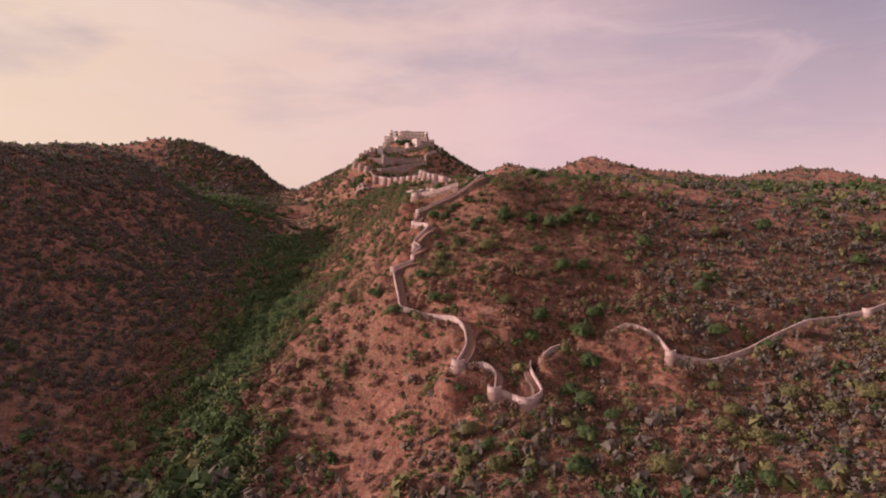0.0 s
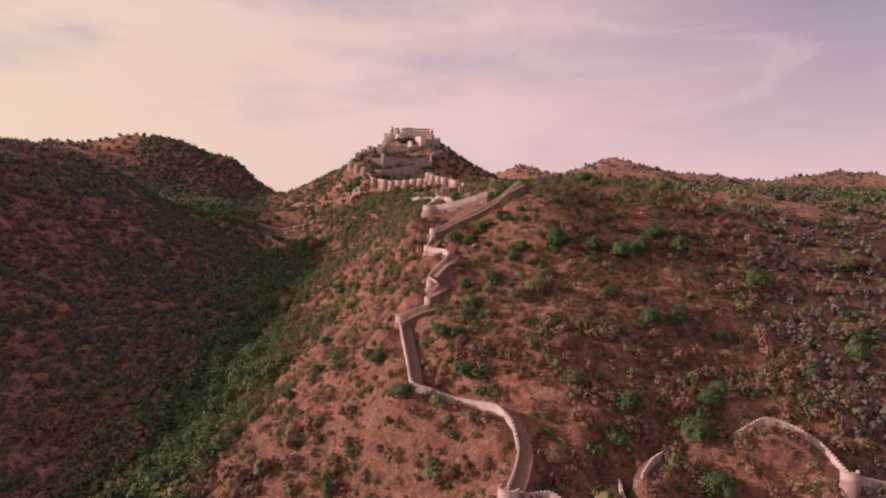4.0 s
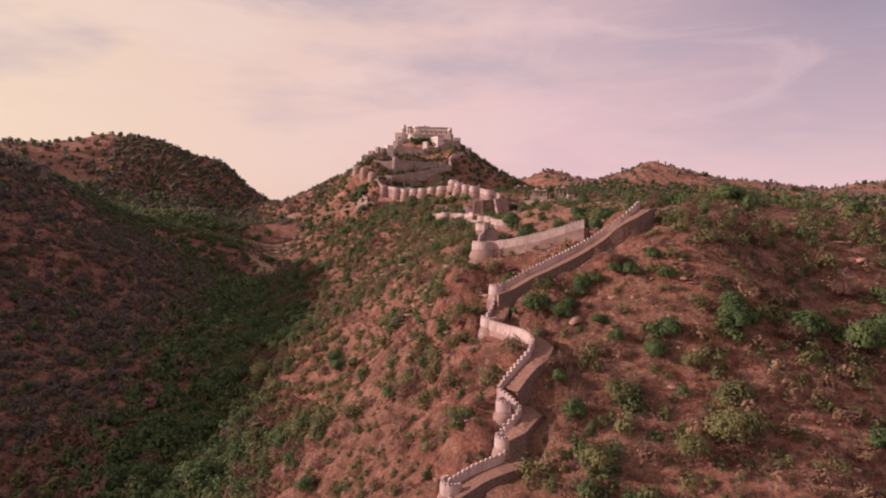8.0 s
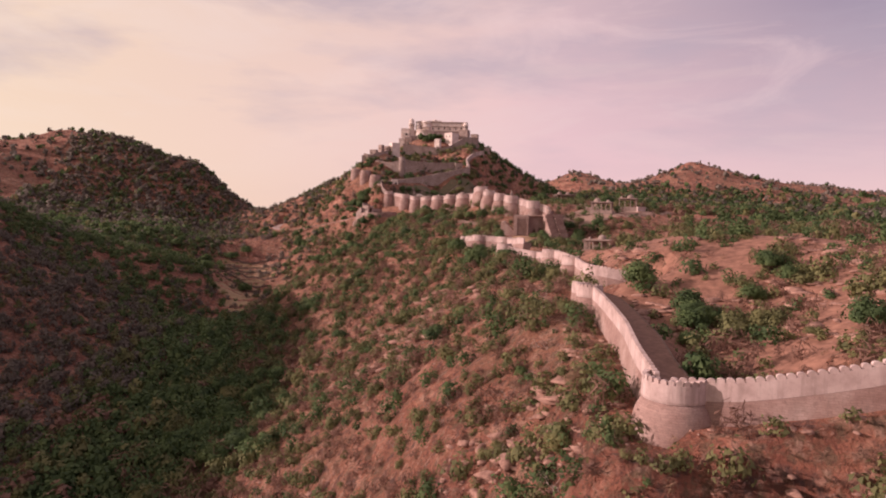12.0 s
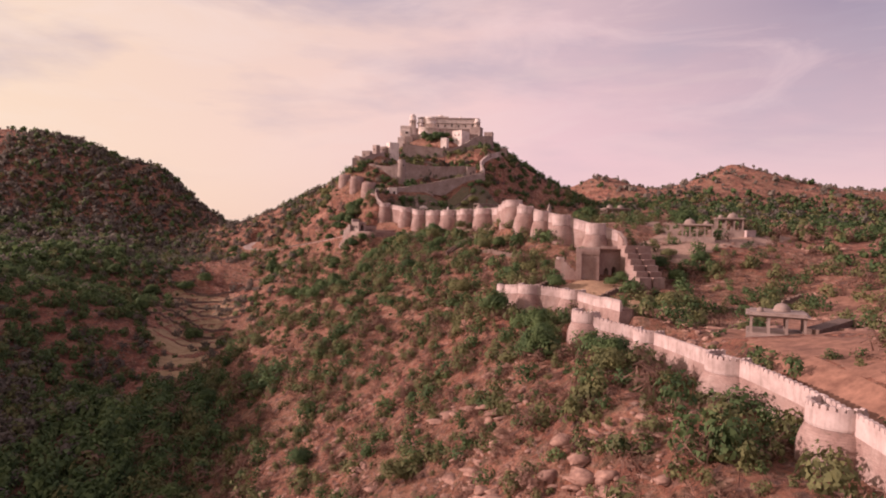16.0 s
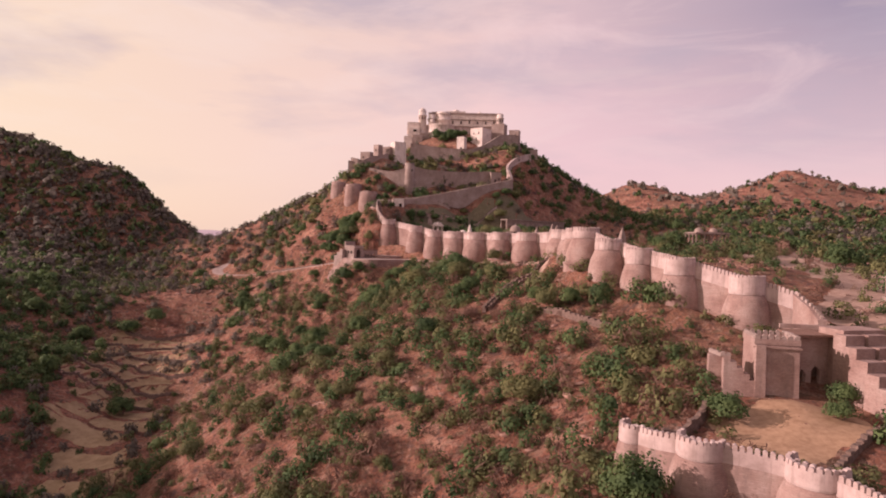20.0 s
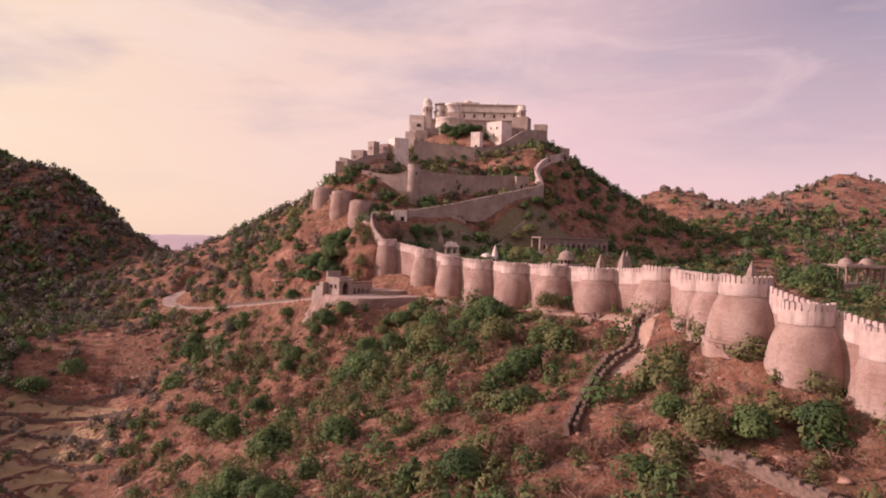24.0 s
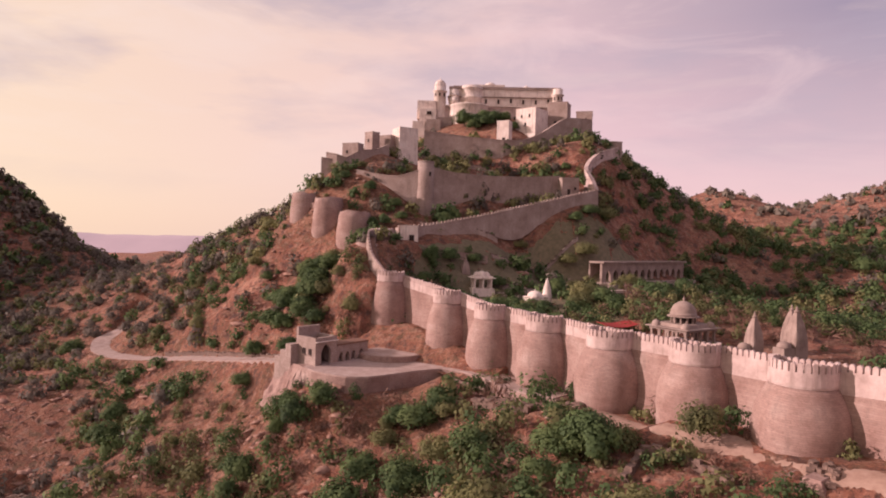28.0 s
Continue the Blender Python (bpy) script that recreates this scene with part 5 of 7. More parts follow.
# ramparts and houses of the hill, tier by tier
rampart([(-139.5, 880, 203.6), (-148, 886.5, 206.6), (-158, 893.5, 209.4), (-168, 901, 209.6)], 9.0, "ruined curtain wall between the old round bastions", wide=2.0, stone=STONE)
rampart([(-127.6, 869, 201.4), (-118.6, 877, 202.6), (-102.6, 887, 206.2), (-81, 899, 212), (-60.6, 911, 217.6)], 6.0, "long rampart rising across the hill below the keep", teeth=True)
rampart([(-60.4, 912, 218), (-61.5, 916, 222.5), (-63, 920, 226.5), (-60.5, 925, 230.5), (-55.5, 931, 234.4), (-47, 940, 237.6)], 3.2, "lit stair wall winding up the hill's shoulder", wide=1.3, stone=PLASTER, step=2.0)
rampart([(-121.5, 896.5, 223.2), (-112, 901, 221.6), (-98, 906, 221.2), (-84, 911, 221.8), (-73.6, 915.5, 222.8)], 12.0, "tall shaded retaining wall of the second tier", teeth=False)
rampart([(-146, 901, 222), (-139, 899, 220.5), (-131, 897, 219.6), (-123, 896, 222.0)], 6.5, "lit retaining wall beside the round tower")
rampart([(-126, 941, 243), (-117, 941.5, 242), (-105, 941.5, 240.6), (-93, 941.5, 239.8)], 13.0, "high blank retaining wall under the palace garden")
dry_wall([(-111, 929), (-104, 927.5), (-96, 928.5)], 1.5, "low pale garden wall between two tiers", 0.8, STONE_FORT)
rampart([(-93, 942, 240), (-86, 944, 240.4), (-78, 950, 244), (-66, 957, 252.2), (-54, 962, 253)], 10.5, "broken rampart below the eastern court")
rampart([(-158, 908, 228.6), (-154, 906.5, 227.8), (-151, 907, 226.6)], 6.0, "ruined outer bastion wall on the west shoulder", wide=3.0)
rampart([(-150, 906, 220), (-155, 903, 215), (-160, 901, 211.5)], 4.0, "dark broken wall stepping down the west shoulder", wide=1.4, stone=DRYSTONE)
dry_wall([(-122, 883), (-113, 884), (-104, 885.5), (-97, 887.5)], 1.3, "low garden wall beneath the long rampart", 0.7, STONE_FORT)
rampart([(-126.5, 868.2, 197.6), (-120.5, 868.6, 196.6), (-114.5, 870, 195.4), (-107, 871.4, 194.4), (-100.5, 873.5, 193.6)], 4.2, "low pink retaining wall of the garden terrace", wide=1.0, stone=STONE)
dry_wall([(-99, 876), (-90, 881), (-80, 887), (-70, 893)], 0.9, "thin terrace wall across the garden slope", 0.6, STONE_FORT)
dry_wall([(-96, 864), (-88, 868), (-80, 873), (-72, 879)], 0.8, "low garden wall between the shrines and the arcade", 0.6, STONE_FORT)

rampart([(-160, 906, 226.6), (-153, 906.5, 226.2), (-147, 910.5, 230.0), (-142, 914, 231.0), (-137.5, 918, 233.6)], 4.5, "broken wall of the ruined western houses", wide=1.0, step=1.3)
tower = thing("round_tower", (-121.6, 896.6, 204), "plain round corner tower of rubble", "tower")
part("drum", Shape().lathe(-121.6, 896.8, [(3.6, 200), (3.3, 208), (2.9, 216), (2.8, 224.2)], 26), STONE_FORT, tower, smooth=True)
part("coping", Shape().lathe(-121.6, 896.8, [(2.95, 224.2), (2.95, 224.7), (2.3, 224.7), (2.3, 223.6)], 26, caps=False), STONE_FORT, tower)
window(tower, -119.9, 894.4, 219.6, 30, 0.7, 1.3)

block("small_gate", -124.2, 870.6, 196.6, 5.2, 4.0, 5.0, 8, WHITE, "small whitewashed gate at the foot of the long rampart", "gate", [("front", 0.15, 0.02, 1.5, 2.6)])
block("house", -132.6, 928.5, 229.6, 8.0, 7.6, 11.4, -62, WHITE, "tall cubic house with one sunlit wall", "house", (), 0.3)
block("ruined_house", -144.4, 921.5, 233.0, 4.4, 3.6, 5.0, -40, STONE_FORT, "narrow ruined house on the west shoulder", "house", [("front", 0.0, 0.3, 0.9, 1.2)])
block("ruined_house", -150.0, 912.5, 227.6, 6.5, 4.0, 4.6, -18, STONE_FORT, "low roofless house with a pale patch of plaster", "house", [("front", -0.2, 0.3, 0.8, 1.0)])
block("ruined_house", -139.2, 926.0, 234.0, 5.6, 3.0, 3.6, -30, STONE_FORT, "small flat-roofed house behind a taller one", "house")
block("gate_tower", -92.4, 950.5, 238.2, 5.2, 4.4, 10.6, -22, WHITE, "small pale gate tower with a dark doorway", "tower", [("front", 0.1, 0.08, 1.4, 3.0), ("side", 0.0, 0.6, 0.7, 1.0)])
block("manor", -79.5, 965.5, 246.4, 10.0, 11.0, 10.4, -36, WHITE, "two-storey whitewashed manor with small dark windows", "house",
      [("side", -0.25, 0.66, 0.8, 1.3), ("side", 0.0, 0.66, 0.8, 1.3), ("side", 0.25, 0.66, 0.8, 1.3), ("side", -0.05, 0.36, 0.9, 1.4), ("side", 0.3, 0.3, 0.9, 1.4), ("front", -0.2, 0.66, 0.8, 1.3), ("front", 0.2, 0.66, 0.8, 1.3), ("front", 0.0, 0.3, 0.9, 1.4)], 0.6, crenel=True)
block("store_house", -66.5, 972, 250.0, 9.0, 8.0, 11.5, -20, STONE_FORT, "dark square storehouse behind the manor", "house", [("front", -0.1, 0.15, 1.2, 1.6), ("front", 0.25, 0.15, 1.2, 1.6)])
block("ruined_hall", -56.0, 966, 250.6, 7.0, 6.0, 5.2, -12, STONE_FORT, "ruined hall with broken gables on the east edge", "ruin", [("front", -0.25, 0.3, 0.9, 1.6), ("front", 0.1, 0.3, 0.9, 1.6)], 1.2)
block("watch_house", -43.5, 960, 236.0, 5.0, 4.5, 6.5, 10, STONE_FORT, "dark square lookout at the end of the stair wall", "house")
block("guard_house", -70.5, 913.5, 214.8, 6.4, 4.6, 6.6, 14, STONE_FORT, "flat-roofed guard house below the stair wall", "house", [("front", -0.1, 0.1, 1.1, 2.2), ("front", 0.28, 0.4, 0.8, 1.0)])


def palace():
    b = thing("palace", (-94, 990, 254), "long storeyed palace crowning the hill, with domed towers", "palace")
    part("lower_storey", Shape().box(-92, 992, 250, 58, 17, 12.6, 0, 0.5), PLASTER, b)
    part("bowed_bastion", Shape().lathe(-108, 985.5, [(10.6, 248), (10.0, 256), (9.4, 262.0), (9.8, 262.2), (9.8, 262.8), (9.0, 262.8)], 36), WHITE, b, "bowed lower bastion", True)
    part("bowed_bay", Shape().lathe(-107, 987.5, [(5.6, 262.8), (5.5, 266.6), (6.0, 266.8), (6.0, 267.1), (5.4, 267.2), (5.3, 271.2), (5.8, 271.4), (5.8, 271.8), (5.2, 271.8), (5.2, 272.8), (4.7, 272.8)], 30), WHITE, b, "bowed two-storey bay", True)
    part("string_course", Shape().box(-92, 992, 262.6, 58.6, 17.6, 0.5), WHITE, b, "pale string course")
    part("upper_storey", Shape().box(-91, 992.5, 263.1, 54, 14, 8.2, 0, 0.2), WHITE, b, "plastered upper storey")
    part("cornice", Shape().box(-91, 992.5, 267.4, 55.4, 15.4, 0.3), TEMPLE, b, "projecting cornice")
    part("roof_parapet", Shape().box(-91, 985.6, 271.3, 54, 0.5, 1.3).box(-91, 999.2, 271.3, 54, 0.5, 1.3).box(-117.6, 992.5, 271.3, 0.5, 13.2, 1.3).box(-64.4, 992.5, 271.3, 0.5, 13.2, 1.3), STONE_FORT, b)
    for x, r, z0, z1, y in ((-122.3, 2.9, 250, 272.6, 985.0), (-115.4, 2.2, 262.7, 270.6, 984.6), (-65.6, 2.5, 252, 271.8, 985.4)):
        t = part("tower", Shape().lathe(x, y, [(r * 1.08, z0), (r, z0 + 6), (r, z1 - 3.2), (r * 1.2, z1 - 3.0), (r * 1.2, z1 - 2.7), (r * 0.95, z1 - 2.6), (r * 0.95, z1)], 24), WHITE, b, "round plastered tower", True)
        if x < -120:
            part("dome", Shape().lathe(x, y, dome_rows(r * 0.95, z1 - 0.2, 0.95), 20), WHITE, b, "white dome", True)
        for a in (225, 270, 315):
            window(b, x + r * 1.0 * math.cos(radians(a)), y + r * 1.0 * math.sin(radians(a)), z1 - 5.4, a + 90, 0.7, 1.4)
    part("dome", Shape().lathe(-80.5, 989, dome_rows(2.2, 271.6, 0.95), 20), WHITE, b, "white dome", True)
    part("roof_pavilion", Shape().box(-98, 990, 271.4, 14, 6, 2.6).lathe(-98, 990, dome_rows(2.8, 273.9, 0.5), 20), WHITE, b, "pale roof pavilion")
    part("roof_pavilion", Shape().box(-112, 991, 271.4, 8, 6, 2.2), STONE_FORT, b)
    for i, x in enumerate((-105, -100, -94, -88, -82, -76, -70)):
        window(b, x, 985.4, 264.6 if i % 3 else 265.0, 0, 0.9, 1.9)
    for i, x in enumerate((-86, -80, -74, -68)):
        window(b, x, 983.2, 256.4, 0, 0.9, 1.5)
    # stepped terraces at the west end
    for x, y, z, sx, sy, sz in ((-127.5, 981, 246, 8, 8, 13.8), (-131.5, 979, 244, 6, 7, 9.6), (-124.5, 976.5, 246, 7, 4, 8.4), (-128.5, 986, 256, 9, 9, 8.6), (-119.5, 979.5, 248, 7, 4, 8.0)):
        part("terrace_room", Shape().box(x, y, z, sx, sy, sz, 0, 0.12), WHITE if sz > 8.5 else STONE_FORT, b)
    window(b, -126.8, 976.9, 257.0, 0, 2.2, 1.5)
    return b


palace()

# shrines and temples behind the great wall
temple = thing("domed_temple", (-65, 805, 179), "sandstone temple with a great ribbed dome and open porches", "temple")
part("plinth", Shape().box(-65, 805, 176, 10.6, 9.6, 4.4, 35), TEMPLE, temple, "stone plinth")
c, s = math.cos(radians(35)), math.sin(radians(35))
for i in range(5):
    for j in range(5):
        if 0 < i < 4 and 0 < j < 4:
            continue
        u, v = (i / 4 - 0.5) * 8.4, (j / 4 - 0.5) * 7.4
        piece("pillar", PILLAR, (-65 + u * c - v * s, 805 + u * s + v * c, 180.4), radians(35), temple, (0.42, 0.42, 2.2))
part("beam", Shape().box(-65, 805, 182.6, 9.2, 8.2, 0.45, 35), TEMPLE, temple)
part("eaves", Shape().box(-65, 805, 183.05, 10.4, 9.4, 0.16, 35, 0.15), TEMPLE, temple, "projecting stone eaves")
part("stepped_roof", Shape().box(-65, 805, 183.21, 7.4, 6.8, 0.6, 35, 0.2), TEMPLE, temple)
for k in range(12):
    a = radians(k * 30)
    piece("pillar", PILLAR, (-65 + 2.2 * math.cos(a), 805 + 2.2 * math.sin(a), 183.8), a, temple, (0.26, 0.26, 1.2))
# added dark solid in place of the shade between the drum's pillars
part("drum", Shape().lathe(-65, 805, [(1.7, 183.7), (1.7, 185.0)], 20), DARK, temple, "dark core of the drum, shade put into its colour")
part("drum_eaves", Shape().lathe(-65, 805, [(2.3, 185.0), (2.95, 185.0), (2.9, 185.16), (2.4, 185.24)], 24), TEMPLE, temple, "round stone eaves")
part("dome", Shape().lathe(-65, 805, dome_rows(2.35, 185.2, 0.95, 0.35), 28), TEMPLE, temple, "round pinkish dome", True)
for u, v in ((-3.7, -3.2), (3.7, -3.2), (-3.7, 3.2), (3.7, 3.2)):
    part("corner_dome", Shape().lathe(-65 + u * c - v * s, 805 + u * s + v * c, dome_rows(0.8, 183.2, 0.9), 14), TEMPLE, temple, smooth=True)
awning = thing("awning", (-74.5, 811, 179.4), "red cloth awning beside a domed temple", "awning")
part("cloth", Shape().loft([[(-78.6 + 7.4 * u, 808.0 + 4.4 * u, 182.3 - 0.5 * math.sin(math.pi * u)), (-80.0 + 7.4 * u, 811.2 + 4.4 * u, 182.7 - 0.4 * math.sin(math.pi * u)), (-80.0 + 7.4 * u, 811.2 + 4.4 * u, 182.62 - 0.4 * math.sin(math.pi * u)), (-78.6 + 7.4 * u, 808.0 + 4.4 * u, 182.22 - 0.5 * math.sin(math.pi * u))] for u in [k / 8 for k in range(9)]]), CLOTH, awning, "sagging red cloth")
for x, y, h in ((-78.5, 808.1, 182.25), (-71.3, 812.3, 182.25), (-79.9, 811.1, 182.6), (-72.7, 815.5, 182.6)):
    part("pole", Shape().lathe(x, y, [(0.07, gz(x, y) - 0.3), (0.06, h)], 8), BARK, awning)
spire_temple(-56.8, 794, 179.0, 1.1, 7.6, "small carved temple with a slender spire")
spire_temple(-50.6, 792.5, 179.2, 1.3, 8.8, "carved temple with a tall ribbed spire")
spire_temple(-47.8, 799.5, 179.0, 1.2, 8.6, "carved temple standing close beside its twin", False)
spire_temple(-30.5, 757, 178.6, 1.1, 8.0, "lone small spire behind the battlements", False)
pavilion(-102.2, 861.5, 184.0, 12, 5.4, 4.6, 4.2, 3, 3, [(-1.4, 0, 1.0), (1.4, 0, 1.0), (0, 0, 1.3)], "small whitewashed shrine with three domes", "shrine", group="white shrines", mat=WHITE)
spire_temple(-107, 867.5, 185.4, 1.3, 7.4, "narrow weathered spire beside a white shrine", False)
white_temple = thing("white_shrine", (-86.5, 849, 181.6), "low whitewashed shrine with a conical spire", "shrine", "white shrines")
part("hall", Shape().box(-88, 848.5, 180, 6.0, 4.4, 4.0, 30, 0.2), WHITE, white_temple)
part("hall_dome", Shape().lathe(-88.4, 848.2, dome_rows(2.0, 184.0, 0.6), 18), WHITE, white_temple, smooth=True)
part("spire", Shape().lathe(-85, 850.5, [(1.3, 181), (1.25, 184.4), (0.9, 186.4), (0.4, 188.0), (0.06, 188.8)], 14), WHITE, white_temple, "white conical spire", True)
pavilion(-66.3, 852.5, 182.6, 15, 5.6, 4.0, 3.4, 3, 2, [], "small flat-roofed stone kiosk among trees", "kiosk")
arcade = thing("arcade", (-46, 897, 187), "long flat-roofed arcade with pointed arches", "arcade")
part("front", arch_panel(Shape(), (-64.5, 879.5), (-27.5, 914.5), 186.0, 192.2, 0.8, [(3.5 + i * 4.0, 2.6, 4.0) for i in range(12)]), TEMPLE, arcade, "row of pointed arches")
part("back_wall", arch_panel(Shape(), (-67.5, 883.0), (-30.5, 918.0), 186.0, 191.8, 0.6), TEMPLE, arcade)
part("roof", Shape().loft([[(-64.2, 878.6, 192.2), (-67.9, 883.0, 192.2), (-67.9, 883.0, 192.7), (-64.2, 878.6, 192.7)], [(-26.6, 914.0, 192.2), (-30.3, 918.6, 192.2), (-30.3, 918.6, 192.7), (-26.6, 914.0, 192.7)]]), TEMPLE, arcade)
part("terrace", Shape().loft([[(-61.5, 876.0, 184.0), (-68.0, 883.5, 184.0), (-68.0, 883.5, 186.2), (-61.5, 876.0, 186.2)], [(-24.0, 911.5, 184.0), (-30.5, 919.0, 184.0), (-30.5, 919.0, 186.2), (-24.0, 911.5, 186.2)]]), STONE_FORT, arcade)

# pavilions on the plateau
pavilion(8.5, 782, 181.0, 8, 13.5, 9.0, 5.6, 5, 4, [(-3.4, 0, 1.7), (2.6, 0, 1.7)], "open pillared pavilion with a flat roof and low domes")
block("low_house", 20.5, 780, 180.0, 5.5, 4.0, 2.6, 6, STONE, "low stone hut beside a pavilion", "hut", [("front", 0.0, 0.2, 0.9, 1.6)])
pavilion(12.4, 672.5, 170.8, -20, 10.5, 7.5, 5.4, 5, 4, [(-2.6, 0, 1.9), (3.0, 0.6, 1.0)], "weathered pillared tomb with a low dome")
pavilion(29.5, 687.0, 172.0, -14, 9.5, 8.0, 7.2, 4, 4, [(1.4, 0, 1.9), (-3.2, -2.4, 0.9)], "pillared tomb with a round dome on a high plinth", plinth=2.4)
rampart([(33, 680, 174.4), (38, 684, 174.6), (41, 690, 174.6)], 2.6, "low pale precinct wall beside a tomb", wide=0.8, stone=PLASTER)
pavilion(-10.2, 567.4, 152.3, -24, 9.6, 8.6, 4.7, 4, 4, [(0.8, 0.4, 1.5), (-3.0, -2.4, 0.6)], "ruined pillared hall with a low dome and fallen wing")
rampart([(-6.4, 562.4, 154.4), (1.0, 569.2, 154.6), (8.0, 576.0, 154.8)], 2.2, "dark ruined wing wall of a pillared hall", wide=2.6, stone=DRYSTONE)

# low dry-stone walls
dry_wall([(-59.6, 627), (-56.5, 628.6), (-52, 628.6), (-48.4, 631.5), (-46.2, 635.2)], 1.7, "dark dry-stone wall joining a turret to the gatehouse")
dry_wall([(-38, 615.5), (-33, 620.5), (-28, 624.5), (-23.5, 628)], 0.9, "dark dry-stone wall across a grassy yard")
dry_wall([(-80, 706), (-77.5, 712), (-74.8, 717.5), (-72.6, 722), (-69.2, 727.6), (-64.4, 731.6), (-62.2, 737), (-60.6, 742.5), (-57.6, 746.5)], 1.6, "winding dry-stone wall along a sandy path")
dry_wall([(-78.6, 706.4), (-76.2, 712.2), (-73.4, 717.6), (-71.0, 721.8), (-67.6, 726.8), (-63.0, 730.6)], 1.0, "second dry-stone wall edging a sandy path", 0.7)
dry_wall([(-52, 676), (-57, 683), (-61, 690), (-66, 696)], 1.2, "broken dry-stone wall below the great bastions", 1.2)
dry_wall([(-86, 763), (-82, 768), (-78, 765), (-74.5, 760)], 0.8, "low curved kerb of stones under the great wall", 1.0)
dry_wall([(-104, 796), (-99, 792), (-95, 788)], 0.9, "low rubble platform edge under the great wall", 1.6)
dry_wall([(0, 598), (8, 606), (18, 612)], 0.9, "tumbled field wall on the plateau")
dry_wall([(-18, 597), (-8, 603), (2, 607)], 0.8, "tumbled field wall by the pillared hall")
for y, x0, x1 in ((764, -262, -205), (778, -266, -204), (790, -262, -200), (802, -260, -204), (814, -262, -206), (826, -258, -206)):
    dry_wall([(x0 + (x1 - x0) * k / 6, y + 3.5 * math.sin(k * 1.1 + y) + abs(k - 3) * 0.8) for k in range(7)], 0.9, "dry-stone edge of a valley field terrace", 0.9)

postern = thing("postern_door", (-52.4, 736, 178.6), "small dark postern door in the great wall", "door")
part("frame", Shape().box(-52.35, 736, 177.6, 0.8, 1.5, 3.9, 0), STONE, postern)
# the wall has no hole here; the doorway's shade is painted on a panel
part("opening", Shape().box(-52.74, 736, 178.4, 0.16, 0.95, 2.5, 0), DARK, postern, "dark panel, shade of the doorway painted on")
PATH_LINE = rounded([(-69.5, 719, 0), (-65, 726, 0), (-59.5, 737, 0), (-60, 750, 0), (-71, 765, 0), (-81, 778, 0), (-90, 792, 0)], 2.0)
d, n = frames_along(PATH_LINE)
bank = [(p[0] + m[0] * 1.7, p[1] + m[1] * 1.7) for p, m in zip(PATH_LINE[::3], n[::3])] + [(p[0] - m[0] * 1.7, p[1] - m[1] * 1.7) for p, m in zip(PATH_LINE[::-3], n[::-3])]
drape("path", bank, DUST, "sandy footpath along the foot of the great wall", "path", step=0.8)

def earth_bank():
    """A bank of red earth and rubble heaped against the foot of the court wall."""
    rng = random.Random(31)
    line = rounded([(-134, 841, 176.6), (-128.5, 839, 178.0), (-121, 834.5, 177.6), (-113, 826.5, 175.8), (-105, 818.5, 174.0), (-99, 812, 172.6)], 1.5)
    d, n = frames_along(line)
    rows = []
    for (x, y, z), (nx, ny) in zip(line, n):
        side = -1.0 if nx * 0.7 + ny * 0.7 > 0 else 1.0
        rows.append([(x + nx * side * o + rng.uniform(-0.25, 0.25), y + ny * side * o + rng.uniform(-0.25, 0.25), max(170.4, z - fall) + rng.uniform(-0.2, 0.2)) for o, fall in ((-4.5, 0.2), (-1.0, 0.4), (1.5, 1.3), (3.6, 2.9), (5.4, 4.4), (7.5, 6.4))] + [(x, y, 169.0)])
    ob = new("earth_bank", Shape().loft(rows).mesh("earth_bank", SOIL))
    return tagged(ob, "bank of red earth heaped against the court wall", "bank", kind="structure")


earth_bank()

# dry grass: the yard of the gatehouse, the clearing beside the hooked wall, the valley fields
drape("yard_grass", [(-47, 633), (-40, 637), (-31, 637.5), (-24, 636), (-22, 629), (-29, 625), (-38, 620), (-46, 622)], DRY_GRASS, "golden dry grass in the yard of a gatehouse", "grass")
drape("clearing", [(-36, 607), (-27, 617), (-14, 622), (-6, 616), (-12, 604), (-24, 596), (-36, 595)], DRY_GRASS, "trampled dry grass beside the hooked wall", "grass")
for x0, x1, y0, y1 in ((-258, -208, 766, 776), (-262, -206, 780, 789), (-258, -204, 793, 801), (-256, -208, 804, 812), (-256, -210, 816, 824), (-228, -198, 728, 736), (-226, -192, 741, 749), (-232, -194, 753, 761), (-208, -178, 700, 708), (-214, -186, 714, 722)):
    drape("field", [(x0, y0), ((x0 + x1) / 2, y0 - 2), (x1, y0 - 1), (x1 - 2, y1 + 2), ((x0 + x1) / 2, y1 + 1), (x0 + 3, y1 + 2)], STUBBLE, "narrow terraced field of dry grass in the valley", "field", step=1.6)
drape("sandy_clearing", [(-28, 420), (-8, 418), (14, 424), (32, 432), (44, 448), (40, 470), (28, 490), (18, 515), (10, 540), (-4, 556), (-20, 560), (-25, 530), (-23, 500), (-26, 470), (-28, 445)], SAND, "bare orange sand with low ledges behind the wall", "ground", step=1.5)
drape("dusty_track", [(-14, 664), (4, 690), (10, 720), (2, 752), (-8, 776), (20, 790), (52, 786), (36, 760), (30, 730), (48, 712), (56, 694), (40, 672), (20, 662), (2, 654)], DUST, "pale sandy track between the tombs and the great wall", "ground", step=1.6)
drape("sandy_slope", [(-24, 566), (-8, 584), (8, 600), (28, 612), (44, 604), (30, 586), (14, 568), (2, 556)], SAND, "bare sandy ground around a ruined hall", "ground", step=1.5)
drape("garden", [(-121, 853), (-112, 847), (-100, 838), (-86, 826), (-74, 824), (-60, 838), (-46, 862), (-34, 884), (-40, 900), (-58, 906), (-78, 896), (-98, 885), (-112, 876), (-122, 866)], GARDEN, "grey-green terraced garden behind the court wall", "garden", step=1.4)
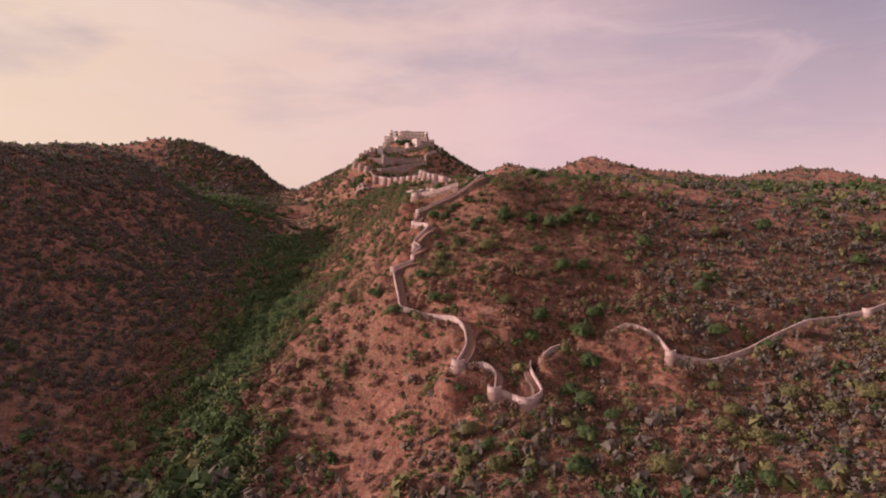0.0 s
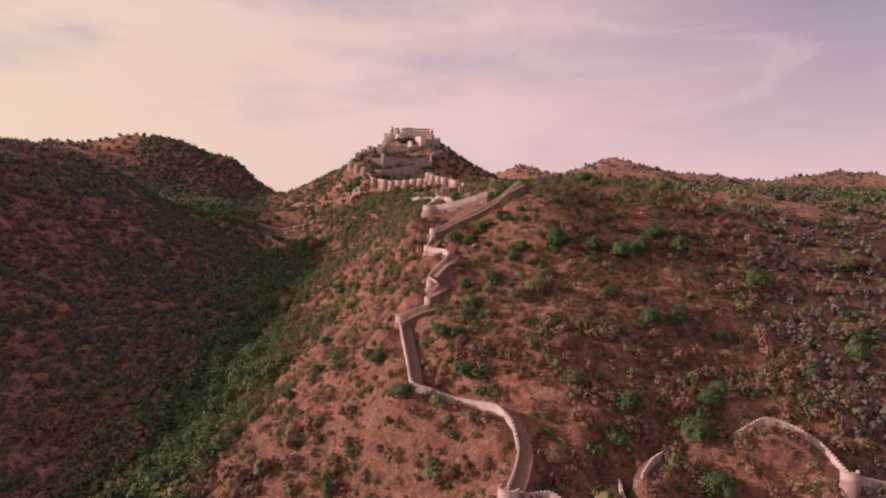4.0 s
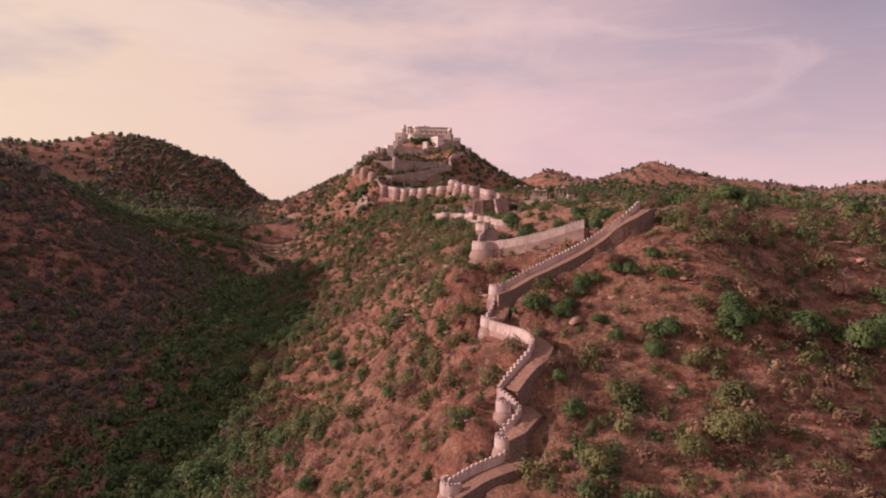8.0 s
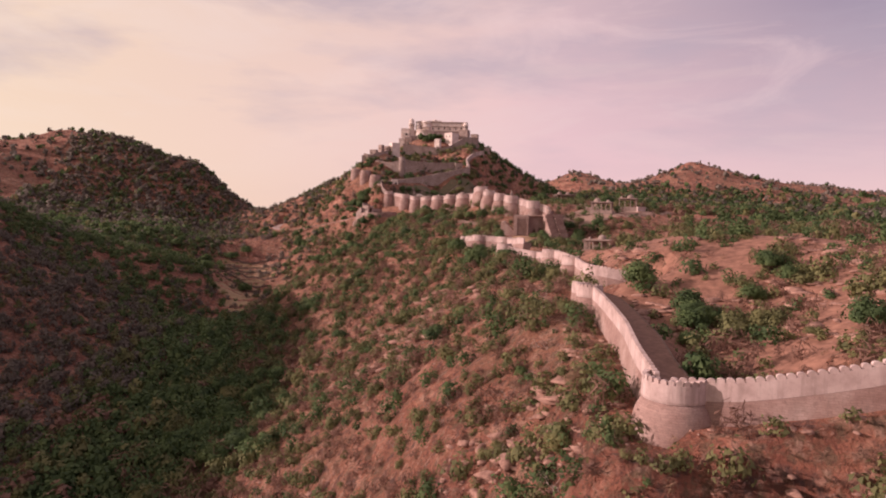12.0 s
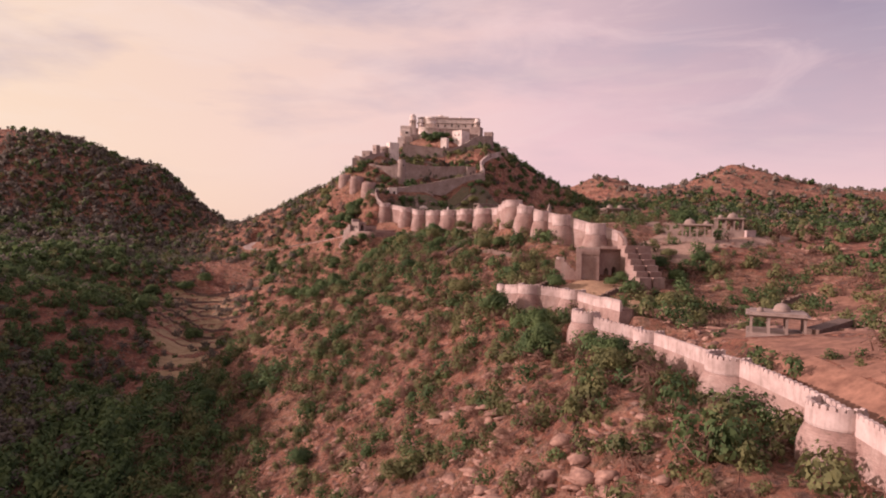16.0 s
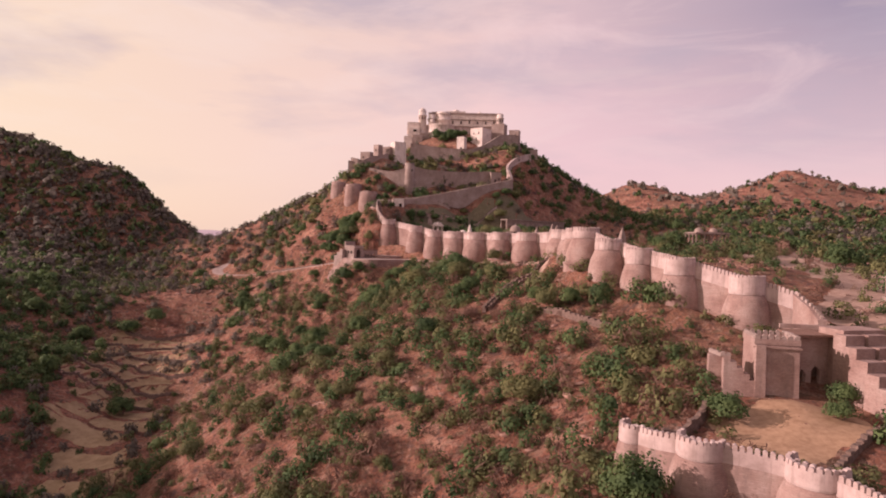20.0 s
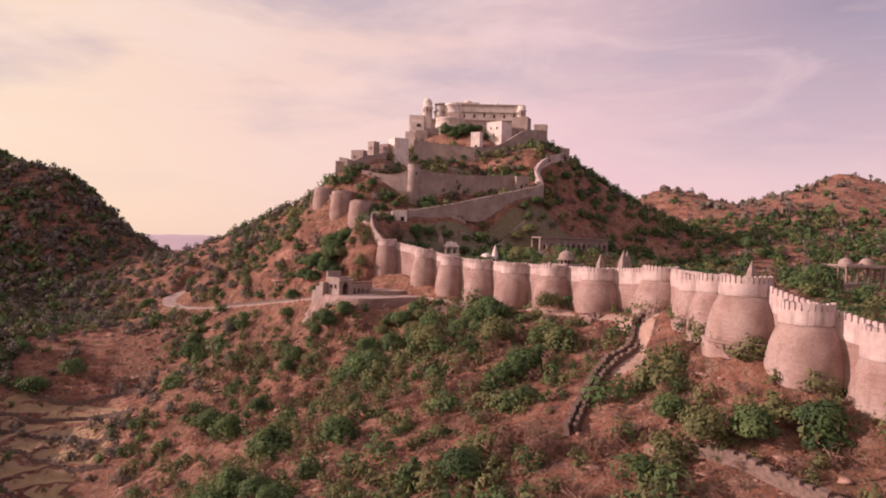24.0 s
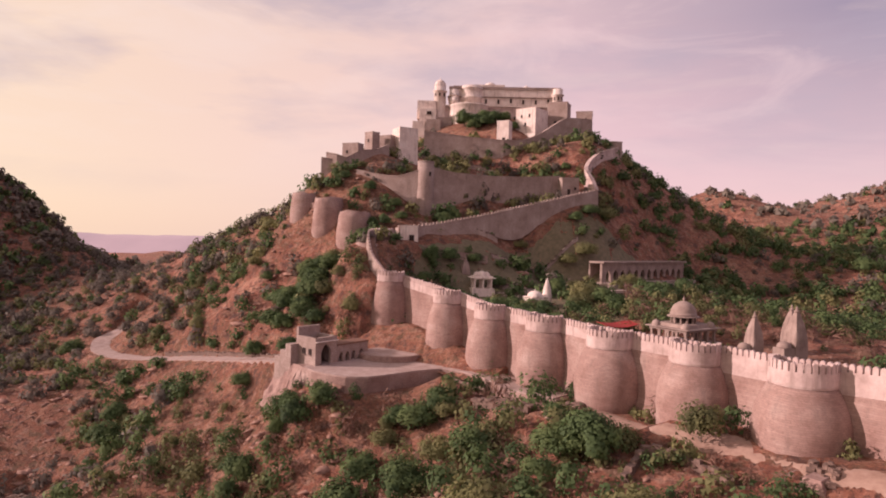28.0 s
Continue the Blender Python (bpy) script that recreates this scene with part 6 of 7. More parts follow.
drape("garden_path", [(-99, 861), (-92, 860), (-84, 866), (-76, 873), (-70, 881), (-75, 884), (-83, 876), (-92, 869)], ROAD, "pale earth path through the garden below the fort", "path")


# low rubble platforms at the feet of the great bastions
def rubble_platform(x, y, sx, sy, turn, tall, seed):
    rng = random.Random(seed)
    z = gz(x, y)
    b = thing("rubble_platform", (x, y, z), "flat-topped heap of loose stones below a bastion", "rubble", "rubble platforms")
    part("core", Shape().box(x, y, z - 1.5, sx * 1.15, sy * 1.15, 1.5 + tall * 0.45, turn, 0.9), STONE, b)
    c, s = math.cos(radians(turn)), math.sin(radians(turn))
    for i in range(30):
        u, v = rng.uniform(-sx / 2, sx / 2), rng.uniform(-sy / 2, sy / 2)
        k = rng.uniform(0.5, 1.0)
        piece("stone", STONE_BLOCK[i % 5], (x + u * c - v * s, y + u * s + v * c, gz(x + u * c - v * s, y + u * s + v * c) + tall * 0.2 - 0.1), rng.uniform(0, 3), b, (k, k * 0.8, k * 0.6))
    return b


rubble_platform(-98.5, 799.5, 6.0, 4.0, 50, 1.0, 1)
rubble_platform(-89.5, 786.0, 6.5, 4.0, 50, 0.9, 2)
rubble_platform(-66.0, 757.0, 5.0, 3.0, 40, 0.7, 3)
rubble_platform(-57.5, 742.0, 4.0, 2.6, 80, 0.8, 4)


# ---- plants and stones ----
rs = np.random.RandomState(11)


LEAF = np.array([(-0.5, -0.36, 0.0), (0.55, -0.10, 0.0), (-0.2, 0.5, 0.0)])
TWIG_LEAF = np.array([(-0.9, -0.10, 0.0), (0.9, 0.0, 0.0), (-0.7, 0.10, 0.0)])


def leaf_cloud(rng, clumps, leaves, size, flat=0.8, low=0.1, lumpy=0.42, leaf=LEAF):
    """Leaves gathered in clumps inside a rough dome of radius one, standing on the origin, each turned roughly outwards."""
    a = rng.uniform(0, 2 * math.pi, clumps)
    up = rng.uniform(low, 1.0, clumps)
    out = np.sqrt(np.clip(1 - (up * 0.95) ** 2, 0.05, 1)) * rng.uniform(0.25, 0.72, clumps)
    mid = np.c_[np.cos(a) * out, np.sin(a) * out, up * flat * rng.uniform(0.72, 1.05, clumps)]
    r = rng.uniform(0.6, 1.15, clumps) * lumpy
    way = rng.normal(size=(clumps, leaves, 3))
    way /= np.linalg.norm(way, axis=2)[:, :, None]
    at = mid[:, None] + way * (r[:, None, None] * rng.uniform(0.6, 1.0, (clumps, leaves, 1))) * np.array([1, 1, 0.85])
    at = at.reshape(-1, 3)
    at[:, 2] = np.maximum(at[:, 2], 0.03)
    n = len(at)
    outward = way.reshape(-1, 3) * 0.6 + at * np.array([0.8, 0.8, 0.7]) + np.array([0, 0, 0.12])
    outward /= np.linalg.norm(outward, axis=1)[:, None]
    nz = outward + rng.normal(size=(n, 3)) * 0.26
    nz /= np.linalg.norm(nz, axis=1)[:, None]
    nx = np.cross(nz, rng.normal(size=(n, 3)))
    nx /= np.linalg.norm(nx, axis=1)[:, None] + 1e-9
    ny = np.cross(nz, nx)
    axes = np.stack([nx, ny, nz], 2)
    tris = np.einsum("nij,kj->nki", axes, leaf) * (size * rng.uniform(0.6, 1.4, (n, 1, 1))) + at[:, None]
    soft = outward * 0.85 + nz * 0.15
    soft /= np.linalg.norm(soft, axis=1)[:, None]
    return tris.reshape(-1, 3), np.arange(n * 3).reshape(n, 3), np.repeat(soft, 3, axis=0)


def limb_mesh(name, rng, mat, height, spread, levels, thick, bare=False):
    """A tapered trunk that forks into limbs."""
    s = Shape()

    def grow(p, way, length, r, level):
        p = np.array(p)
        rings = []
        steps = 3
        for k in range(steps + 1):
            u = k / steps
            rr = r * (1 - 0.5 * u)
            side = np.cross(way, (0.3, 0.2, 1.0))
            side /= np.linalg.norm(side) + 1e-6
            other = np.cross(way, side)
            q = p + way * length * u
            rings.append([tuple(q + (side * math.cos(b) + other * math.sin(b)) * rr) for b in (0, 2.1, 4.2)])
            if k < steps:
                way = way + rng.normal(size=3) * 0.12
                way /= np.linalg.norm(way)
        s.loft(rings)
        end = p + way * length
        if level > 0:
            for _ in range(3 if level > 1 else 2 + bare):
                w = way + rng.normal(size=3) * spread
                w[2] = abs(w[2]) * 0.6 + 0.15
                w /= np.linalg.norm(w)
                grow(end - way * length * rng.uniform(0, 0.35), w, length * rng.uniform(0.55, 0.8), r * 0.52, level - 1)

    grow((0, 0, -0.3), np.array([rng.normal() * 0.1, rng.normal() * 0.1, 1.0]), height * 0.45, thick, levels)
    return s.mesh(name, mat)


def make_tree(kind, seed, mat, clumps, leaves, size, label, trunk=0.34, flat=0.72, leaf=LEAF):
    """A tree of crown radius one, rooted at the origin: trunk and crown."""
    rng = np.random.RandomState(seed)
    t = thing(kind, (0, 0, 0), label, "tree" if kind == "tree" else "shrub", "trees and large shrubs")
    v, f, soft = leaf_cloud(rng, clumps, leaves, size, flat, 0.12, 0.40, leaf)
    v[:, 2] += trunk
    ob = new("crown", array_mesh("crown", v, f, [mat], smooth=True, normals=soft))
    ob.parent = t
    tk = new("trunk", limb_mesh("trunk", rng, BARK, 0.95, 0.6, 2, 0.055))
    tk.parent = t
    return t


TREES = [
    make_tree("tree", 1, LEAF_DARK, 34, 64, 0.098, "broad dark green tree on the slope"),
    make_tree("tree", 2, LEAF_DARK, 33, 64, 0.098, "rounded dark green tree among scrub"),
    make_tree("tree", 3, LEAF_OLIVE, 32, 56, 0.092, "thin olive-green tree with an open crown", 0.45),
    make_tree("tree", 4, LEAF_DARK, 36, 60, 0.094, "spreading green tree with a ragged crown", 0.3, 0.62),
    make_tree("shrub", 5, LEAF_OLIVE, 28, 60, 0.100, "olive-green thorn shrub on red earth", 0.12),
    make_tree("tree", 7, LEAF_DRY, 30, 44, 0.16, "leafless mauve-brown thorn tree on red earth", 0.4, 0.8, TWIG_LEAF),
    make_tree("tree", 8, LEAF_STRAW, 26, 40, 0.16, "dry straw-coloured tree with a thin crown", 0.4, 0.75, TWIG_LEAF),
    make_tree("shrub", 6, LEAF_DARK, 28, 62, 0.100, "dense dark green shrub on red earth", 0.08, 0.7)]
BARE = []
for seed in (21, 22, 23):
    rng = np.random.RandomState(seed)
    t = thing("bare_tree", (0, 0, 0), "leafless pale thorn tree on dry ground", "tree", "leafless trees")
    ob = new("bare_crown", limb_mesh("bare_crown", rng, TWIG, 1.0, 0.75, 4, 0.03, True))
    ob.parent = t
    BARE.append(t)

# places that stay clear: the walls, the court, the road and the buildings
CLEAR_LOWER = [(-10, 567, 9), (-17, 557, 8), (-14, 546, 8), (-5, 556, 7), (3, 572, 7), (-20, 610, 7), (-36, 629, 9), (-18, 634, 9), (-23, 637, 10), (-17, 640, 9), (-30, 643, 12), (12, 672, 9), (30, 687, 9), (-30, 757, 4), (20, 780, 5), (8, 782, 10), (-52, 795, 8), (-65, 805, 10), (-146, 817, 5), (-118, 820, 17), (-137, 820, 9), (-84, 842, 5), (-87, 849, 7), (-66, 852, 5), (-99, 855, 6)]
CLEAR_MIDDLE = [(-102, 862, 7), (-124, 870, 6), (-118, 873, 5), (-59, 877, 8), (-110, 878, 5), (-146, 878, 6), (-102, 882, 5), (-156, 884, 5), (-51, 885, 8), (-56, 887, 9), (-92, 888, 5), (-42, 893, 8), (-82, 894, 5), (-122, 897, 6), (-46, 897, 9), (-72, 900, 5), (-33, 901, 8), (-64, 906, 5), (-36, 906, 9), (-70, 914, 6), (-145, 915, 10), (-130, 929, 9)]
CLEAR_UPPER = [(-92, 950, 6), (-79, 965, 12), (-57, 966, 10), (-130, 982, 12), (-94, 990, 36)]
CLEAR = CLEAR_LOWER + CLEAR_MIDDLE + CLEAR_UPPER


def clear_of(x, y, margin):
    ok = np.ones(len(x), bool)
    for cx, cy, r in CLEAR:
        ok &= np.hypot(x - cx, y - cy) > r + margin * 0.5
    for wx, wy, nx, ny, _, _, wide in WALL_ROWS[::2]:
        mx, my = wx - nx * wide * 0.5, wy - ny * wide * 0.5
        ok &= np.hypot(x - mx, y - my) > wide * 0.5 + 0.9 + margin * 0.75
    for line, r in ((ROAD_LINE, 4.2), (ROAD_LINE - np.array([2.0, 4.0, 0]), 2.0), (PATH_LINE, 2.4)):
        for px, py, _ in line:
            ok &= np.hypot(x - px, y - py) > r + margin * 0.7
    return ok


def smooth_step(a, b, v):
    t = np.clip((v - a) / (b - a), 0, 1)
    return t * t * (3 - 2 * t)


VAL = np.array([p[:2] for p in rounded(VALLEY, 12.0)])


def scrub(x, y):
    """How thick the growth is, and its share of green and of dry plants."""
    xy = np.c_[x, y]
    vx = np.interp(y, VAL[:, 1], VAL[:, 0])
    off = x - vx
    clump = 0.5 + 0.5 * waves(xy, 38.0, 21) + 0.35 * waves(xy, 13.0, 22)
    ragged = off + 13 * waves(xy, 34.0, 23) + 9 * waves(xy, 12.0, 24)
    valley = np.where(off > 6, np.exp(-((np.maximum(ragged, 6) - 6) / (20 + 17 * smooth_step(335, 400, y))) ** 3), np.exp(-((off - 6) / 27.0) ** 2)) * (1 - smooth_step(655, 715, y))
    west = smooth_step(-4, -40, off)
    east_slope = smooth_step(-34, -4, x) * (1 - smooth_step(384, 404, y))
    plateau = smooth_step(-38, -26, x) * smooth_step(414, 438, y) * (1 - smooth_step(860, 900, y))
    far_green = plateau * smooth_step(35, 75, x + 0.05 * (y - 500)) * smooth_step(470, 560, y)
    front = smooth_step(640, 690, y) * (1 - plateau) * (1 - west) * (1 - smooth_step(880, 920, y))
    shade = smooth_step(-92, -40, x) * smooth_step(925, 975, y) * (1 - smooth_step(1060, 1100, y))
    wood = smooth_step(-66, -30, x + 0.1 * (y - 850)) * smooth_step(818, 856, y) * (1 - smooth_step(1030, 1075, y))
    hill = smooth_step(-230, -200, x) * (1 - smooth_step(-80, -50, x)) * smooth_step(838, 862, y) * (1 - smooth_step(955, 985, y))
    flank = smooth_step(26, 44, off) * (1 - smooth_step(-48, -36, x)) * smooth_step(385, 420, y) * (1 - smooth_step(650, 700, y))
    fields = np.exp(-((x - np.interp(y, [690, 768, 811], [-196, -214, -234])) / 30.0) ** 2) * smooth_step(690, 712, y) * (1 - smooth_step(850, 880, y))
    basin = smooth_step(-8, -30, off) * smooth_step(640, 690, y) * (1 - smooth_step(835, 875, y)) * smooth_step(-420, -380, x)
    thick = 0.54 + 0.42 * clump
    thick = thick * (1 - 0.74 * plateau) + 0.9 * valley + 0.6 * west + 0.78 * east_slope + 0.55 * far_green * np.clip(1.6 * clump - 0.45, 0, 1) + 0.02 * front + 0.9 * shade + 0.8 * wood + 0.34 * hill + 0.12 * flank + 0.5 * basin
    thick = thick + plateau * 0.25 * (clump > 0.82)
    thick = thick * (1 - 0.85 * fields) * (1 - 0.3 * front)
    green = 0.20 + 0.9 * valley + (0.30 * smooth_step(620, 700, y) - 0.06) * west - 0.02 * east_slope + 0.22 * far_green + 0.30 * front + 0.9 * shade + 0.75 * wood + 0.42 * hill + 0.14 * flank + 0.5 * basin + 0.45 * plateau + 0.25 * (clump - 0.5)
    return np.clip(thick, 0, 1.3), np.clip(green, 0.05, 0.95), clump


# trees that stand out one by one: x, y, radius of the crown, which tree
SPUR_TREES = [(-10, 410, 2.6, 4), (0, 414, 3.6, 3), (4, 418, 4.4, 0), (10, 438, 4.2, 2), (-13, 443, 3.4, 4), (-21, 444, 3.0, 7), (-8, 446, 3.2, 4), (-18, 449, 4.4, 1), (-14, 452, 3.4, 0), (4, 461, 3.2, 1), (-46, 550, 3.4, 2), (-44, 557, 4.8, 3), (-53, 586, 4.2, 3), (-54, 592, 5.2, 1), (-57, 598, 4.0, 0), (-20, 600, 4.6, 2), (-24, 603, 3.4, 3), (-14, 604, 4.2, 2), (-16, 611, 3.6, 2), (-63, 613, 5.4, 0)]
HOOK_TREES = [(-42, 623, 3.0, 4), (-36, 626, 2.6, 7), (-39, 629, 2.4, 7), (-30, 629, 3.0, 7), (-27, 632, 3.2, 3), (-24, 633, 2.8, 4), (-5, 640, 4.2, 0), (0, 646, 4.6, 3), (-8, 651, 4.0, 1), (6, 652, 4.0, 0), (-2, 658, 3.6, 2), (-52, 690, 3.2, 7), (-51, 692, 4.0, 0), (-58, 693, 4.0, 1), (-64, 695, 4.6, 2), (-66, 702, 3.4, 0), (-126, 712, 3.6, 3), (-130, 716, 4.0, 1), (-136, 721, 4.8, 0), (-86, 732, 4.4, 0)]
YARD_TREES = [(-81, 736, 3.6, 1), (-84, 736, 4.0, 3), (-119, 764, 6.6, 0), (-96, 766, 3.2, 1), (-14, 766, 4.6, 1), (-75, 768, 4.4, 2), (-89, 769, 6.0, 0), (-125, 770, 5.6, 3), (-8, 770, 5.4, 0), (52, 770, 4.4, 0), (-93, 772, 4.6, 3), (-84, 772, 3.0, 4), (36, 772, 4.8, 1), (-122, 776, 4.0, 1), (-6, 777, 4.4, 3), (30, 778, 4.4, 0), (-115, 779, 5.0, 0), (44, 780, 5.0, 3), (-104.6, 781, 5.0, 0), (-161, 782, 5.0, 0)]
BASTION_TREES = [(-91.5, 783, 3.0, 1), (-110, 783, 4.0, 2), (-154, 786, 4.4, 1), (-109, 795, 3.0, 2), (-120, 795, 3.4, 2), (-114, 797, 5.0, 3), (-110, 798.5, 4.5, 0), (-120, 799, 2.6, 2), (-117.5, 799, 4.0, 1), (-134, 803, 4.6, 1), (-138.5, 803.5, 4.8, 0), (-143, 806, 3.2, 1), (-141.5, 807, 4.2, 0), (-70, 836, 3.8, 0), (-96, 838, 3.0, 3), (-78, 840, 4.2, 2), (-72, 842, 4.6, 3), (-60, 842, 4.0, 1), (-100, 843, 3.6, 0), (-106, 846, 3.4, 1)]
COURT_TREES = [(-76, 846, 5.4, 2), (-54, 850, 4.2, 0), (-141, 851, 3.0, 4), (-145, 852, 4.4, 2), (-150, 852, 4.4, 3), (-112, 853, 3.8, 0), (-150, 856, 5.2, 3), (-156, 856, 4.8, 0), (-147, 857.5, 4.2, 1), (-118, 858, 3.4, 3), (-149, 859, 4.6, 3), (-159, 862, 5.6, 0), (-152, 862, 4.2, 0), (-146, 862, 3.6, 3), (-127, 864, 2.4, 7), (-44, 864, 4.6, 0), (-97.6, 864.7, 3.6, 0), (-117, 865, 4.2, 0), (-146, 866, 4.0, 2), (-80, 866, 4.0, 1)]
TEMPLE_TREES = [(-153, 867, 5.0, 1), (-111, 868, 4.0, 1), (-163, 869, 4.4, 0), (-104, 871, 3.6, 3), (-74, 872, 3.6, 2), (-58, 872, 4.0, 2), (-156, 874, 4.2, 2), (-139, 876, 3.6, 1), (-170, 880, 3.0, 0), (-133, 880, 3.4, 0), (-137, 881, 3.2, 1), (-128, 884, 3.0, 3), (-74, 886, 4.4, 2), (-177, 888, 3.4, 2), (-67.5, 888.7, 5.0, 2), (-114, 889, 3.6, 1), (-130.6, 889.7, 3.4, 3), (-115.6, 890, 3.8, 0), (-89, 891, 3.2, 2), (-111, 892, 3.0, 0)]
GARDEN_TREES = [(-140, 893, 3.4, 0), (-70, 898, 3.4, 0), (-150, 899, 3.0, 3), (-153, 901, 3.0, 1), (-144.7, 903, 2.6, 2), (-108, 903, 2.6, 4), (-64, 903, 4.6, 3), (-58, 906, 4.2, 2), (-165, 917, 4.0, 0), (-182, 919, 4.0, 2), (-172, 922, 4.2, 1), (-83, 922, 3.6, 0), (-70, 925, 3.0, 1), (45, 926, 6.0, 0), (-47, 931, 4.0, 1), (-118, 934, 2.4, 7), (-100, 935, 2.6, 4), (-105, 961, 4.5, 1), (-100, 962, 5.0, 0), (-105, 965, 5.0, 1)]
FORT_TREES = [(-96, 965, 5.6, 3), (-47, 966, 3.4, 2), (-110, 967, 6.4, 0), (-101, 968, 6.2, 3), (-92, 968, 4.6, 0), (-88, 961, 3.2, 1), (-50, 948, 3.6, 0), (-38, 952, 4.0, 1), (-30, 946, 4.2, 3), (-34, 962, 3.8, 0), (-78, 981, 3.4, 1), (-82, 982, 4.0, 0)]
# trees along the slopes, from the first spur to the foot of the fort
SEEN_TREES_A = [(74.8, 223.0, 6.5, 2), (43.6, 225.9, 6.5, 0), (13.4, 227.1, 5.9, 2), (117.2, 240.5, 6.5, 4), (49.9, 242.8, 6.5, 0), (104.6, 246.9, 6.5, 4), (153.1, 254.2, 6.5, 4), (168.7, 257.7, 6.5, 2), (51.5, 264.3, 6.5, 1), (140.1, 264.3, 6.5, 2), (59.0, 284.4, 6.5, 0), (57.3, 297.7, 6.5, 0), (32.9, 298.8, 5.6, 0), (123.6, 301.6, 6.5, 3), (38.8, 303.9, 6.3, 1), (-34.7, 306.5, 5.2, 3), (64.7, 307.8, 6.5, 1), (21.2, 308.2, 5.9, 4), (-114.5, 311.8, 5.7, 1), (-15.2, 315.0, 5.3, 0)]
SEEN_TREES_B = [(19.5, 316.2, 6.1, 5), (-46.6, 328.1, 4.4, 1), (-24.3, 328.2, 4.6, 1), (126.1, 331.1, 6.5, 3), (-50.4, 333.8, 5.0, 1), (54.4, 334.7, 6.5, 1), (-13.2, 340.6, 4.9, 2), (4.3, 341.3, 4.2, 2), (-83.9, 343.3, 4.0, 0), (12.8, 343.9, 6.5, 2), (-15.4, 354.1, 3.6, 1), (17.4, 354.9, 5.1, 4), (-5.4, 356.0, 4.4, 2), (-39.5, 360.6, 3.2, 2), (-17.5, 361.4, 2.6, 0), (11.4, 362.5, 3.4, 2), (104.8, 363.0, 6.5, 0), (4.4, 366.3, 3.4, 3), (50.5, 368.3, 6.5, 0), (23.2, 368.8, 5.8, 0)]
SEEN_TREES_C = [(8.7, 369.7, 4.1, 1), (39.2, 369.9, 6.5, 1), (233.9, 372.1, 6.5, 0), (23.2, 372.8, 4.4, 1), (60.1, 373.2, 6.5, 0), (76.9, 374.4, 6.5, 1), (68.2, 381.9, 6.5, 3), (-14.1, 382.4, 3.7, 1), (-78.0, 383.0, 4.2, 1), (-20.4, 385.6, 4.9, 3), (-8.2, 388.3, 3.2, 0), (0.1, 388.6, 3.2, 5), (-53.1, 391.1, 4.2, 4), (188.3, 395.5, 6.5, 1), (-44.2, 396.3, 2.9, 1), (-45.1, 420.5, 2.8, 2), (-1.8, 428.1, 4.3, 0), (-64.1, 430.9, 5.0, 2), (-52.5, 432.6, 2.7, 4), (46.2, 432.7, 6.5, 3)]
SEEN_TREES_D = [(-6.7, 433.0, 1.8, 2), (90.8, 438.9, 6.0, 1), (-12.2, 446.6, 3.0, 2), (-48.0, 449.5, 1.9, 1), (-84.7, 451.8, 4.8, 3), (-17.5, 453.0, 4.6, 1), (-16.4, 456.3, 4.1, 1), (-4.9, 457.1, 3.3, 3), (-37.6, 460.3, 3.4, 2), (-88.9, 461.6, 5.6, 3), (7.2, 462.8, 3.2, 4), (3.7, 469.0, 3.7, 0), (-21.7, 471.8, 5.0, 1), (-66.0, 500.1, 4.5, 0), (-132.7, 520.6, 6.5, 0), (-139.6, 551.0, 6.5, 0), (-83.7, 560.6, 4.1, 2), (-135.6, 562.2, 6.5, 0), (-55.6, 572.6, 5.4, 0), (-112.0, 597.0, 4.9, 3)]
SEEN_TREES_E = [(-43.3, 632.9, 4.1, 1), (-22.9, 638.5, 3.3, 3), (-73.2, 657.6, 5.4, 2), (-139.0, 662.6, 3.1, 1), (-114.6, 685.4, 4.1, 2), (-104.6, 692.6, 5.0, 4), (-83.9, 702.0, 3.5, 5), (-95.7, 702.8, 4.9, 3), (-137.8, 715.2, 6.5, 0), (26.3, 723.4, 6.5, 0), (-118.4, 727.4, 4.5, 0), (-56.2, 728.8, 2.8, 2), (-134.6, 738.0, 6.4, 0), (-74.9, 740.9, 5.4, 4), (-88.3, 750.1, 5.1, 2), (-240.2, 756.0, 6.5, 1), (-212.4, 757.2, 6.5, 0), (-103.9, 759.6, 5.5, 2), (-87.8, 772.7, 4.2, 0), (-125.2, 783.9, 6.3, 3)]
SEEN_TREES_F = [(-169.7, 789.0, 6.5, 0), (-122.9, 789.3, 5.2, 3), (-149.0, 798.0, 4.5, 1), (-197.8, 801.0, 3.3, 0), (-149.0, 802.0, 4.9, 3), (-97.5, 805.0, 2.3, 1), (-262.9, 811.7, 6.5, 1), (-291.3, 818.8, 6.5, 0), (-248.6, 825.7, 6.5, 3), (-240.8, 836.3, 6.5, 1), (-161.1, 836.5, 3.8, 3), (-135.1, 838.9, 3.6, 2), (-198.5, 841.2, 6.5, 0), (-202.6, 851.1, 5.5, 1), (-192.6, 880.4, 4.3, 4), (-246.9, 900.6, 6.0, 1)]
SEEN = SEEN_TREES_A + SEEN_TREES_B + SEEN_TREES_C + SEEN_TREES_D + SEEN_TREES_E + SEEN_TREES_F
# dark trees on the brow beside the ramp
BROW_TREES = [(-15.6, 391.9, 2.9, 0), (-12.1, 384.9, 2.8, 1), (-4.9, 387.9, 2.9, 3), (0.1, 387.3, 3.0, 0), (8.6, 385.9, 3.0, 1), (10.7, 380.4, 2.9, 3), (-3.2, 371.2, 2.7, 0), (7.7, 370.3, 2.8, 1), (-6.0, 377.2, 2.7, 3), (3.2, 384.7, 2.9, 0), (-9.0, 386.8, 2.9, 1)]
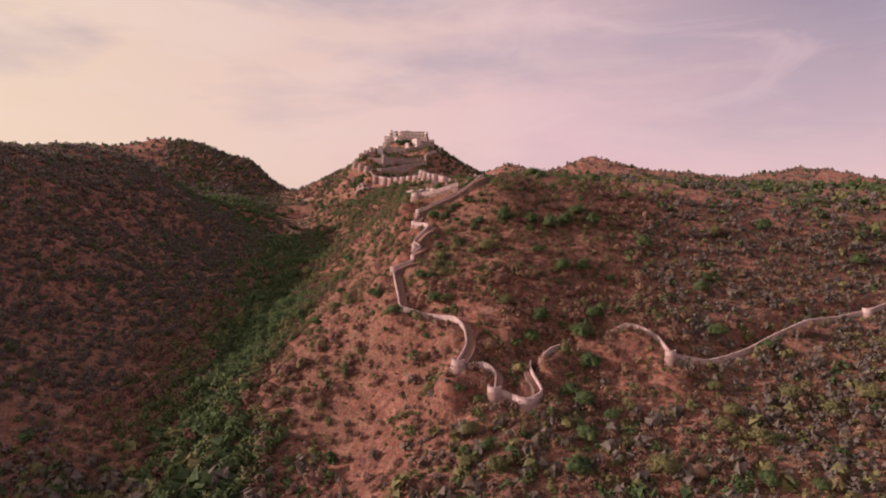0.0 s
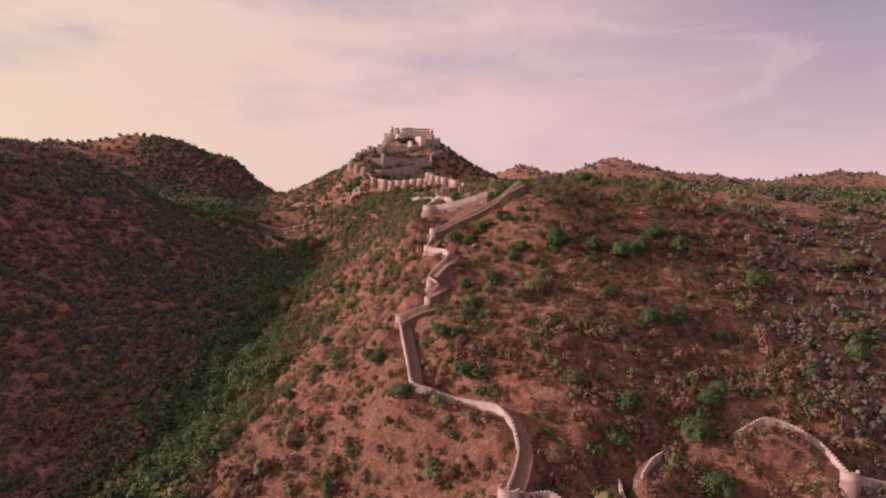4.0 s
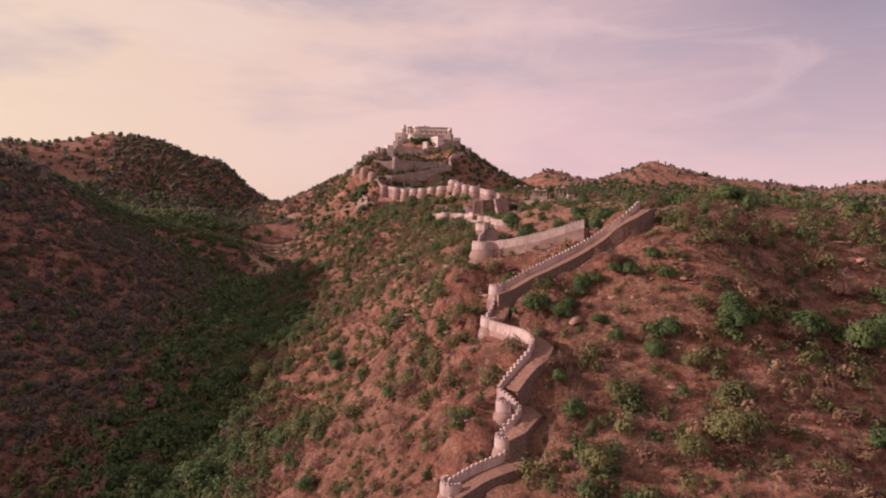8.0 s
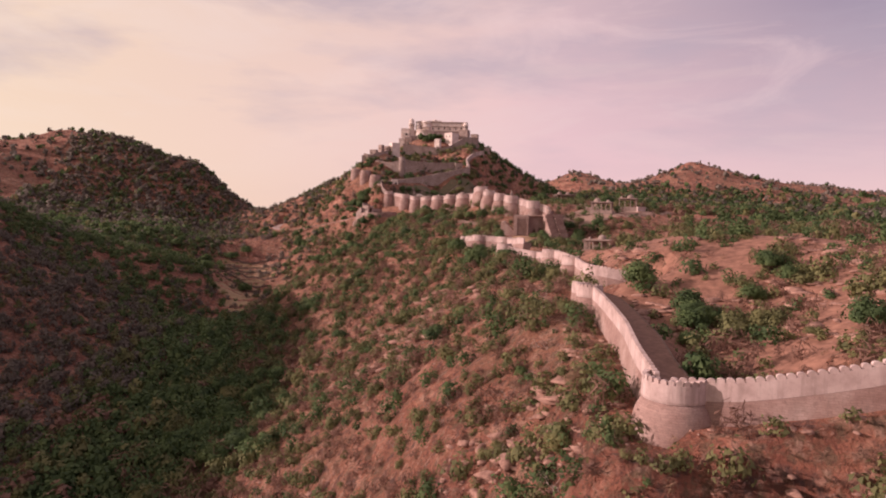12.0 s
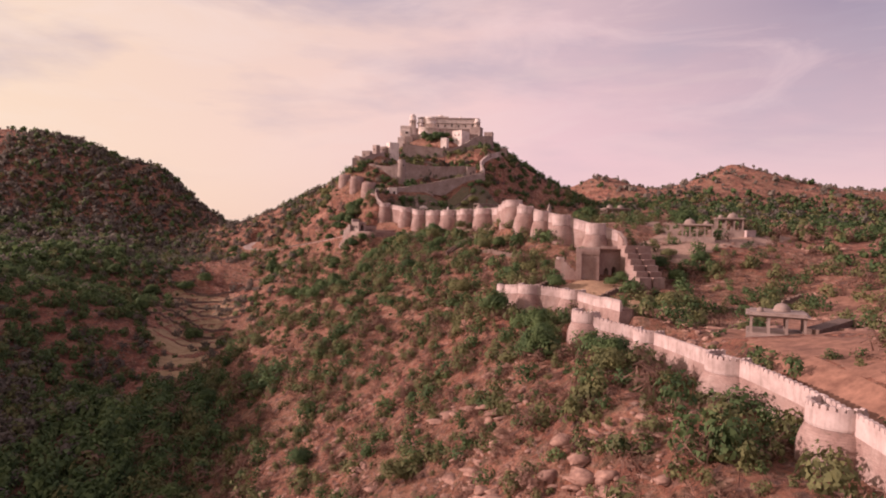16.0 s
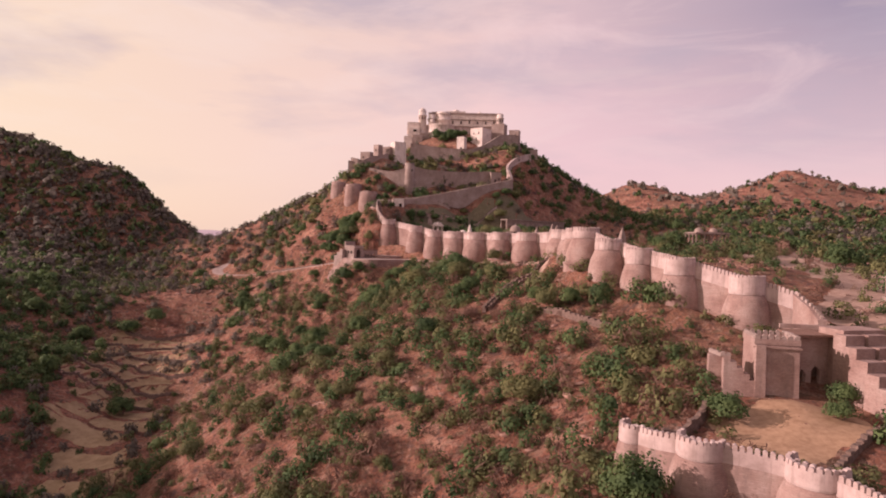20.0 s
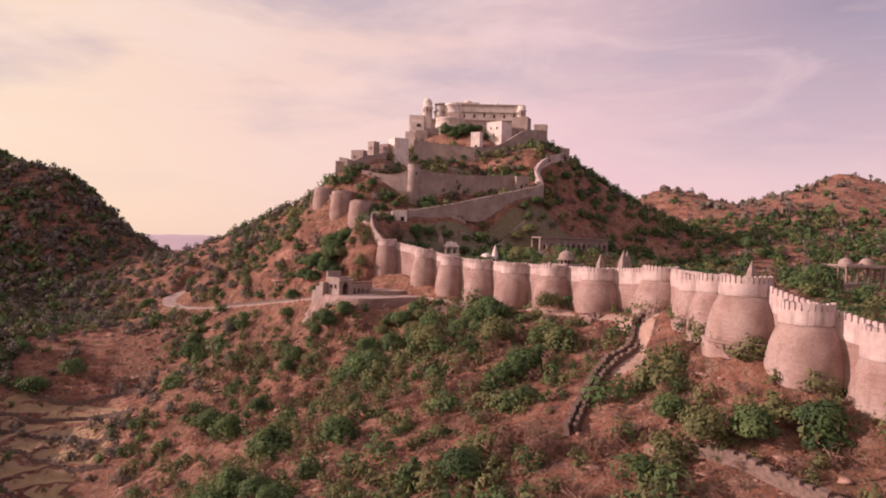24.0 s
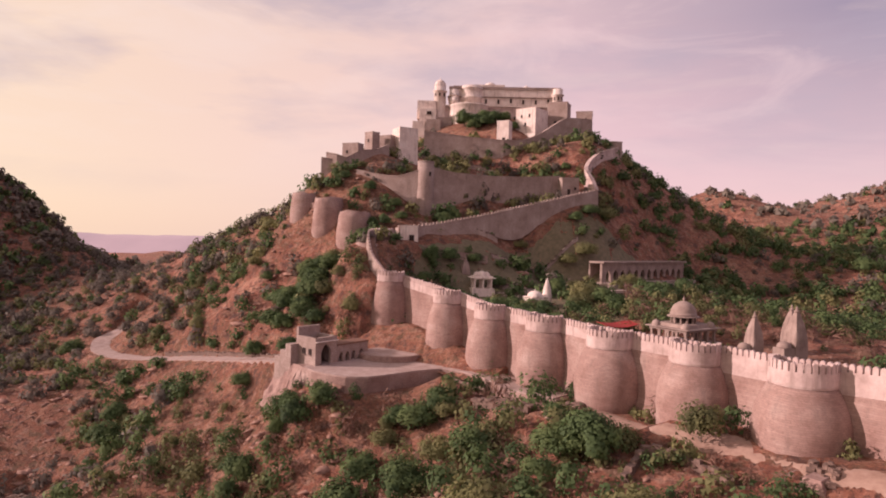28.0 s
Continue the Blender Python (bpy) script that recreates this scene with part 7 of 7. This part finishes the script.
NOTED = SEEN + BROW_TREES + SPUR_TREES + HOOK_TREES + YARD_TREES + BASTION_TREES + COURT_TREES + TEMPLE_TREES + GARDEN_TREES + FORT_TREES


def plant(model, x, y, r, rng=random):
    m = Matrix.LocRotScale((x, y, gz(x, y) - 0.05), Euler((0, 0, rng.uniform(0, 6.28))), (r, r * rng.uniform(0.88, 1.12), r * rng.uniform(0.85, 1.1)))
    return copy_thing(model, m)


GROVE = [(-150, 849, 5.4, 0), (-156, 851, 5.0, 1), (-146, 846, 4.6, 3), (-152, 844, 4.4, 0), (-160, 855, 5.0, 3), (-148, 854, 5.2, 1), (-155, 858, 5.0, 0), (-145, 861, 4.6, 3), (-164, 851, 4.2, 1), (-150, 866, 4.8, 0)]
HEDGE = [(-115.5 + 3.1 * i + 1.2 * (i % 2), 851.5 - 3.5 * i + 2.4 * (i % 2), 3.9 + 0.45 * (i % 3), (3, 0, 1)[i % 3]) for i in range(10)] + [(-108.0 + 3.4 * i, 853.0 - 3.4 * i, 3.6 + 0.4 * (i % 2), (0, 1)[i % 2]) for i in range(7)]
used = []
for x, y, r, k in NOTED + GROVE + HEDGE:
    if clear_of(np.array([x]), np.array([y]), 0.2)[0] or r > 3:
        plant(TREES[k], x, y, r)
        used.append((x, y, r))

# more single trees where the way passes nearest
cx, cy = rs.uniform(-185, 70, 5200), rs.uniform(320, 860, 5200)
thick, green, clump = scrub(cx, cy)
keep = (rs.uniform(0, 1, len(cx)) < np.clip(thick * green, 0, 1) * 0.42) & clear_of(cx, cy, 3.0)
lane = np.abs(cx - (-0.154 * cy - 6)) < 95
count = 0
for x, y, g in zip(cx[keep & lane], cy[keep & lane], green[keep & lane]):
    if count >= 26:
        break
    if used and min((x - a) ** 2 + (y - b) ** 2 for a, b, _ in used) < 16:
        continue
    k = rs.choice(8, p=[0.09, 0.08, 0.16, 0.07, 0.13, 0.26, 0.13, 0.08])
    r = rs.uniform(1.7, 3.2) * (0.8 + 0.35 * g)
    plant(TREES[k], x, y, r)
    used.append((x, y, r))
    count += 1
BARE_UPPER = [(-66, 640, 5.0, 0), (-57, 660, 4.6, 1), (-64, 668, 4.4, 2), (-41, 492, 5.2, 0), (-40, 484, 4.6, 2), (-43, 452, 5.0, 1), (-48, 440, 4.8, 0), (-56, 455, 4.2, 2), (-60, 478, 4.4, 1), (27, 378, 6.0, 0), (48, 384, 6.4, 1), (60, 390, 6.0, 2), (20, 352, 5.6, 0), (34, 368, 5.4, 1)]
BARE_LOWER = [(-52, 545, 4.6, 2), (-41, 520, 4.8, 0), (-45, 534, 4.2, 1), (-72, 706, 4.4, 2), (-92, 690, 4.6, 0), (-100, 742, 4.4, 1), (-82, 752, 4.0, 0), (-70, 758, 4.2, 2), (-110, 706, 4.6, 1), (40, 334, 5.0, 2), (8, 322, 4.6, 0), (-46, 417, 4.4, 0), (-22, 398, 3.6, 1), (-52, 432, 4.0, 2)]
for x, y, r, k in BARE_UPPER + BARE_LOWER:
    plant(BARE[k], x, y, r)
for x, y, r, k in [(70, 360, 4.5, 0), (14, 340, 4.0, 1), (-30, 330, 4.0, 2)]:
    plant(BARE[k], x, y, r)
for i in range(34):
    x, y = rs.uniform(-86, -41), rs.uniform(405, 610)
    if clear_of(np.array([x]), np.array([y]), 2.0)[0]:
        plant(BARE[i % 3], x, y, rs.uniform(2.6, 4.4))
# larger trees on the eastern slope
cx, cy = rs.uniform(-20, 190, 1400), rs.uniform(190, 396, 1400)
ok = clear_of(cx, cy, 4.0) & (0.5 + 0.5 * waves(np.c_[cx, cy], 30.0, 61) > rs.uniform(0.15, 0.85, 1400))
count = 0
for x, y in zip(cx[ok], cy[ok]):
    if count >= 58 or min((x - a) ** 2 + (y - b) ** 2 for a, b, _ in used) < 20:
        continue
    r = rs.uniform(2.8, 5.4)
    plant(TREES[rs.choice(8, p=[0.11, 0.09, 0.15, 0.07, 0.07, 0.31, 0.15, 0.05])] if rs.uniform() < 0.6 else BARE[count % 3], x, y, r)
    used.append((x, y, r))
    count += 1
# large crowns along the wooded valley
count = 0
for y in rs.uniform(385, 700, 320):
    x = float(np.interp(y, VAL[:, 1], VAL[:, 0])) + rs.uniform(-14, 56)
    if count >= 48 or min((x - a) ** 2 + (y - b) ** 2 for a, b, _ in used) < 36:
        continue
    r = rs.uniform(3.2, 6.0)
    plant(TREES[rs.choice([0, 1, 2, 3])], x, y, r)
    used.append((x, y, r))
    count += 1
# the models themselves take the last places
for k, (x, y, r) in enumerate([(-170, 640, 4.4), (-176, 626, 4.2), (-120, 690, 3.4), (-178, 610, 4.6), (-100, 655, 2.6), (-96, 648, 2.6), (-104, 662, 2.6), (-95, 672, 2.8)]):
    TREES[k].matrix_basis = Matrix.LocRotScale((x, y, gz(x, y) - 0.05), None, (r, r, r))
for k, (x, y, r) in enumerate([(-88, 660, 4.6), (-76, 622, 4.4), (-70, 520, 4.6)]):
    BARE[k].matrix_basis = Matrix.LocRotScale((x, y, gz(x, y) - 0.05), None, (r, r, r))
used = np.array(used)


def valley_share(x, y):
    """How near a place lies to the wooded valley floor."""
    off = x - np.interp(y, VAL[:, 1], VAL[:, 0])
    return np.exp(-((off - 14) / 36.0) ** 2) * (1 - smooth_step(655, 715, y))


def scatter(name, label, n, box, kinds, size, detail, mat, seed, category="shrubs", leaf_form=LEAF, lane=None, feather=False):
    """A joined spread of low plants over a stretch of the ground."""
    rng = np.random.RandomState(seed)
    grow = (box[1] - box[0] + 60) * (box[3] - box[2] + 60) / ((box[1] - box[0]) * (box[3] - box[2]))
    n = int(n * grow)
    x, y = rng.uniform(box[0] - 30, box[1] + 30, n), rng.uniform(box[2] - 30, box[3] + 30, n)
    # neighbouring stretches meet along a wandering line
    wx, wy = x + 20 * waves(np.c_[x, y], 36.0, 71) + 8 * waves(np.c_[x, y], 11.0, 73), y + 20 * waves(np.c_[x, y], 36.0, 72) + 8 * waves(np.c_[x, y], 11.0, 74)
    within = (wx > box[0]) & (wx < box[1]) & (wy > box[2]) & (wy < box[3])
    thick, green, clump = scrub(x, y)
    share = {"green": green * 0.56, "olive": np.where(green > 0.8, 0.10, 0.24 + green * 0.24), "dry": (1 - green) * 0.85}[kinds]
    edge = np.minimum(np.minimum(x - box[0], box[1] - x), np.minimum(y - box[2], box[3] - y)) if feather else np.full(n, 99.0)
    ok = within & (rng.uniform(0, 1, n) < thick * share * np.clip(edge / 60, 0.0, 1.0)) & clear_of(x, y, 1.0)
    if lane is not None:
        inner = (x + 0.154 * y + 6 > -76) & (x + 0.154 * y + 6 < 150) & (y > 325) & (y < 860)
        ok &= inner == lane
    val = valley_share(x, y)
    ok &= rng.uniform(0, 1, n) > 0.15 * val
    x, y, green, val = x[ok], y[ok], green[ok], val[ok]
    clumps, leaves, leaf = detail
    r = rng.uniform(*size, len(x)) * (0.6 + 0.85 * green) * rng.choice([0.45, 0.65, 0.85, 1.1, 1.8], len(x))
    r = np.minimum(r, 3.9 if clumps > 5 else 5.0) * (1 + 0.6 * val)
    z = ground_at(x, y)
    a = rng.uniform(0, 6.28, len(x))
    tall = rng.uniform(0.85, 1.4, len(x)) if kinds != "dry" else rng.uniform(0.8, 1.4, len(x))
    verts, softs = [], []
    big = (r > (2.1 if clumps > 6 else 2.9)) & (clumps > 5)
    for sort, (nc, nl, size) in ((~big, (clumps, leaves, leaf)), (big, (int(clumps * 1.3), int(leaves * 1.35), leaf / 1.32))):
        m = int(sort.sum())
        if not m:
            continue
        models = [leaf_cloud(rng, nc, nl, size, rng.uniform(0.7, 1.05), 0.05, 0.5, leaf_form) for _ in range(7)]
        which = rng.randint(0, 7, m)
        base, soft = np.stack([q[0] for q in models])[which], np.stack([q[2] for q in models])[which]
        c, s = np.cos(a[sort])[:, None], np.sin(a[sort])[:, None]
        rr = r[sort][:, None]
        verts.append(np.stack([x[sort][:, None] + (base[:, :, 0] * c - base[:, :, 1] * s) * rr, y[sort][:, None] + (base[:, :, 0] * s + base[:, :, 1] * c) * rr, z[sort][:, None] - 0.06 + base[:, :, 2] * rr * tall[sort][:, None]], -1).reshape(-1, 3))
        softs.append(np.stack([soft[:, :, 0] * c - soft[:, :, 1] * s, soft[:, :, 0] * s + soft[:, :, 1] * c, soft[:, :, 2]], -1).reshape(-1, 3))
    v, soft = np.concatenate(verts), np.concatenate(softs)
    ob = new(name, array_mesh(name, v, np.arange(len(v)).reshape(-1, 3), [mat], smooth=True, normals=soft))
    tagged(ob, label, category, kind="stuff")
    return len(x)


NEAR, FINE, MIDDLE, COARSE = (-190, 110, 300, 860), (9, 14, 0.228), (7, 9, 0.36), (4, 4, 0.8)
for lane, detail in ((True, FINE), (False, MIDDLE)):
    scatter("green_scrub", "scattered green thorn scrub on red slopes", 25000, NEAR, "green", (1.6, 3.2), detail, LEAF_DARK, 101 + lane, lane=lane)
    scatter("olive_scrub", "scattered olive thorn scrub on red slopes", 33000 if lane else 25000, NEAR, "olive", (1.4, 2.9), detail, LEAF_OLIVE, 103 + lane, lane=lane)
    scatter("dry_scrub", "leafless brown scrub and dry bushes on red slopes", 34000 if lane else 27000, NEAR, "dry", (1.1, 2.6) if lane else (1.7, 3.4), (5, 14, 0.29) if lane else detail, LEAF_DRY, 105 + lane, leaf_form=TWIG_LEAF if lane else LEAF, lane=lane)
NEAR_WEST, SOFT = (8, 9, 0.32), (5, 7, 0.48)
for i, box in enumerate([(-480, -320, 270, 1080), (110, 330, 190, 1080), (-190, 110, 860, 1080), (-190, 110, 190, 300), (-320, -190, 270, 1080)]):
    n = int((box[1] - box[0]) * (box[3] - box[2]) * (0.085, 0.085, 0.075, 0.11, 0.085)[i])
    west, detail = i in (0, 4), (SOFT, SOFT, MIDDLE, (8, 9, 0.34), NEAR_WEST)[i]
    scatter("green_scrub", "dense green scrub on the farther slopes", int(n * (1, 0.28, 0.5, 1, 1)[i]), box, "green", (1.8, 3.8), detail, LEAF_DARK, 200 + i)
    scatter("olive_scrub", "olive scrub on the farther slopes", n, box, "olive", (1.4, 2.8), detail, LEAF_OLIVE, 210 + i)
    scatter("dry_scrub", "leafless woods on the western ridge, colour paled for haze" if west else "dry brown scrub on the farther slopes", int(n * (1.7, 1.7, 1.3, 0.8, 1.5)[i]), box, "dry", (1.9, 3.6) if west else (1.4, 3.0), detail, LEAF_WOOD if west or i in (1, 2) else LEAF_DRY, 220 + i)
for i, box in enumerate([(-1000, -480, 200, 1300), (-480, 1000, 1080, 1500), (330, 1000, 400, 1080)]):
    n = int((box[1] - box[0]) * (box[3] - box[2]) * (0.012 if i == 0 else 0.026))
    scatter("far_woods", "distant scrub woods on the far hills", int(n * (1.0 if i == 0 else 0.4)), box, "green", (2.6, 5.4), COARSE, LEAF_DARK, 300 + i, "woods")
    scatter("far_scrub", "distant dry scrub on the far hills", n, box, "dry", (2.4, 5.0) if i == 0 else (1.8, 3.6), COARSE, LEAF_WOOD, 310 + i)


scatter("grass_tufts", "tufts of straw-coloured grass on the red slopes", 16000, (-190, 60, 330, 860), "dry", (0.5, 1.0), (4, 8, 0.34), LEAF_STRAW, 401, "grass", TWIG_LEAF, True)


for i, box in enumerate([(-560, 420, -200, 290), (230, 800, 40, 700)]):
    n = int((box[1] - box[0]) * (box[3] - box[2]) * 0.034)
    scatter("far_scrub", "scattered scrub on the outlying slopes", n, box, "olive", (1.8, 3.8), COARSE, LEAF_OLIVE, 330 + i, feather=True)
    scatter("far_woods", "dark scrub on the outlying slopes", n, box, "green", (1.8, 4.2), COARSE, LEAF_DARK, 340 + i, "woods", feather=True)
    scatter("dry_scrub", "leafless scrub on the outlying slopes", int(n * 1.5), box, "dry", (1.8, 3.8), COARSE, LEAF_WOOD, 345 + i, feather=True)
scatter("thorn_scrub", "grey leafless thorn scrub on the eastern slope", 1900, (-24, 240, 195, 405), "dry", (2.2, 4.4), (8, 11, 0.27), LEAF_STRAW, 351, feather=True)

# stones and boulders, joined
def stones(name, label, n, box, size, seed):
    rng = np.random.RandomState(seed)
    base = []
    for _ in range(6):
        ring = []
        for lv, rad in ((-0.35, 0.8), (0.1, 1.0), (0.45, 0.6)):
            for q in range(6):
                a = q * math.pi / 3 + rng.uniform(-0.45, 0.45)
                rr = rad * rng.uniform(0.6, 1.2)
                ring.append((rr * math.cos(a), rr * math.sin(a), lv + rng.uniform(-0.1, 0.1)))
        ring.append((rng.uniform(-0.2, 0.2), rng.uniform(-0.2, 0.2), 0.62))
        base.append(ring)
    base = np.array(base)
    tri = []
    for j in range(2):
        for q in range(6):
            a, b = j * 6 + q, j * 6 + (q + 1) % 6
            tri += [(a, b, b + 6), (a, b + 6, a + 6)]
    tri += [(12 + q, 12 + (q + 1) % 6, 18) for q in range(6)]
    tri = np.array(tri)
    x, y = rng.uniform(box[0], box[1], n), rng.uniform(box[2], box[3], n)
    rough = waves(np.c_[x, y], 24.0, 31) + 0.6 * waves(np.c_[x, y], 9.0, 32)
    ok = (rough > rng.uniform(-0.1, 0.75, n)) & clear_of(x, y, 0.2)
    x, y = x[ok], y[ok]
    r = rng.uniform(*size, len(x)) * rng.choice([0.6, 0.8, 1.0, 1.9], len(x))
    z = ground_at(x, y)
    a = rng.uniform(0, 6.28, len(x))
    p = base[rng.randint(0, 6, len(x))]
    c, s = np.cos(a)[:, None], np.sin(a)[:, None]
    sx, sy, sz = (rng.uniform(*q, len(x))[:, None] * r[:, None] for q in ((0.9, 2.0), (0.6, 1.0), (0.35, 0.75)))
    v = np.stack([x[:, None] + p[:, :, 0] * sx * c - p[:, :, 1] * sy * s, y[:, None] + p[:, :, 0] * sx * s + p[:, :, 1] * sy * c, z[:, None] + p[:, :, 2] * sz], -1).reshape(-1, 3)
    f = (tri[None] + (np.arange(len(x)) * 19)[:, None, None]).reshape(-1, 3)
    tagged(new(name, array_mesh(name, v, f, [ROCK])), label, "rocks", kind="stuff")


stones("stones", "loose reddish stones and boulders on the slopes", 26000, (-170, 60, 330, 860), (0.22, 0.6), 401)
stones("boulders", "weathered boulders and outcrops on the hills", 5000, (-330, 260, 250, 1080), (0.6, 1.3), 402)
stones("ledges", "pale weathered ledges on the flank of the spur", 2600, (-104, -38, 395, 620), (0.6, 1.25), 403)
stones("ledges", "tumbled ledges on the sandy plateau and the eastern brow", 3600, (-26, 70, 400, 600), (0.5, 1.2), 404)
stones("ledges", "pale stones on the slope below the road", 3200, (-240, -100, 760, 900), (0.35, 0.9), 405)
